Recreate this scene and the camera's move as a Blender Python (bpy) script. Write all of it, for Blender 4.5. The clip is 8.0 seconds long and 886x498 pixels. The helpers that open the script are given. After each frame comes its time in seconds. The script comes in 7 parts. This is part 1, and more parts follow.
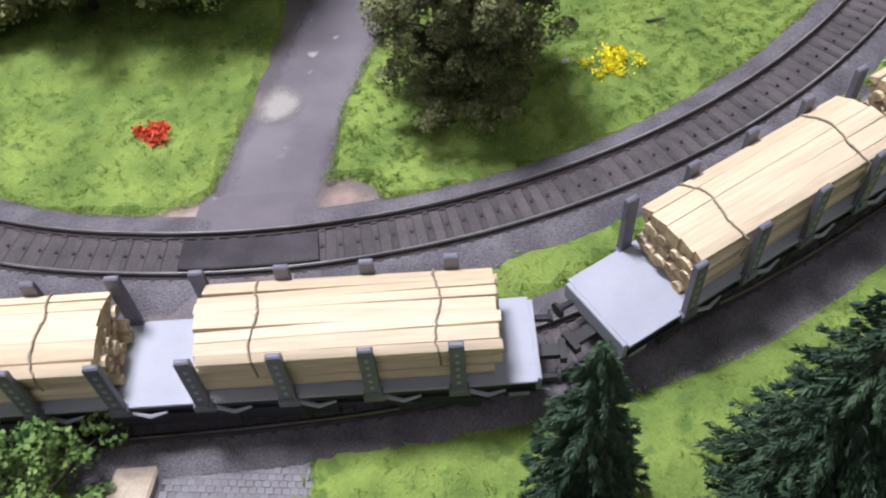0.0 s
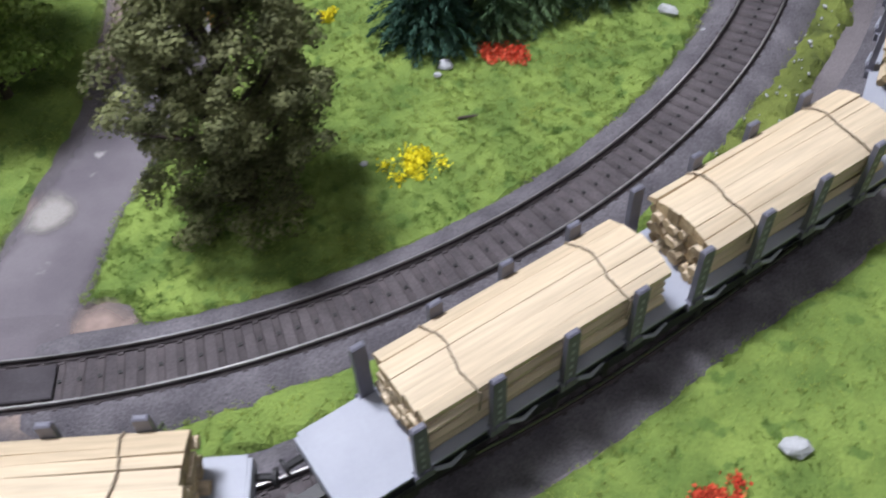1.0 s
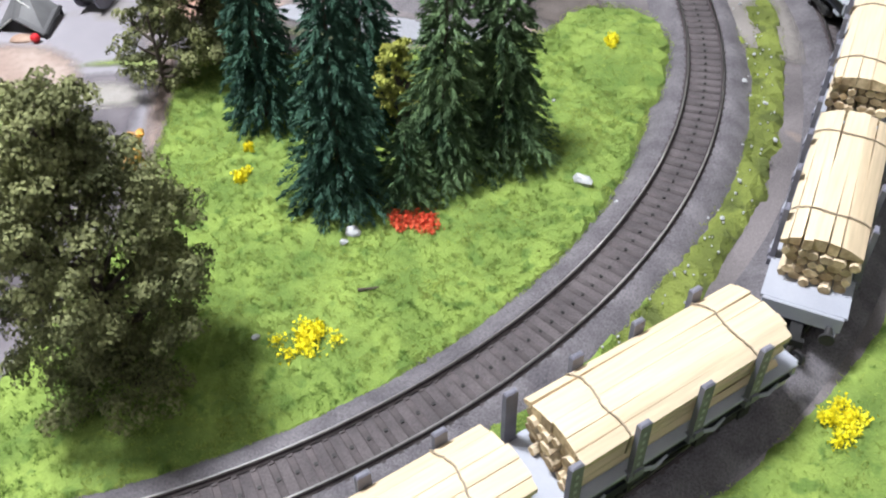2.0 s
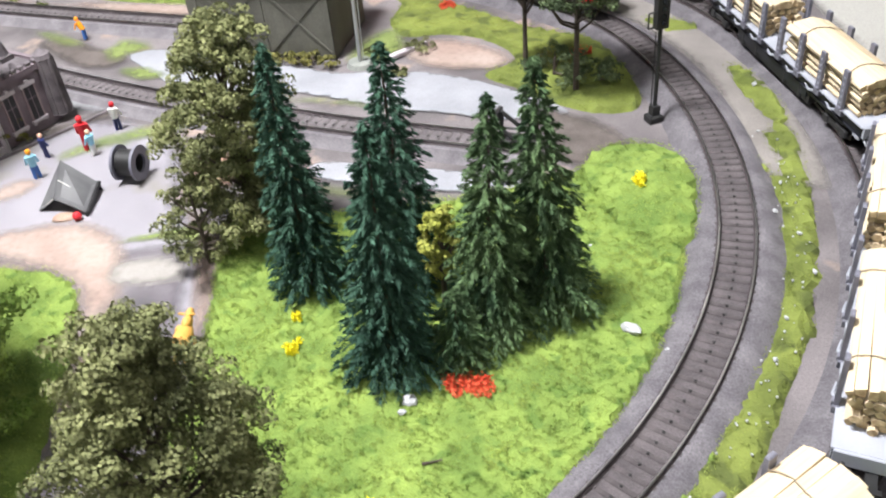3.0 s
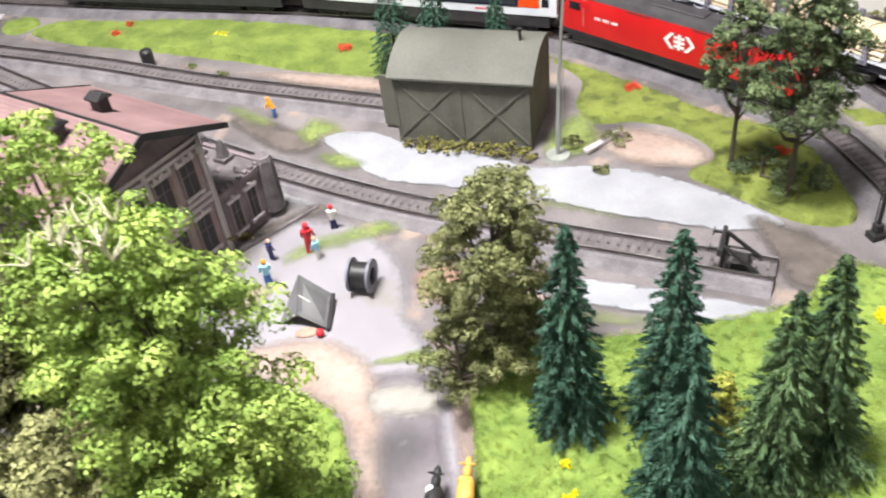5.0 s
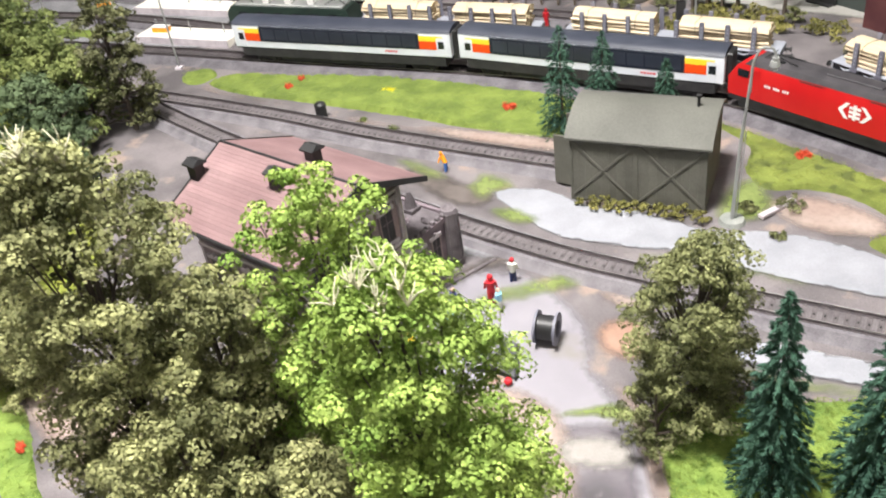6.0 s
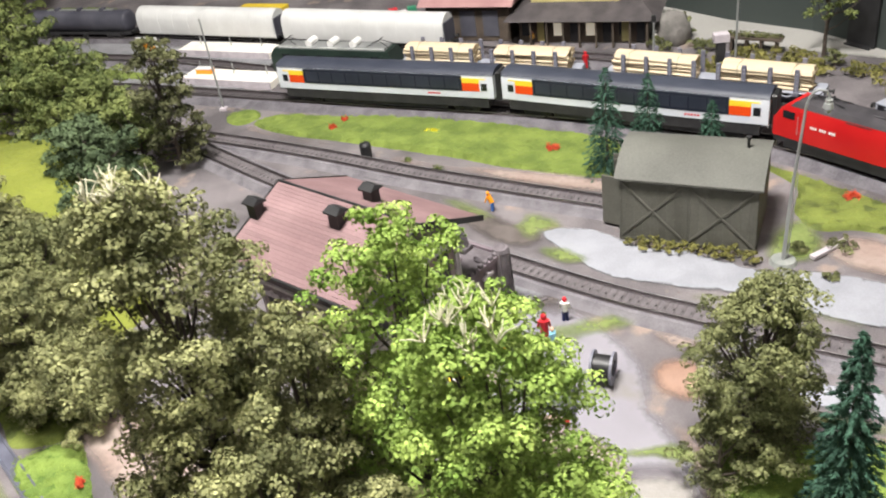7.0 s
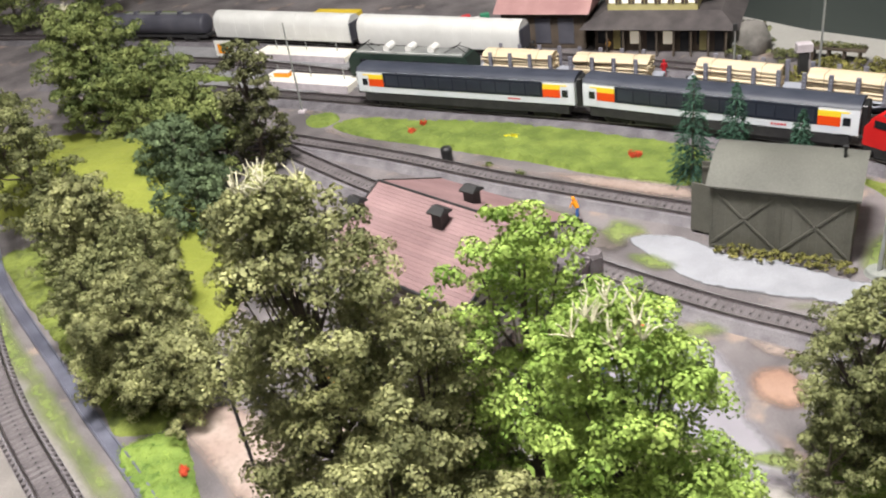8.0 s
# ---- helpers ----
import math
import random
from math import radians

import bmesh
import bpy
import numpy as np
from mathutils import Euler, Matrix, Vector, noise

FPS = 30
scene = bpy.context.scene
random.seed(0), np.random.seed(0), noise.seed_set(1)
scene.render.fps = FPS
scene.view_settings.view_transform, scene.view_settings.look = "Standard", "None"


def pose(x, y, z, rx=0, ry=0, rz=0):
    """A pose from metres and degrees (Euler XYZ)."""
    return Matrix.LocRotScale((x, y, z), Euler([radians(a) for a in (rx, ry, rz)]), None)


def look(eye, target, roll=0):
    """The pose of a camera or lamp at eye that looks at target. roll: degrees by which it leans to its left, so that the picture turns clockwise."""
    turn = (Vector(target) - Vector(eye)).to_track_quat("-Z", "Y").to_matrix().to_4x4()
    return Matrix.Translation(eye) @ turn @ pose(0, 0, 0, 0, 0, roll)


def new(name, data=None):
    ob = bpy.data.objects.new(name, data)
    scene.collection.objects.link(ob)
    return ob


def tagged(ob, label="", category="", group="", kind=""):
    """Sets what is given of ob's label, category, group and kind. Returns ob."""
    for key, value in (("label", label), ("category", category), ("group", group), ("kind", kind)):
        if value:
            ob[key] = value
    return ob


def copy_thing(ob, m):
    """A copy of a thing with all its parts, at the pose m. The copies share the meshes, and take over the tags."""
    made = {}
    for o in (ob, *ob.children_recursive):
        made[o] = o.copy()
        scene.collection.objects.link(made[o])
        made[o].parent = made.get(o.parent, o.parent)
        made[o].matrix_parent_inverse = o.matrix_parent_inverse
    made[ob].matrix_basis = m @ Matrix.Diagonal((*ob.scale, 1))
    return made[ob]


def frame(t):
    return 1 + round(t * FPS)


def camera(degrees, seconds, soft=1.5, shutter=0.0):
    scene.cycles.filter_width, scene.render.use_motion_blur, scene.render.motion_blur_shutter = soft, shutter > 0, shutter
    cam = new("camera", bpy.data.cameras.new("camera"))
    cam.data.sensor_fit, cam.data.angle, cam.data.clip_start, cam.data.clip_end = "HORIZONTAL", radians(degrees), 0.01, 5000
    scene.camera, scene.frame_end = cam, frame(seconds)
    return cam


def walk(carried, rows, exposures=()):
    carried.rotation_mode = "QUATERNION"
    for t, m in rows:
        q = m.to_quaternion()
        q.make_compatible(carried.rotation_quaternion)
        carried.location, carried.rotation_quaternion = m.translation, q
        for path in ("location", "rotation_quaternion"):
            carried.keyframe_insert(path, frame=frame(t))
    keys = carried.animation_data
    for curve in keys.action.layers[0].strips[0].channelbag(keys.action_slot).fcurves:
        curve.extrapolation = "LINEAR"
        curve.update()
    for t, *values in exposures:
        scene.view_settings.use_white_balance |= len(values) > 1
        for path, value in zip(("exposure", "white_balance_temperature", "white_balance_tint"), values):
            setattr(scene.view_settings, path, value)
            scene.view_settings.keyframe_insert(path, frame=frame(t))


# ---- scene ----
cam = camera(52.81, 8.0, soft=2.0, shutter=0.2)
PATH = [
    (0, (0.11082, 0.05919, 0.24620), (0.04008, 0.66796, -0.54399), -4.79),
    (0.5, (0.13010, 0.07559, 0.24520), (0.08383, 0.69539, -0.53819), -5.02),
    (1, (0.18147, 0.10310, 0.23970), (0.12952, 0.74457, -0.52569), -3.61),
    (1.5, (0.21663, 0.12476, 0.24453), (0.14672, 0.79975, -0.48997), -2.39),
    (2, (0.21602, 0.13159, 0.24971), (0.17346, 0.85767, -0.43659), -1.22),
    (2.2, (0.22012, 0.13373, 0.25755), (0.16742, 0.86900, -0.41819), -2.76),
    (3.3, (0.18243, 0.15022, 0.27935), (0.13596, 0.95252, -0.31575), -5.76),
    (3.5, (0.17035, 0.15188, 0.28320), (0.12270, 0.94961, -0.31792), -5.54),
    (4, (0.14814, 0.17332, 0.30950), (0.10358, 0.95317, -0.31487), -5.49),
    (4.5, (0.12846, 0.18652, 0.33640), (0.07362, 0.96596, -0.28768), -5.98),
    (5, (0.09896, 0.18833, 0.36283), (-0.00541, 0.95660, -0.26872), -7.38),
    (5.2, (0.08225, 0.18224, 0.37091), (-0.05398, 0.94487, -0.26141), -8.06),
    (6.3, (0.03345, 0.16494, 0.38272), (-0.16919, 0.97060, -0.17392), -8.18),
    (6.5, (0.03021, 0.16389, 0.38284), (-0.17017, 0.97195, -0.17115), -8.01),
    (7, (0.01745, 0.15809, 0.38782), (-0.20154, 0.97371, -0.14770), -8.61),
    (7.5, (0.00249, 0.14789, 0.39111), (-0.23614, 0.96339, -0.13615), -8.89),
    (8, (-0.01784, 0.14243, 0.39278), (-0.28040, 0.95380, -0.12946), -8.84),
]
walk(cam, [(t, look(eye, target, roll)) for t, eye, target, roll in PATH],
     exposures=[(0, -0.47, 6150, 17), (1.0, -0.66, 6050, 14), (1.5, -0.5, 6100, 10), (2.2, 0.12, 6400, 9), (3.3, 0.3, 6600, 9), (5.2, 0.42, 6900, 9), (6.3, 0.24, 6950, 9), (8, 0.04, 7000, 9)])

# ---- world and light: an exhibition hall, ceiling panels added as fill ----
world = bpy.data.worlds.new("hall_air")
world.use_nodes = True
world.node_tree.nodes["Background"].inputs[0].default_value = (0.75, 0.8, 0.9, 1)
world.node_tree.nodes["Background"].inputs[1].default_value = 0.15
scene.world = world
LAMPS = [  # x, y, z, width, depth, watts: one hangs low over the layout, one at the back; the ceiling ones are unseen, added as fill
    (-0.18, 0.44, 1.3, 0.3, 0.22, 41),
    (0.15, -1.0, 1.9, 1.2, 0.3, 6.5),
    (1.6, 0.4, 1.9, 0.3, 1.2, 0.9),
    (-1.9, 0.2, 1.9, 0.3, 1.2, 4.5),
    (0.7, 2.4, 1.75, 1.2, 0.3, 4),
]
CEILING = 1.9

from mathutils import geometry

# ---- small builders: everything below is given in millimetres ----
MM = 0.001
rng = np.random.default_rng(7)


class Shape:
    """Collects vertices, faces and material slots."""

    def __init__(self):
        self.v, self.f, self.m, self.slot = [], [], [], 0

    def add(self, verts, faces):
        k = len(self.v)
        self.v += [tuple(p) for p in verts]
        for fa in faces:
            self.f.append(tuple(i + k for i in fa))
            self.m.append(self.slot)
        return self

    def use(self, slot):
        self.slot = slot
        return self

    def box(self, x, y, z, sx, sy, sz, rz=0.0, ch=0.0, tilt=0.0):
        """A box whose base centre is x, y, z; ch chamfers the upper edges."""
        a, b = sx / 2, sy / 2
        if ch:
            lay = [(0, 0), (sz - ch, 0), (sz, ch)]
        else:
            lay = [(0, 0), (sz, 0)]
        m = Matrix.Translation((x, y, z)) @ Matrix.Rotation(radians(rz), 4, "Z") @ Matrix.Rotation(radians(tilt), 4, "Y")
        vs = [m @ Vector((sgx * (a - c), sgy * (b - c), h)) for h, c in lay for sgx, sgy in ((-1, -1), (1, -1), (1, 1), (-1, 1))]
        n = len(lay)
        fs = [(3, 2, 1, 0), tuple(4 * n - 4 + i for i in range(4))]
        for j in range(n - 1):
            for i in range(4):
                fs.append((4 * j + i, 4 * j + (i + 1) % 4, 4 * j + 4 + (i + 1) % 4, 4 * j + 4 + i))
        return self.add(vs, fs)

    def tube(self, p0, p1, r0, r1=None, n=8, caps=True):
        p0, p1 = Vector(p0), Vector(p1)
        r1 = r0 if r1 is None else r1
        d = (p1 - p0).normalized()
        u = d.orthogonal().normalized()
        w = d.cross(u)
        vs = []
        for p, r in ((p0, r0), (p1, r1)):
            for i in range(n):
                a = 2 * math.pi * i / n
                vs.append(p + (u * math.cos(a) + w * math.sin(a)) * r)
        fs = [(i, (i + 1) % n, n + (i + 1) % n, n + i) for i in range(n)]
        if caps:
            fs += [tuple(range(n))[::-1], tuple(range(n, 2 * n))]
        return self.add(vs, fs)

    def ball(self, x, y, z, rx, ry=None, rz=None, n=8, k=5, jit=0.0):
        ry, rz = ry or rx, rz or rx
        vs = [(x, y, z - rz)]
        for j in range(1, k):
            t = math.pi * j / k
            for i in range(n):
                a = 2 * math.pi * i / n
                q = 1 + (random.random() - 0.5) * jit
                vs.append((x + rx * q * math.sin(t) * math.cos(a), y + ry * q * math.sin(t) * math.sin(a), z - rz * q * math.cos(t)))
        vs.append((x, y, z + rz))
        fs = [(0, 1 + (i + 1) % n, 1 + i) for i in range(n)]
        for j in range(k - 2):
            for i in range(n):
                a, b = 1 + j * n + i, 1 + j * n + (i + 1) % n
                fs.append((a, b, b + n, a + n))
        top = len(vs) - 1
        fs += [(top, top - n + i, top - n + (i + 1) % n) for i in range(n)]
        return self.add(vs, fs)

    def prism(self, outline, z0, z1):
        n = len(outline)
        vs = [(x, y, z0) for x, y in outline] + [(x, y, z1) for x, y in outline]
        fs = [tuple(range(n))[::-1], tuple(range(n, 2 * n))] + [(i, (i + 1) % n, n + (i + 1) % n, n + i) for i in range(n)]
        return self.add(vs, fs)

    def extrude_x(self, prof, x0, x1, inset0=None, inset1=None):
        """A y, z outline drawn out along x."""
        n = len(prof)
        i0, i1 = inset0 or [0] * n, inset1 or [0] * n
        vs = [(x0 + i0[i], *prof[i]) for i in range(n)] + [(x1 - i1[i], *prof[i]) for i in range(n)]
        fs = [tuple(range(n)), tuple(range(n, 2 * n))[::-1]] + [(i, n + i, n + (i + 1) % n, (i + 1) % n) for i in range(n)]
        return self.add(vs, fs)

    def sweep(self, line, prof):
        """A (side, z) outline carried along a line of x, y points."""
        n, k = len(line), len(prof)
        vs = []
        for i, (x, y) in enumerate(line):
            ax, ay = line[max(i - 1, 0)]
            bx, by = line[min(i + 1, n - 1)]
            d = math.hypot(bx - ax, by - ay)
            nx, ny = -(by - ay) / d, (bx - ax) / d
            vs += [(x + nx * s, y + ny * s, z) for s, z in prof]
        fs = [(i * k + j, i * k + (j + 1) % k, (i + 1) * k + (j + 1) % k, (i + 1) * k + j) for i in range(n - 1) for j in range(k)]
        fs += [tuple(range(k))[::-1], tuple(range((n - 1) * k, n * k))]
        return self.add(vs, fs)


def mesh_of(name, shape, mats, smooth=False):
    me = bpy.data.meshes.new(name)
    me.from_pydata([(x * MM, y * MM, z * MM) for x, y, z in shape.v], [], shape.f)
    for m in mats if isinstance(mats, (list, tuple)) else [mats]:
        me.materials.append(m)
    if any(shape.m):
        me.polygons.foreach_set("material_index", shape.m)
    if smooth:
        me.polygons.foreach_set("use_smooth", [True] * len(shape.f))
        me.set_sharp_from_angle(angle=radians(38))
    me.update()
    return me


def quads_mesh(name, verts, per, mats, slots=None):
    """A mesh of separate faces with per corners each, from an array of corners in millimetres."""
    verts = np.ascontiguousarray(verts.reshape(-1, 3) * MM, dtype=np.float32)
    n = len(verts)
    me = bpy.data.meshes.new(name)
    me.vertices.add(n)
    me.vertices.foreach_set("co", verts.ravel())
    me.loops.add(n)
    me.loops.foreach_set("vertex_index", np.arange(n, dtype=np.int32))
    me.polygons.add(n // per)
    me.polygons.foreach_set("loop_start", np.arange(0, n, per, dtype=np.int32))
    for m in mats if isinstance(mats, (list, tuple)) else [mats]:
        me.materials.append(m)
    if slots is not None:
        me.polygons.foreach_set("material_index", np.ascontiguousarray(slots, dtype=np.int32))
    me.update(calc_edges=True)
    return me


def part(name, shape, mats, parent=None, label="", smooth=False):
    me = shape if isinstance(shape, bpy.types.Mesh) else mesh_of(name, shape, mats, smooth)
    ob = new(name, me)
    if parent:
        ob.parent = parent
    if label:
        ob["label"] = label
    return ob


def at(x, y, z=0.0, rz=0.0):
    return pose(x * MM, y * MM, z * MM, 0, 0, rz)


def thing(name, x, y, z, rz, label, category, group="", kind=""):
    ob = new(name)
    ob.empty_display_size = 0.01
    ob.matrix_basis = at(x, y, z, rz)
    return tagged(ob, label, category, group, kind)


def place(ob, x, y, z=0.0, rz=0.0):
    ob.matrix_basis = at(x, y, z, rz)
    return ob


def spline(pts, step=3.0, closed=False):
    """A smooth line through points, at even steps."""
    P = np.array(pts, float)
    n = len(P)
    out = []
    for i in range(n if closed else n - 1):
        if closed:
            p = [P[(i + k - 1) % n] for k in range(4)]
        else:
            p = [P[max(i - 1, 0)], P[i], P[i + 1], P[min(i + 2, n - 1)]]
        for t in np.linspace(0, 1, 24, endpoint=False):
            out.append(0.5 * (2 * p[1] + (p[2] - p[0]) * t + (2 * p[0] - 5 * p[1] + 4 * p[2] - p[3]) * t * t + (3 * p[1] - p[0] - 3 * p[2] + p[3]) * t ** 3))
    out.append(P[0] if closed else P[-1])
    out = np.array(out)
    s = np.r_[0, np.cumsum(np.hypot(*np.diff(out, axis=0).T))]
    k = np.linspace(0, s[-1], max(int(s[-1] / step), 4) + 1)
    line = np.c_[np.interp(k, s, out[:, 0]), np.interp(k, s, out[:, 1])]
    return line[:-1] if closed else line


def smooth_line(pts, step=3.0, rounds=60):
    line = spline(pts, step)
    for _ in range(rounds):
        line[1:-1] = 0.25 * line[:-2] + 0.5 * line[1:-1] + 0.25 * line[2:]
    return spline(line[::4], step)


def along(line, s):
    """The place and heading at s millimetres along a line."""
    d = np.r_[0, np.cumsum(np.hypot(*np.diff(line, axis=0).T))]
    i = int(np.clip(np.searchsorted(d, s) - 1, 0, len(line) - 2))
    t = (s - d[i]) / (d[i + 1] - d[i])
    p = line[i] + (line[i + 1] - line[i]) * t
    v = line[min(i + 2, len(line) - 1)] - line[max(i - 1, 0)]
    return p[0], p[1], math.degrees(math.atan2(v[1], v[0]))


def nearest(line, x, y):
    d = np.r_[0, np.cumsum(np.hypot(*np.diff(line, axis=0).T))]
    return d[int(np.argmin(np.hypot(line[:, 0] - x, line[:, 1] - y)))]


def inside(pts, poly):
    x, y = pts[:, 0], pts[:, 1]
    hit = np.zeros(len(pts), bool)
    j = len(poly) - 1
    for i in range(len(poly)):
        (xi, yi), (xj, yj) = poly[i], poly[j]
        if yi != yj:
            hit ^= ((yi > y) != (yj > y)) & (x < (xj - xi) * (y - yi) / (yj - yi) + xi)
        j = i
    return hit


def ragged(pts, amount=1.5, step=3.0):
    """A closed outline with an uneven edge."""
    line = spline(pts, step, closed=True)
    c = line.mean(0)
    for i, (x, y) in enumerate(line):
        q = noise.noise(Vector((x * 0.08, y * 0.08, 3.0))) + 0.6 * noise.noise(Vector((x * 0.3, y * 0.3, 9.0)))
        v = line[i] - c
        line[i] = line[i] + v / (np.hypot(*v) + 1e-6) * q * amount
    return line


# ---- materials ----
def mat(name, c1, c2=None, s1=60.0, s2=900.0, rough=0.8, metal=0.0, bump=0.3, dist=0.0004, island=0.0, piece=0.0, spots=None, spec=0.4, streak=None, grain=None):
    """Two tones mixed by a broad noise, fine grain in value and relief; island and piece vary it per leaf or per object."""
    m = bpy.data.materials.new(name)
    m.use_nodes = True
    nt = m.node_tree
    N, L = nt.nodes, nt.links
    bs = N["Principled BSDF"]
    bs.inputs["Roughness"].default_value = rough
    bs.inputs["Metallic"].default_value = metal
    bs.inputs["Specular IOR Level"].default_value = spec
    tc = N.new("ShaderNodeTexCoord")
    src = tc.outputs["Object"]
    if streak:
        mp = N.new("ShaderNodeMapping")
        mp.inputs["Scale"].default_value = streak
        L.new(src, mp.inputs["Vector"])
        src = mp.outputs["Vector"]
    big = N.new("ShaderNodeTexNoise")
    big.inputs["Scale"].default_value, big.inputs["Detail"].default_value = s1, 5
    fine = N.new("ShaderNodeTexNoise")
    fine.inputs["Scale"].default_value, fine.inputs["Detail"].default_value = s2, 3
    L.new(src, big.inputs["Vector"])
    L.new(src, fine.inputs["Vector"])
    ramp = N.new("ShaderNodeValToRGB")
    ramp.color_ramp.elements[0].position, ramp.color_ramp.elements[1].position = 0.35, 0.65
    ramp.color_ramp.elements[0].color = (*c1, 1)
    ramp.color_ramp.elements[1].color = (*(c2 or c1), 1)
    L.new(big.outputs["Fac"], ramp.inputs["Fac"])
    col = ramp.outputs["Color"]
    if spots:
        vo = N.new("ShaderNodeTexNoise")
        vo.inputs["Scale"].default_value, vo.inputs["Detail"].default_value = spots[1], 4
        L.new(tc.outputs["Object"], vo.inputs["Vector"])
        r2 = N.new("ShaderNodeValToRGB")
        r2.color_ramp.elements[0].position, r2.color_ramp.elements[1].position = spots[2], spots[2] + 0.08
        L.new(vo.outputs["Fac"], r2.inputs["Fac"])
        mx = N.new("ShaderNodeMix")
        mx.data_type = "RGBA"
        L.new(r2.outputs["Color"], mx.inputs[0])
        L.new(col, mx.inputs[6])
        mx.inputs[7].default_value = (*spots[0], 1)
        col = mx.outputs[2]
    hs = N.new("ShaderNodeHueSaturation")
    L.new(col, hs.inputs["Color"])
    ma = N.new("ShaderNodeMapRange")
    grain = grain or (0.28 if bump >= 0.15 else 0.05)
    ma.inputs["To Min"].default_value, ma.inputs["To Max"].default_value = 1 - grain, 1 + grain
    L.new(fine.outputs["Fac"], ma.inputs["Value"])
    val = ma.outputs["Result"]
    for source, amount in (("geo", island), ("obj", piece)):
        if amount:
            nd = N.new("ShaderNodeNewGeometry") if source == "geo" else N.new("ShaderNodeObjectInfo")
            out = nd.outputs["Random Per Island"] if source == "geo" else nd.outputs["Random"]
            mr = N.new("ShaderNodeMapRange")
            mr.inputs["To Min"].default_value, mr.inputs["To Max"].default_value = 1 - amount, 1 + amount
            L.new(out, mr.inputs["Value"])
            mu = N.new("ShaderNodeMath")
            mu.operation = "MULTIPLY"
            L.new(val, mu.inputs[0])
            L.new(mr.outputs["Result"], mu.inputs[1])
            val = mu.outputs[0]
    L.new(val, hs.inputs["Value"])
    L.new(hs.outputs["Color"], bs.inputs["Base Color"])
    if bump:
        bp = N.new("ShaderNodeBump")
        bp.inputs["Strength"].default_value, bp.inputs["Distance"].default_value = bump, dist
        L.new(fine.outputs["Fac"], bp.inputs["Height"])
        L.new(bp.outputs["Normal"], bs.inputs["Normal"])
    return m


def faded(m, wide=0.78):
    """Lets a painted area thin out towards its edge, in crumbs, by the sheet's own edge value."""
    nt = m.node_tree
    N, L = nt.nodes, nt.links
    bs, out = N["Principled BSDF"], N["Material Output"]
    at_edge = N.new("ShaderNodeAttribute")
    at_edge.attribute_name = "edge"
    tc = N.new("ShaderNodeTexCoord")
    no = N.new("ShaderNodeTexNoise")
    no.inputs["Scale"].default_value, no.inputs["Detail"].default_value = 240, 6
    L.new(tc.outputs["Object"], no.inputs["Vector"])
    su = N.new("ShaderNodeMath")
    su.operation = "MULTIPLY_ADD"
    L.new(no.outputs["Fac"], su.inputs[0])
    su.inputs[1].default_value = 0.5
    L.new(at_edge.outputs["Fac"], su.inputs[2])
    mr = N.new("ShaderNodeMapRange")
    mr.inputs["From Min"].default_value, mr.inputs["From Max"].default_value = 0.36, 0.36 + wide
    L.new(su.outputs[0], mr.inputs["Value"])
    tr = N.new("ShaderNodeBsdfTransparent")
    mx = N.new("ShaderNodeMixShader")
    L.new(mr.outputs["Result"], mx.inputs[0])
    L.new(tr.outputs[0], mx.inputs[1])
    L.new(bs.outputs[0], mx.inputs[2])
    L.new(mx.outputs[0], out.inputs["Surface"])
    return m


def sheet(line, gap=6.0, soft=7.0):
    """A triangle sheet inside a closed line: points, triangles and each point's nearness to the edge, 0 to 1."""
    lo, hi = line.min(0), line.max(0)
    gx, gy = np.meshgrid(np.arange(lo[0], hi[0], gap), np.arange(lo[1], hi[1], gap))
    g = np.c_[gx.ravel(), gy.ravel()] + rng.uniform(-0.2, 0.2, (gx.size, 2)) * gap
    g = g[inside(g, line)]
    d = np.full(len(g), 1e9)
    for q in line:
        d = np.minimum(d, np.hypot(*(g - q).T))
    g = g[d > gap * 0.4]
    n = len(line)
    pts = [Vector(q) for q in np.concatenate([line, g])]
    vs, _, fs, *_ = geometry.delaunay_2d_cdt(pts, [(i, (i + 1) % n) for i in range(n)], [], 1, 1e-5)
    v = np.array([(q[0], q[1]) for q in vs])
    d = np.full(len(v), 1e9)
    for q in line:
        d = np.minimum(d, np.hypot(*(v - q).T))
    return v, fs, np.clip(d / soft, 0, 1)


def glow(name, colour, strength):
    m = bpy.data.materials.new(name)
    m.use_nodes = True
    bs = m.node_tree.nodes["Principled BSDF"]
    bs.inputs["Base Color"].default_value = (0.9, 0.9, 0.9, 1)
    bs.inputs["Emission Color"].default_value = (*colour, 1)
    bs.inputs["Emission Strength"].default_value = strength
    return m


SOIL = mat("scenery_soil", (0.088, 0.079, 0.083), (0.188, 0.168, 0.173), 17, 1700, 0.95, bump=0.8, spots=((0.27, 0.21, 0.18), 24, 0.6), grain=0.6)
BALLASTP = mat("pale_ballast", (0.13, 0.12, 0.132), (0.2, 0.187, 0.2), 70, 1300, 0.95, bump=0.9, dist=0.0007, grain=0.6)
BEDPALE = mat("worn_ballast", (0.095, 0.084, 0.089), (0.15, 0.134, 0.14), 60, 1300, 0.95, bump=0.9, dist=0.0006, grain=0.5)
BALLAST = mat("ballast", (0.095, 0.088, 0.099), (0.16, 0.149, 0.163), 70, 1300, 0.95, bump=1.0, dist=0.0008, grain=0.75)
BEDDARK = mat("stained_ballast", (0.064, 0.056, 0.06), (0.106, 0.093, 0.097), 60, 1300, 0.95, bump=0.9, dist=0.0006, grain=0.55)
CROSSING = faded(mat("trodden_crossing", (0.15, 0.133, 0.135), (0.215, 0.19, 0.19), 40, 1500, 0.9, bump=0.4, grain=0.2))
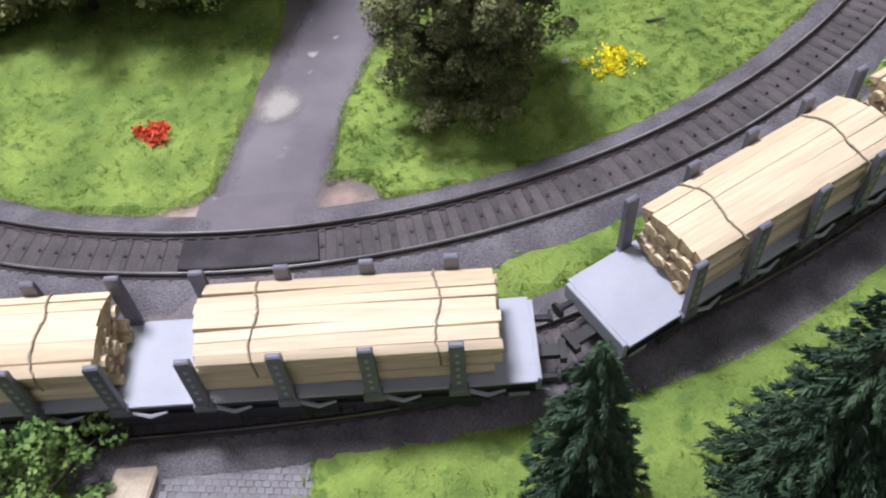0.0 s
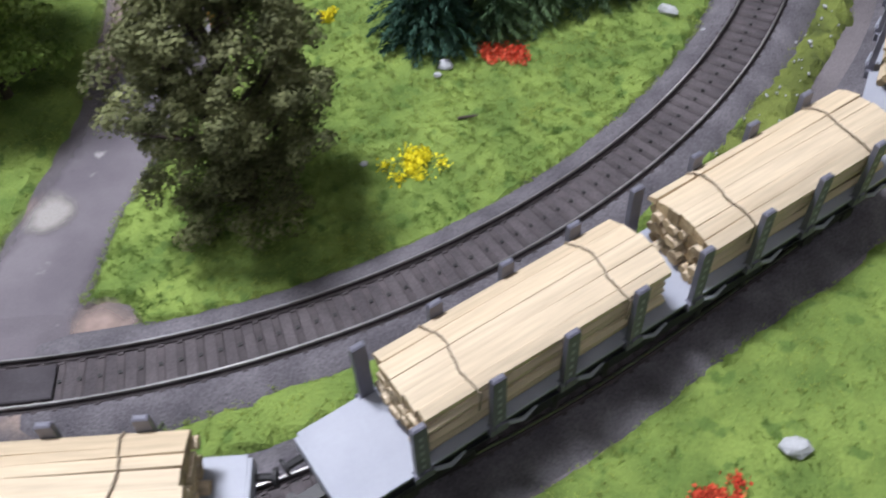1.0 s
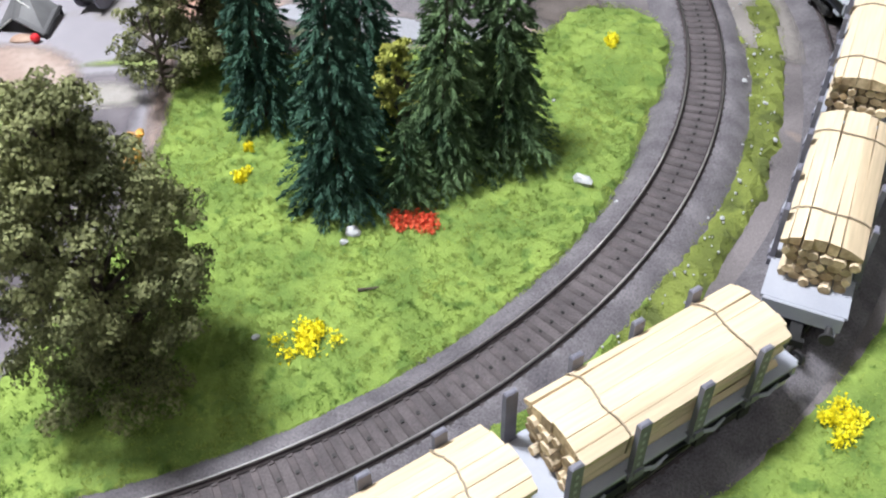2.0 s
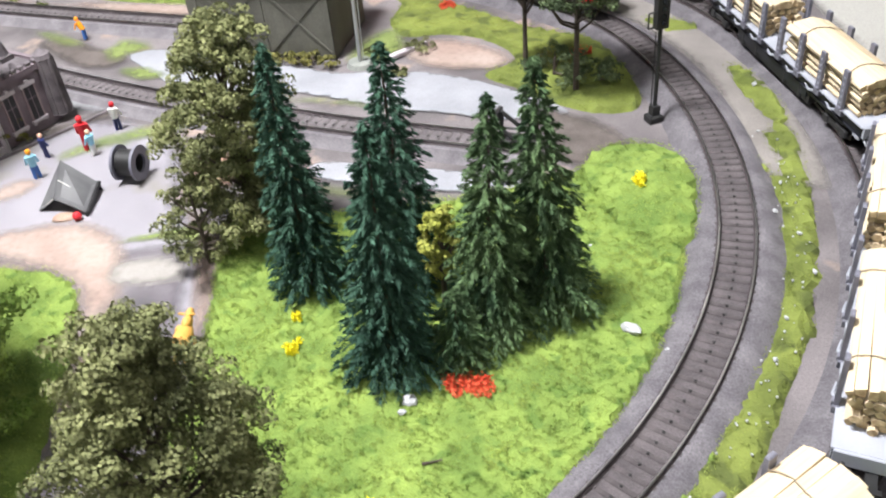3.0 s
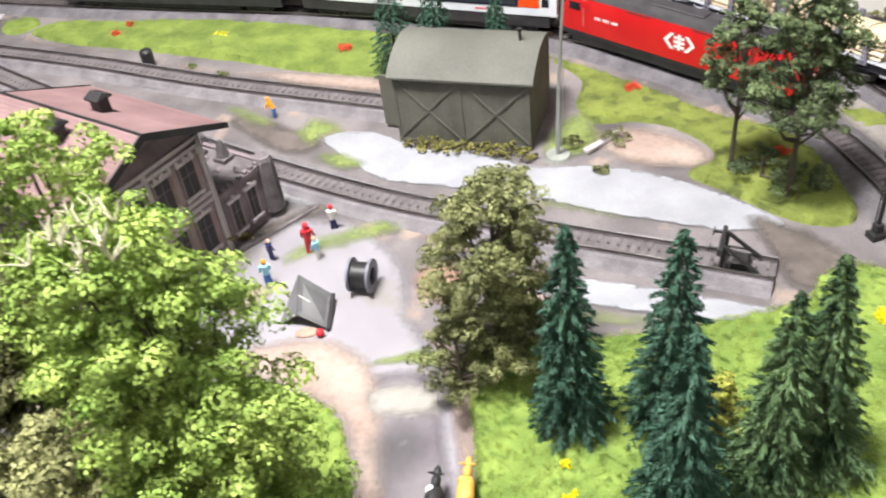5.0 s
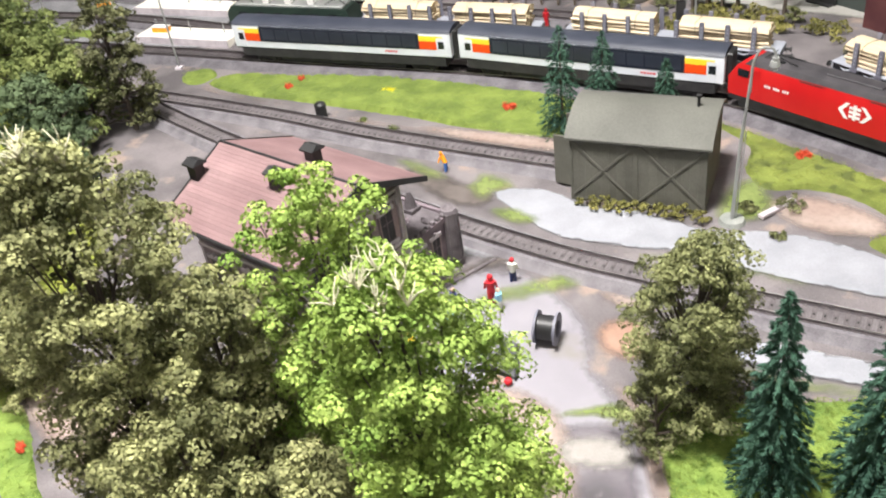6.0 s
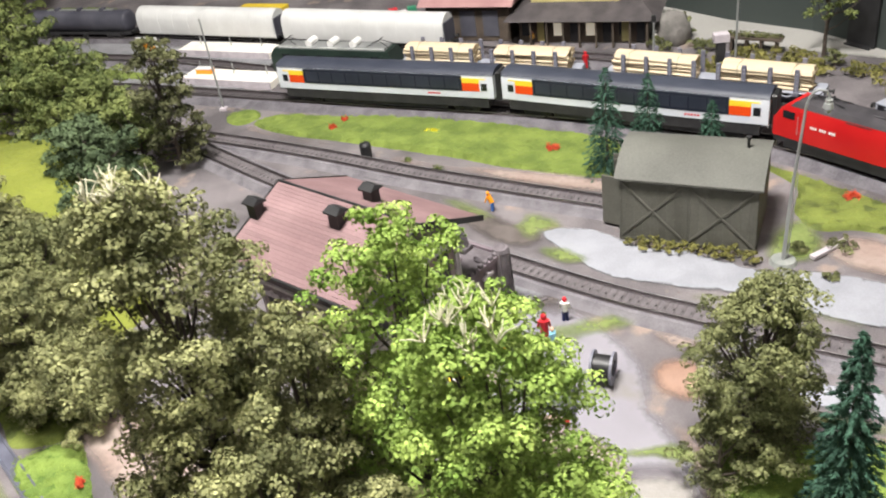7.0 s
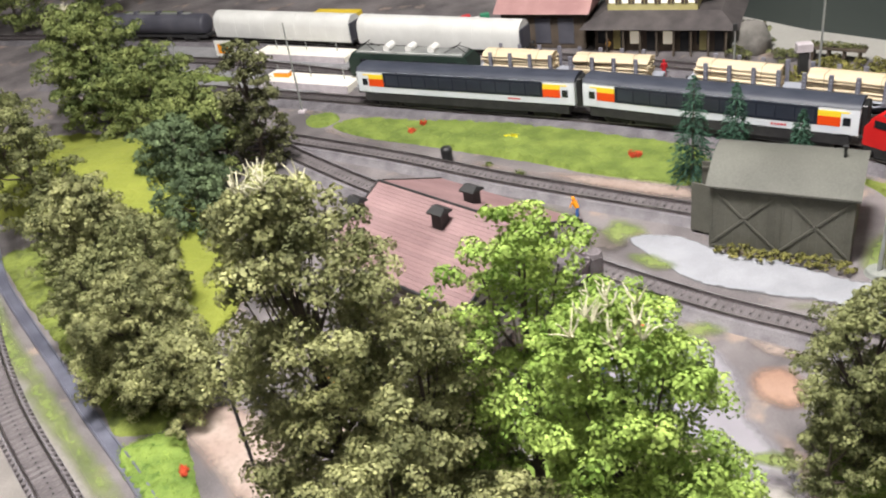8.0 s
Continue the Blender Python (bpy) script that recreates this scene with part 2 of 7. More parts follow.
ASPHALT = faded(mat("asphalt_paint", (0.118, 0.106, 0.12), (0.182, 0.166, 0.18), 26, 1800, 0.95, bump=0.15, grain=0.14, spec=0.1, spots=((0.36, 0.34, 0.34), 90, 0.65)))
YARD = faded(mat("yard_grey", (0.195, 0.183, 0.206), (0.258, 0.246, 0.272), 12, 1500, 0.9, bump=0.08, grain=0.05, spots=((0.2, 0.185, 0.18), 16, 0.58)))
SAND = faded(wide=0.9, m=mat("pink_sand", (0.275, 0.202, 0.174), (0.35, 0.28, 0.245), 30, 1600, 0.95, bump=0.3, grain=0.12))
CHALK = faded(wide=0.45, m=mat("white_gravel", (0.231, 0.236, 0.26), (0.292, 0.297, 0.326), 30, 1500, 0.9, bump=0.4))
APRON = faded(mat("concrete_apron", (0.3, 0.29, 0.27), (0.38, 0.37, 0.345), 6, 900, 0.9, bump=0.2))
TURF = mat("turf_base", (0.108, 0.171, 0.034), (0.207, 0.288, 0.061), 45, 900, 0.95, bump=0.8, dist=0.0008, spots=((0.1, 0.165, 0.033), 130, 0.57))
TURFY = mat("turf_base_lime", (0.098, 0.14, 0.028), (0.176, 0.232, 0.049), 45, 900, 0.95, bump=0.8, dist=0.0008)
BLADE = mat("grass_fibre", (0.144, 0.221, 0.045), (0.333, 0.405, 0.104), 26, 400, 0.8, bump=0, island=0.26, grain=0.3, spots=((0.14, 0.225, 0.045), 130, 0.56))
BLADEY = mat("grass_fibre_lime", (0.116, 0.176, 0.035), (0.239, 0.295, 0.07), 40, 700, 0.8, bump=0, island=0.3)
BANK = mat("turf_base_bank", (0.105, 0.13, 0.028), (0.19, 0.23, 0.05), 40, 900, 0.95, bump=0.8, dist=0.0008, spots=((0.08, 0.1, 0.025), 60, 0.55))
BANKB = mat("grass_fibre_bank", (0.125, 0.16, 0.034), (0.25, 0.29, 0.07), 40, 700, 0.8, bump=0, island=0.28, spots=((0.1, 0.125, 0.03), 60, 0.55))
HILL = mat("turf_base_olive", (0.165, 0.19, 0.03), (0.22, 0.245, 0.042), 18, 900, 0.95, bump=0.5, dist=0.0008)
HILLB = mat("grass_fibre_olive", (0.18, 0.205, 0.034), (0.26, 0.28, 0.053), 18, 700, 0.8, bump=0, island=0.2)
RUST = mat("rail_side", (0.045, 0.037, 0.04), (0.075, 0.061, 0.064), 200, 1500, 0.7, 0.3, bump=0.2)
SHINE = mat("rail_head", (0.2, 0.193, 0.19), (0.46, 0.445, 0.44), 25, 900, 0.32, 1.0, bump=0.05)
SLEEPERP = mat("weathered_sleeper", (0.085, 0.074, 0.078), (0.125, 0.11, 0.114), 160, 1600, 0.85, bump=0.4, piece=0.15)
SLEEPER = mat("sleeper", (0.052, 0.044, 0.047), (0.08, 0.068, 0.071), 160, 1600, 0.85, bump=0.4, piece=0.18)
STUD = mat("contact_stud", (0.03, 0.03, 0.03), None, rough=0.5, metal=0.6)
ROADTOP = mat("asphalt_solid", (0.118, 0.105, 0.118), (0.168, 0.152, 0.166), 26, 1800, 0.95, bump=0.15, spec=0.1, spots=((0.36, 0.34, 0.34), 90, 0.66))
PLANK = mat("crossing_plate", (0.04, 0.036, 0.04), (0.07, 0.064, 0.07), 60, 1500, 0.9, bump=0.3, spec=0.1, spots=((0.22, 0.21, 0.21), 150, 0.68))
DECK = mat("wagon_grey", (0.3, 0.315, 0.365), (0.35, 0.365, 0.415), 40, 900, 0.5, bump=0.08)
STAKE = mat("stake_grey", (0.12, 0.12, 0.155), (0.17, 0.17, 0.21), 100, 900, 0.5, bump=0.1)
UNDER = mat("running_gear", (0.02, 0.02, 0.022), (0.035, 0.034, 0.035), 100, 900, 0.6, bump=0.2)
WHEEL = mat("wheel_steel", (0.09, 0.085, 0.08), None, rough=0.4, metal=0.9, bump=0.0)
TIMBER = mat("pale_stick", (0.55, 0.44, 0.295), (0.65, 0.55, 0.4), 35, 700, 0.65, bump=0.35, dist=0.0003, piece=0.07, streak=(0.08, 1, 1))
STICKEND = mat("stick_end", (0.33, 0.23, 0.12), (0.6, 0.47, 0.28), 300, 1500, 0.85, bump=0.6, piece=0.3)
WIRE = mat("binding_wire", (0.26, 0.21, 0.15), None, rough=0.6)
BARK = mat("bark", (0.05, 0.038, 0.03), (0.1, 0.08, 0.065), 150, 900, 0.9, bump=0.6)
TWIGW = mat("pale_twig", (0.4, 0.38, 0.27), (0.58, 0.55, 0.42), 150, 900, 0.8, bump=0.2)


def leaf_mat(name, c1, c2):
    return mat(name, c1, c2, 45, 500, 0.75, bump=0, island=0.3, spec=0.25)


def thin_leaf(m, share):
    """Lets part of the light through, as thin foam leaves do."""
    nt = m.node_tree
    bs = [n for n in nt.nodes if n.type == "BSDF_PRINCIPLED"][0]
    out = [n for n in nt.nodes if n.type == "OUTPUT_MATERIAL"][0]
    tr = nt.nodes.new("ShaderNodeBsdfTranslucent")
    mx = nt.nodes.new("ShaderNodeMixShader")
    mx.inputs[0].default_value = share
    nt.links.new(bs.inputs["Base Color"].links[0].from_socket, tr.inputs["Color"])
    nt.links.new(bs.outputs[0], mx.inputs[1])
    nt.links.new(tr.outputs[0], mx.inputs[2])
    nt.links.new(mx.outputs[0], out.inputs["Surface"])
    return m


thin_leaf(BLADE, 0.55)
thin_leaf(BLADEY, 0.55)
thin_leaf(HILLB, 0.5)
thin_leaf(BANKB, 0.5)
MOSS = faded(wide=1.05, m=mat("moss_paint", (0.135, 0.18, 0.05), (0.23, 0.28, 0.09), 60, 1200, 0.95, bump=0.5))
LEAF_BROWN = thin_leaf(leaf_mat("leaf_olive", (0.072, 0.081, 0.033), (0.248, 0.262, 0.115)), 0.12)
LEAF_OLIVE = thin_leaf(leaf_mat("leaf_olive_light", (0.092, 0.1, 0.042), (0.335, 0.34, 0.155)), 0.12)
LEAF_LIME = thin_leaf(leaf_mat("leaf_lime", (0.118, 0.2, 0.034), (0.338, 0.445, 0.112)), 0.12)
LEAF_DARK = leaf_mat("leaf_dark", (0.06, 0.085, 0.026), (0.22, 0.255, 0.085))
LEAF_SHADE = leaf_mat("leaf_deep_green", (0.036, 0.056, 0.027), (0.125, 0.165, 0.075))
LEAF_BLUE = leaf_mat("leaf_bluegreen", (0.042, 0.066, 0.034), (0.12, 0.165, 0.08))
NEEDLE = leaf_mat("needle_blue", (0.014, 0.044, 0.029), (0.06, 0.135, 0.09))
NEEDLE2 = leaf_mat("needle_green", (0.024, 0.055, 0.025), (0.125, 0.2, 0.085))
NEEDLE3 = leaf_mat("needle_dark", (0.016, 0.036, 0.022), (0.065, 0.11, 0.06))
RED = leaf_mat("flower_red", (0.6, 0.065, 0.03), (0.74, 0.15, 0.07))
YELLOW = leaf_mat("flower_yellow", (0.8, 0.7, 0.01), (0.88, 0.8, 0.04))
STONE = mat("stone", (0.34, 0.35, 0.36), (0.5, 0.51, 0.53), 150, 900, 0.85, bump=0.4)
HUTG = mat("hut_boards", (0.084, 0.082, 0.068), (0.115, 0.112, 0.094), 40, 900, 0.75, bump=0.3, piece=0.06)
HUTROOF = mat("hut_roof", (0.09, 0.09, 0.079), (0.125, 0.125, 0.11), 20, 700, 0.7, bump=0.15)
BRICKW = mat("weathered_brick", (0.145, 0.115, 0.132), (0.24, 0.195, 0.215), 60, 1200, 0.85, bump=0.5)
BRICKT = mat("render_pink", (0.25, 0.188, 0.196), (0.33, 0.262, 0.27), 60, 1200, 0.85, bump=0.4)
TRIMST = mat("stone_trim", (0.419, 0.375, 0.403), (0.55, 0.5, 0.53), 80, 1200, 0.8, bump=0.3)
TILE = mat("roof_tile", (0.15, 0.088, 0.09), (0.21, 0.132, 0.134), 25, 1100, 0.7, bump=0.3, piece=0.1)
DARKGL = mat("dark_glass", (0.015, 0.017, 0.02), None, rough=0.12, bump=0, spec=0.6)
BLACK = mat("black_plastic", (0.015, 0.015, 0.016), (0.025, 0.025, 0.026), 80, 900, 0.45, bump=0.1)
STEELG = mat("grey_steel", (0.32, 0.33, 0.33), (0.42, 0.43, 0.42), 80, 900, 0.4, 0.5, bump=0.05)
LOCORED = mat("loco_red", (0.44, 0.01, 0.012), (0.5, 0.016, 0.016), 30, 600, 0.35, bump=0.02)
COACHW = mat("coach_white", (0.58, 0.61, 0.665), (0.64, 0.665, 0.715), 30, 600, 0.35, bump=0.02)
COACHG = mat("coach_roof", (0.032, 0.037, 0.054), (0.048, 0.054, 0.074), 30, 600, 0.5, bump=0.05)
COACHD = mat("coach_band", (0.02, 0.024, 0.035), None, rough=0.25, bump=0)
DOORRED = mat("door_red", (0.75, 0.07, 0.01), None, rough=0.4, bump=0)
STRIPE = mat("stripe_yellow", (0.85, 0.6, 0.04), None, rough=0.4, bump=0)
WAGONG = mat("wagon_light_grey", (0.54, 0.54, 0.53), (0.62, 0.62, 0.61), 30, 600, 0.45, bump=0.05)
LOCOGREEN = mat("loco_green", (0.012, 0.022, 0.018), (0.02, 0.034, 0.027), 30, 600, 0.4, bump=0.03)
TANKD = mat("tank_dark", (0.05, 0.05, 0.065), (0.09, 0.09, 0.11), 30, 600, 0.45, bump=0.05)
PLATW = mat("platform_cream", (0.7, 0.66, 0.58), (0.8, 0.77, 0.7), 30, 900, 0.8, bump=0.2)
BOARDG = mat("back_board", (0.035, 0.045, 0.042), (0.05, 0.06, 0.055), 4, 500, 0.7, bump=0.05)
STWOOD = mat("station_wood", (0.06, 0.045, 0.035), (0.11, 0.085, 0.065), 50, 900, 0.75, bump=0.2)
STROOF = mat("station_roof", (0.05, 0.043, 0.045), (0.085, 0.074, 0.074), 40, 900, 0.75, bump=0.3)
PINKROOF = mat("shed_roof", (0.3, 0.16, 0.16), (0.4, 0.23, 0.22), 30, 900, 0.75, bump=0.3)
OCHRE = mat("ochre_wall", (0.42, 0.37, 0.16), (0.5, 0.45, 0.22), 50, 900, 0.8, bump=0.2)
HALLW = mat("hall_wall", (0.12, 0.12, 0.125), (0.15, 0.15, 0.15), 1, 60, 0.9, bump=0.05)
HALLC = mat("hall_ceiling", (0.33, 0.33, 0.33), (0.38, 0.38, 0.37), 1, 60, 0.9, bump=0.05)
HALLF = mat("hall_floor", (0.14, 0.13, 0.12), (0.18, 0.17, 0.16), 2, 80, 0.6, bump=0.05)
PANEL = glow("lamp_panel", (1.0, 0.97, 0.92), 6.0)
SKIN = mat("figure_skin", (0.7, 0.42, 0.3), None, rough=0.5, bump=0)


def paint(name, c):
    return mat(name, c, tuple(k * 0.85 for k in c), 300, 900, 0.5, bump=0.03)


P_RED, P_BLUE, P_NAVY = paint("figure_red", (0.6, 0.02, 0.03)), paint("figure_blue", (0.05, 0.16, 0.5)), paint("figure_navy", (0.02, 0.03, 0.12))
P_SKY, P_ORANGE, P_WHITE = paint("figure_sky", (0.3, 0.6, 0.75)), paint("figure_orange", (0.9, 0.33, 0.02)), paint("figure_white", (0.75, 0.74, 0.72))
P_BLACK, P_TAN = paint("figure_black", (0.02, 0.02, 0.022)), paint("figure_tan", (0.65, 0.35, 0.08))

# lamps: two hung panels, and ceiling panels added as unseen fill
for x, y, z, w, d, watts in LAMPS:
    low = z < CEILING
    top = thing("pendant_light" if low else "ceiling_light", x * 1000, y * 1000, z * 1000, 0, "white panel light hanging on two cables" if low else "flat white ceiling panel, unseen, added as fill light", "ceiling light", "ceiling lights")
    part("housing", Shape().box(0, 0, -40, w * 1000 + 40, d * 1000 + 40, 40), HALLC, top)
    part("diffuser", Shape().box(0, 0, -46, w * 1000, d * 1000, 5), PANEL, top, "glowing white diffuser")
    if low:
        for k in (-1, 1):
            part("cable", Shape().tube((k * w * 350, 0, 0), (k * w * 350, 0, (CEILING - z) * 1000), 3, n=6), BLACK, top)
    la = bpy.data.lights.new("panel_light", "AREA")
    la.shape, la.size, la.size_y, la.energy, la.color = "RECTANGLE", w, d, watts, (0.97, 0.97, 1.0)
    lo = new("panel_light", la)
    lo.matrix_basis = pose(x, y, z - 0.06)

# ---- the hall and the layout's ground ----
def slab(name, x0, y0, z0, x1, y1, z1, material, label):
    b = Shape()
    b.box((x0 + x1) / 2, (y0 + y1) / 2, z0, x1 - x0, y1 - y0, z1 - z0)
    return tagged(part(name, b, material), label, name.split("_")[0], kind="structure")


X0, X1, Y0, Y1 = -2700, 2100, -1700, 2900
slab("floor", X0, Y0, -1000, X1, Y1, -900, HALLF, "plain dark floor of the exhibition hall")
slab("ceiling", X0, Y0, 1900, X1, Y1, 2000, HALLC, "plain pale ceiling of the exhibition hall")
slab("wall_north", X0, Y1, -1000, X1, Y1 + 100, 2000, HALLW, "plain grey wall of the exhibition hall")
slab("wall_south", X0, Y0 - 100, -1000, X1, Y0, 2000, HALLW, "plain grey wall of the exhibition hall")
slab("wall_west", X0 - 100, Y0, -1000, X0, Y1, 2000, HALLW, "plain grey wall of the exhibition hall")
slab("wall_east", X1, Y0, -1000, X1 + 100, Y1, 2000, HALLW, "plain grey wall of the exhibition hall")
slab("ground", -1600, -150, -70, 800, 1700, -1, SOIL, "grey brown painted scenery ground of the model layout")
lt = thing("layout_table", -400, 775, -900, 0, "plain dark wooden trestle table under the model layout", "table")
for sx in (-1100, 0, 1100):
    for sy in (-840, 840):
        part("leg", Shape().box(sx, sy, 0, 60, 60, 770, ch=4), STWOOD, lt)
for sy in (-840, 840):
    part("rail", Shape().box(0, sy, 770, 2300, 40, 60, ch=3), STWOOD, lt)


layers = []


def patch(name, pts, z, material, label, category, rag=1.5, step=3.0):
    size = np.ptp(np.array(pts), axis=0).min()
    v, fs, near = sheet(ragged(pts, rag, step), min(6.0, size * 0.2), 3.5 if material is CHALK else min(12.0, max(4.0, size * 0.34)))
    me = bpy.data.meshes.new(name)
    layers.append(name)
    lift = z * 0.2 + 0.012 * len(layers)
    me.from_pydata([(x * MM, y * MM, lift * MM) for x, y in v], [], fs)
    me.attributes.new("edge", "FLOAT", "POINT").data.foreach_set("value", near.astype(np.float32))
    me.materials.append(material)
    me.update()
    return tagged(new(name, me), label, category, kind="structure")


# ---- tracks ----
def arc(cx, cy, r, a0, a1, n):
    return [(cx + r * math.sin(radians(a0 + (a1 - a0) * i / n)), cy - r * math.cos(radians(a0 + (a1 - a0) * i / n))) for i in range(n + 1)]


LINE_A = smooth_line(
    [(-640, 690), (-560, 600), (-484, 527), (-392, 453), (-300, 380), (-215, 318), (-140, 270), (-70, 246)]
    + arc(-12, 586, 345, 0, 84, 10)
    + [(333, 600), (329, 650), (316, 708), (292, 764), (246, 818), (190, 866), (128, 913), (50, 949), (-29, 976), (-86, 991), (-146, 1007), (-242, 1028), (-311, 1045), (-387, 1063), (-462, 1082), (-521, 1096), (-640, 1124), (-900, 1175)],
    3.0, 40)
LINE_B = smooth_line(
    [(-640, 560), (-560, 470), (-450, 365), (-330, 272), (-220, 212), (-120, 186), (-32, 179), (11, 182), (61, 189), (111, 200), (147, 216), (184, 236), (217, 258), (250, 284),
     (296, 322), (338, 371), (372, 430), (396, 500), (408, 580), (403, 650), (392, 703), (374, 762), (338, 830), (280, 900), (207, 958), (73, 1020), (-69, 1062), (-244, 1106), (-330, 1122), (-430, 1150), (-530, 1186), (-640, 1218), (-900, 1268)],
    3.0, 30)
LINE_C = smooth_line([(-700, 1045), (-600, 1016), (-449, 968), (-304, 918), (-178, 867), (-17, 812), (90, 776)], 3.0, 30)
LINE_E = smooth_line([(-560, 1004), (-470, 966), (-423, 930), (-320, 860), (-200, 788), (-85, 722), (-2, 680), (62, 655), (115, 633), (195, 606), (240, 590)], 3.0, 30)
LINE_H = smooth_line([(-1200, 1390), (-1000, 1366), (-773, 1328), (-617, 1300), (-533, 1280), (-474, 1262), (-300, 1218), (-168, 1179), (-29, 1135), (70, 1096)], 3.0, 20)

# H0 sleeper: chamfered bar with rail chairs
sl = Shape()
sl.box(0, 0, 0, 3.0, 27, 2.6, ch=0.5)
for sy in (-1, 1):
    for d in (-1.6, 1.6):
        sl.box(0, sy * 8.6 + d, 2.6, 1.6, 0.9, 0.5)
sl.use(1).tube((0, 0, 2.5), (0, 0, 3.1), 0.75, n=6)
sleeper_mesh, sleeper_pale = mesh_of("sleeper", sl, [SLEEPER, STUD]), mesh_of("sleeper", sl, [SLEEPERP, STUD])


def track(name, line, label, limit, ballast=19.0, s0=None, s1=None, pale=False):
    total = float(np.hypot(*np.diff(line, axis=0).T).sum())
    s0, s1 = s0 or 0.0, s1 or total
    top = thing(name, 0, 0, 0, 0, label, "railway track", "tracks")
    pts = [tuple(p) for p in line]
    b = Shape()
    k = ballast
    e = min(15.5, k - 1.5)
    for g in (-1, 1):
        b.sweep(pts, [(g * q, z) for q, z in ((9.6, -1.5), (9.7, 4.1), (11, 4.4), (e, 4.2), (k + 1, 0.9), (k + 6, -1.5))][::-g])
    b.use(1).sweep(pts, [(-9.7, -1.4), (-9.7, 3.7), (9.7, 3.7), (9.7, -1.4)])
    part("ballast_bed", b, [BALLASTP, BEDPALE] if pale else [BALLAST, BEDDARK], top, "worn pale ballast" if pale else "dark grey fine ballast", smooth=True)
    for side in (-1, 1):
        c = side * 8.75
        b = Shape()
        b.sweep(pts, [(c - 1.1, 4.2), (c - 1.1, 4.6), (c - 0.35, 4.9), (c - 0.35, 6.0), (c + 0.35, 6.0), (c + 0.35, 4.9), (c + 1.1, 4.6), (c + 1.1, 4.2)])
        rail = part("rail", b, RUST, top, "dark rusty rail with a bright running head")
        b = Shape()
        b.sweep(pts, [(c - 0.4, 5.9), (c - 0.45, 6.55), (c - 0.3, 6.8), (c + 0.3, 6.8), (c + 0.45, 6.55), (c + 0.4, 5.9)])
        part("rail_head", b, SHINE, rail, smooth=True)
    rest = Shape()
    s, n = s0 + 3.0, 0
    while s < s1:
        x, y, h = along(line, s)
        if n < limit:
            o = part("sleeper", sleeper_pale if pale else sleeper_mesh, None, top)
            o.matrix_basis = at(x, y, 1.5, h + random.uniform(-0.8, 0.8))
            n += 1
        else:
            rest.box(x, y, 1.5, 3.0, 27, 2.6, h)
        s += 6.3
    if rest.v:
        o = part("sleeper_rest", rest, SLEEPER, top)
        o["kind"] = "stuff"
    return top


# ---- painted areas ----
REDSAND = faded(mat("red_sand", (0.25, 0.15, 0.11), (0.33, 0.21, 0.16), 40, 1500, 0.95, bump=0.5))
patch("pavement_yard", [(-150, 600), (-108, 640), (-78, 668), (-31, 670), (3, 640), (21, 607), (26, 571), (42, 538), (56, 500), (66, 450), (66, 420), (14, 420), (-6, 470), (-30, 500), (-60, 518), (-118, 535), (-160, 560)], 0.5, YARD, "pale grey paved yard with darker stains", "yard", 3)
patch("road_village", [(-1, 236), (46, 238), (50, 290), (60, 345), (62, 400), (58, 440), (52, 480), (42, 525), (-2, 520), (2, 470), (14, 430), (14, 385), (6, 330), (-2, 280)], 0.9, ASPHALT, "worn grey asphalt road with pale patches", "road", 1.2)
patch("road_cobbles", [(-8, 20), (58, 20), (54, 120), (50, 172), (8, 170), (2, 120)], 0.9, ASPHALT, "grey cobbled road beside the outer track", "road", 1.0)
patch("worn_crossing", [(-14, 224), (20, 228), (52, 226), (56, 206), (20, 202), (-16, 206)], 0.9, CROSSING, "trodden brownish ground between the two tracks", "ground", 2.0)
patch("sand_verge", [(-80, 546), (-40, 556), (-6, 546), (12, 520), (20, 480), (26, 400), (8, 396), (0, 450), (-14, 490), (-50, 512), (-80, 525)], 1.2, SAND, "pinkish sand verge beside the road", "sand", 1.5)
patch("sand_verge", [(50, 478), (56, 440), (62, 396), (72, 400), (68, 440), (66, 482), (56, 540), (42, 535)], 1.2, SAND, "pinkish sand verge beside the road", "sand", 1.0)
patch("sand_verge", [(38, 258), (52, 258), (76, 264), (70, 274), (60, 280), (50, 285), (40, 276)], 1.2, SAND, "brownish sand corner beside the road", "sand", 1.2)
patch("sand_verge", [(-30, 258), (-12, 252), (4, 252), (6, 268), (-2, 272), (-14, 268)], 1.0, SAND, "brownish sand corner beside the road", "sand", 1.2)
patch("sand_field", [(-96, 590), (-82, 606), (-64, 600), (-66, 586), (-78, 576), (-96, 572)], 1.3, SAND, "pale pink sand patch in the yard", "sand", 2)
patch("sand_field", [(20, 608), (33, 620), (54, 616), (60, 588), (47, 574), (24, 584)], 1.3, REDSAND, "reddish bare sand patch beside the yard", "sand", 2)
patch("sand_field", [(18, 650), (52, 638), (62, 624), (33, 628)], 1.3, SAND, "pale sand streak beside the siding", "sand", 2)
patch("sand_verge", [(30, 560), (44, 556), (60, 520), (66, 470), (58, 470), (48, 510), (36, 540)], 1.4, SAND, "pinkish sand edge of the yard", "sand", 1.5)
patch("sand_field", [(137, 756), (179, 764), (212, 745), (228, 720), (212, 702), (168, 712), (150, 728)], 0.8, SAND, "bare pink sand patch among the grass", "sand", 3)
patch("white_gravel", [(-64, 774), (-32, 780), (-3, 765), (17, 751), (49, 744), (80, 728), (104, 718), (146, 715), (199, 692), (256, 642), (221, 634), (180, 647), (141, 660), (81, 688), (52, 693), (17, 702), (-10, 710), (-33, 731), (-52, 752)], 1.0, CHALK, "white gravel strip along the siding", "gravel", 1.6)
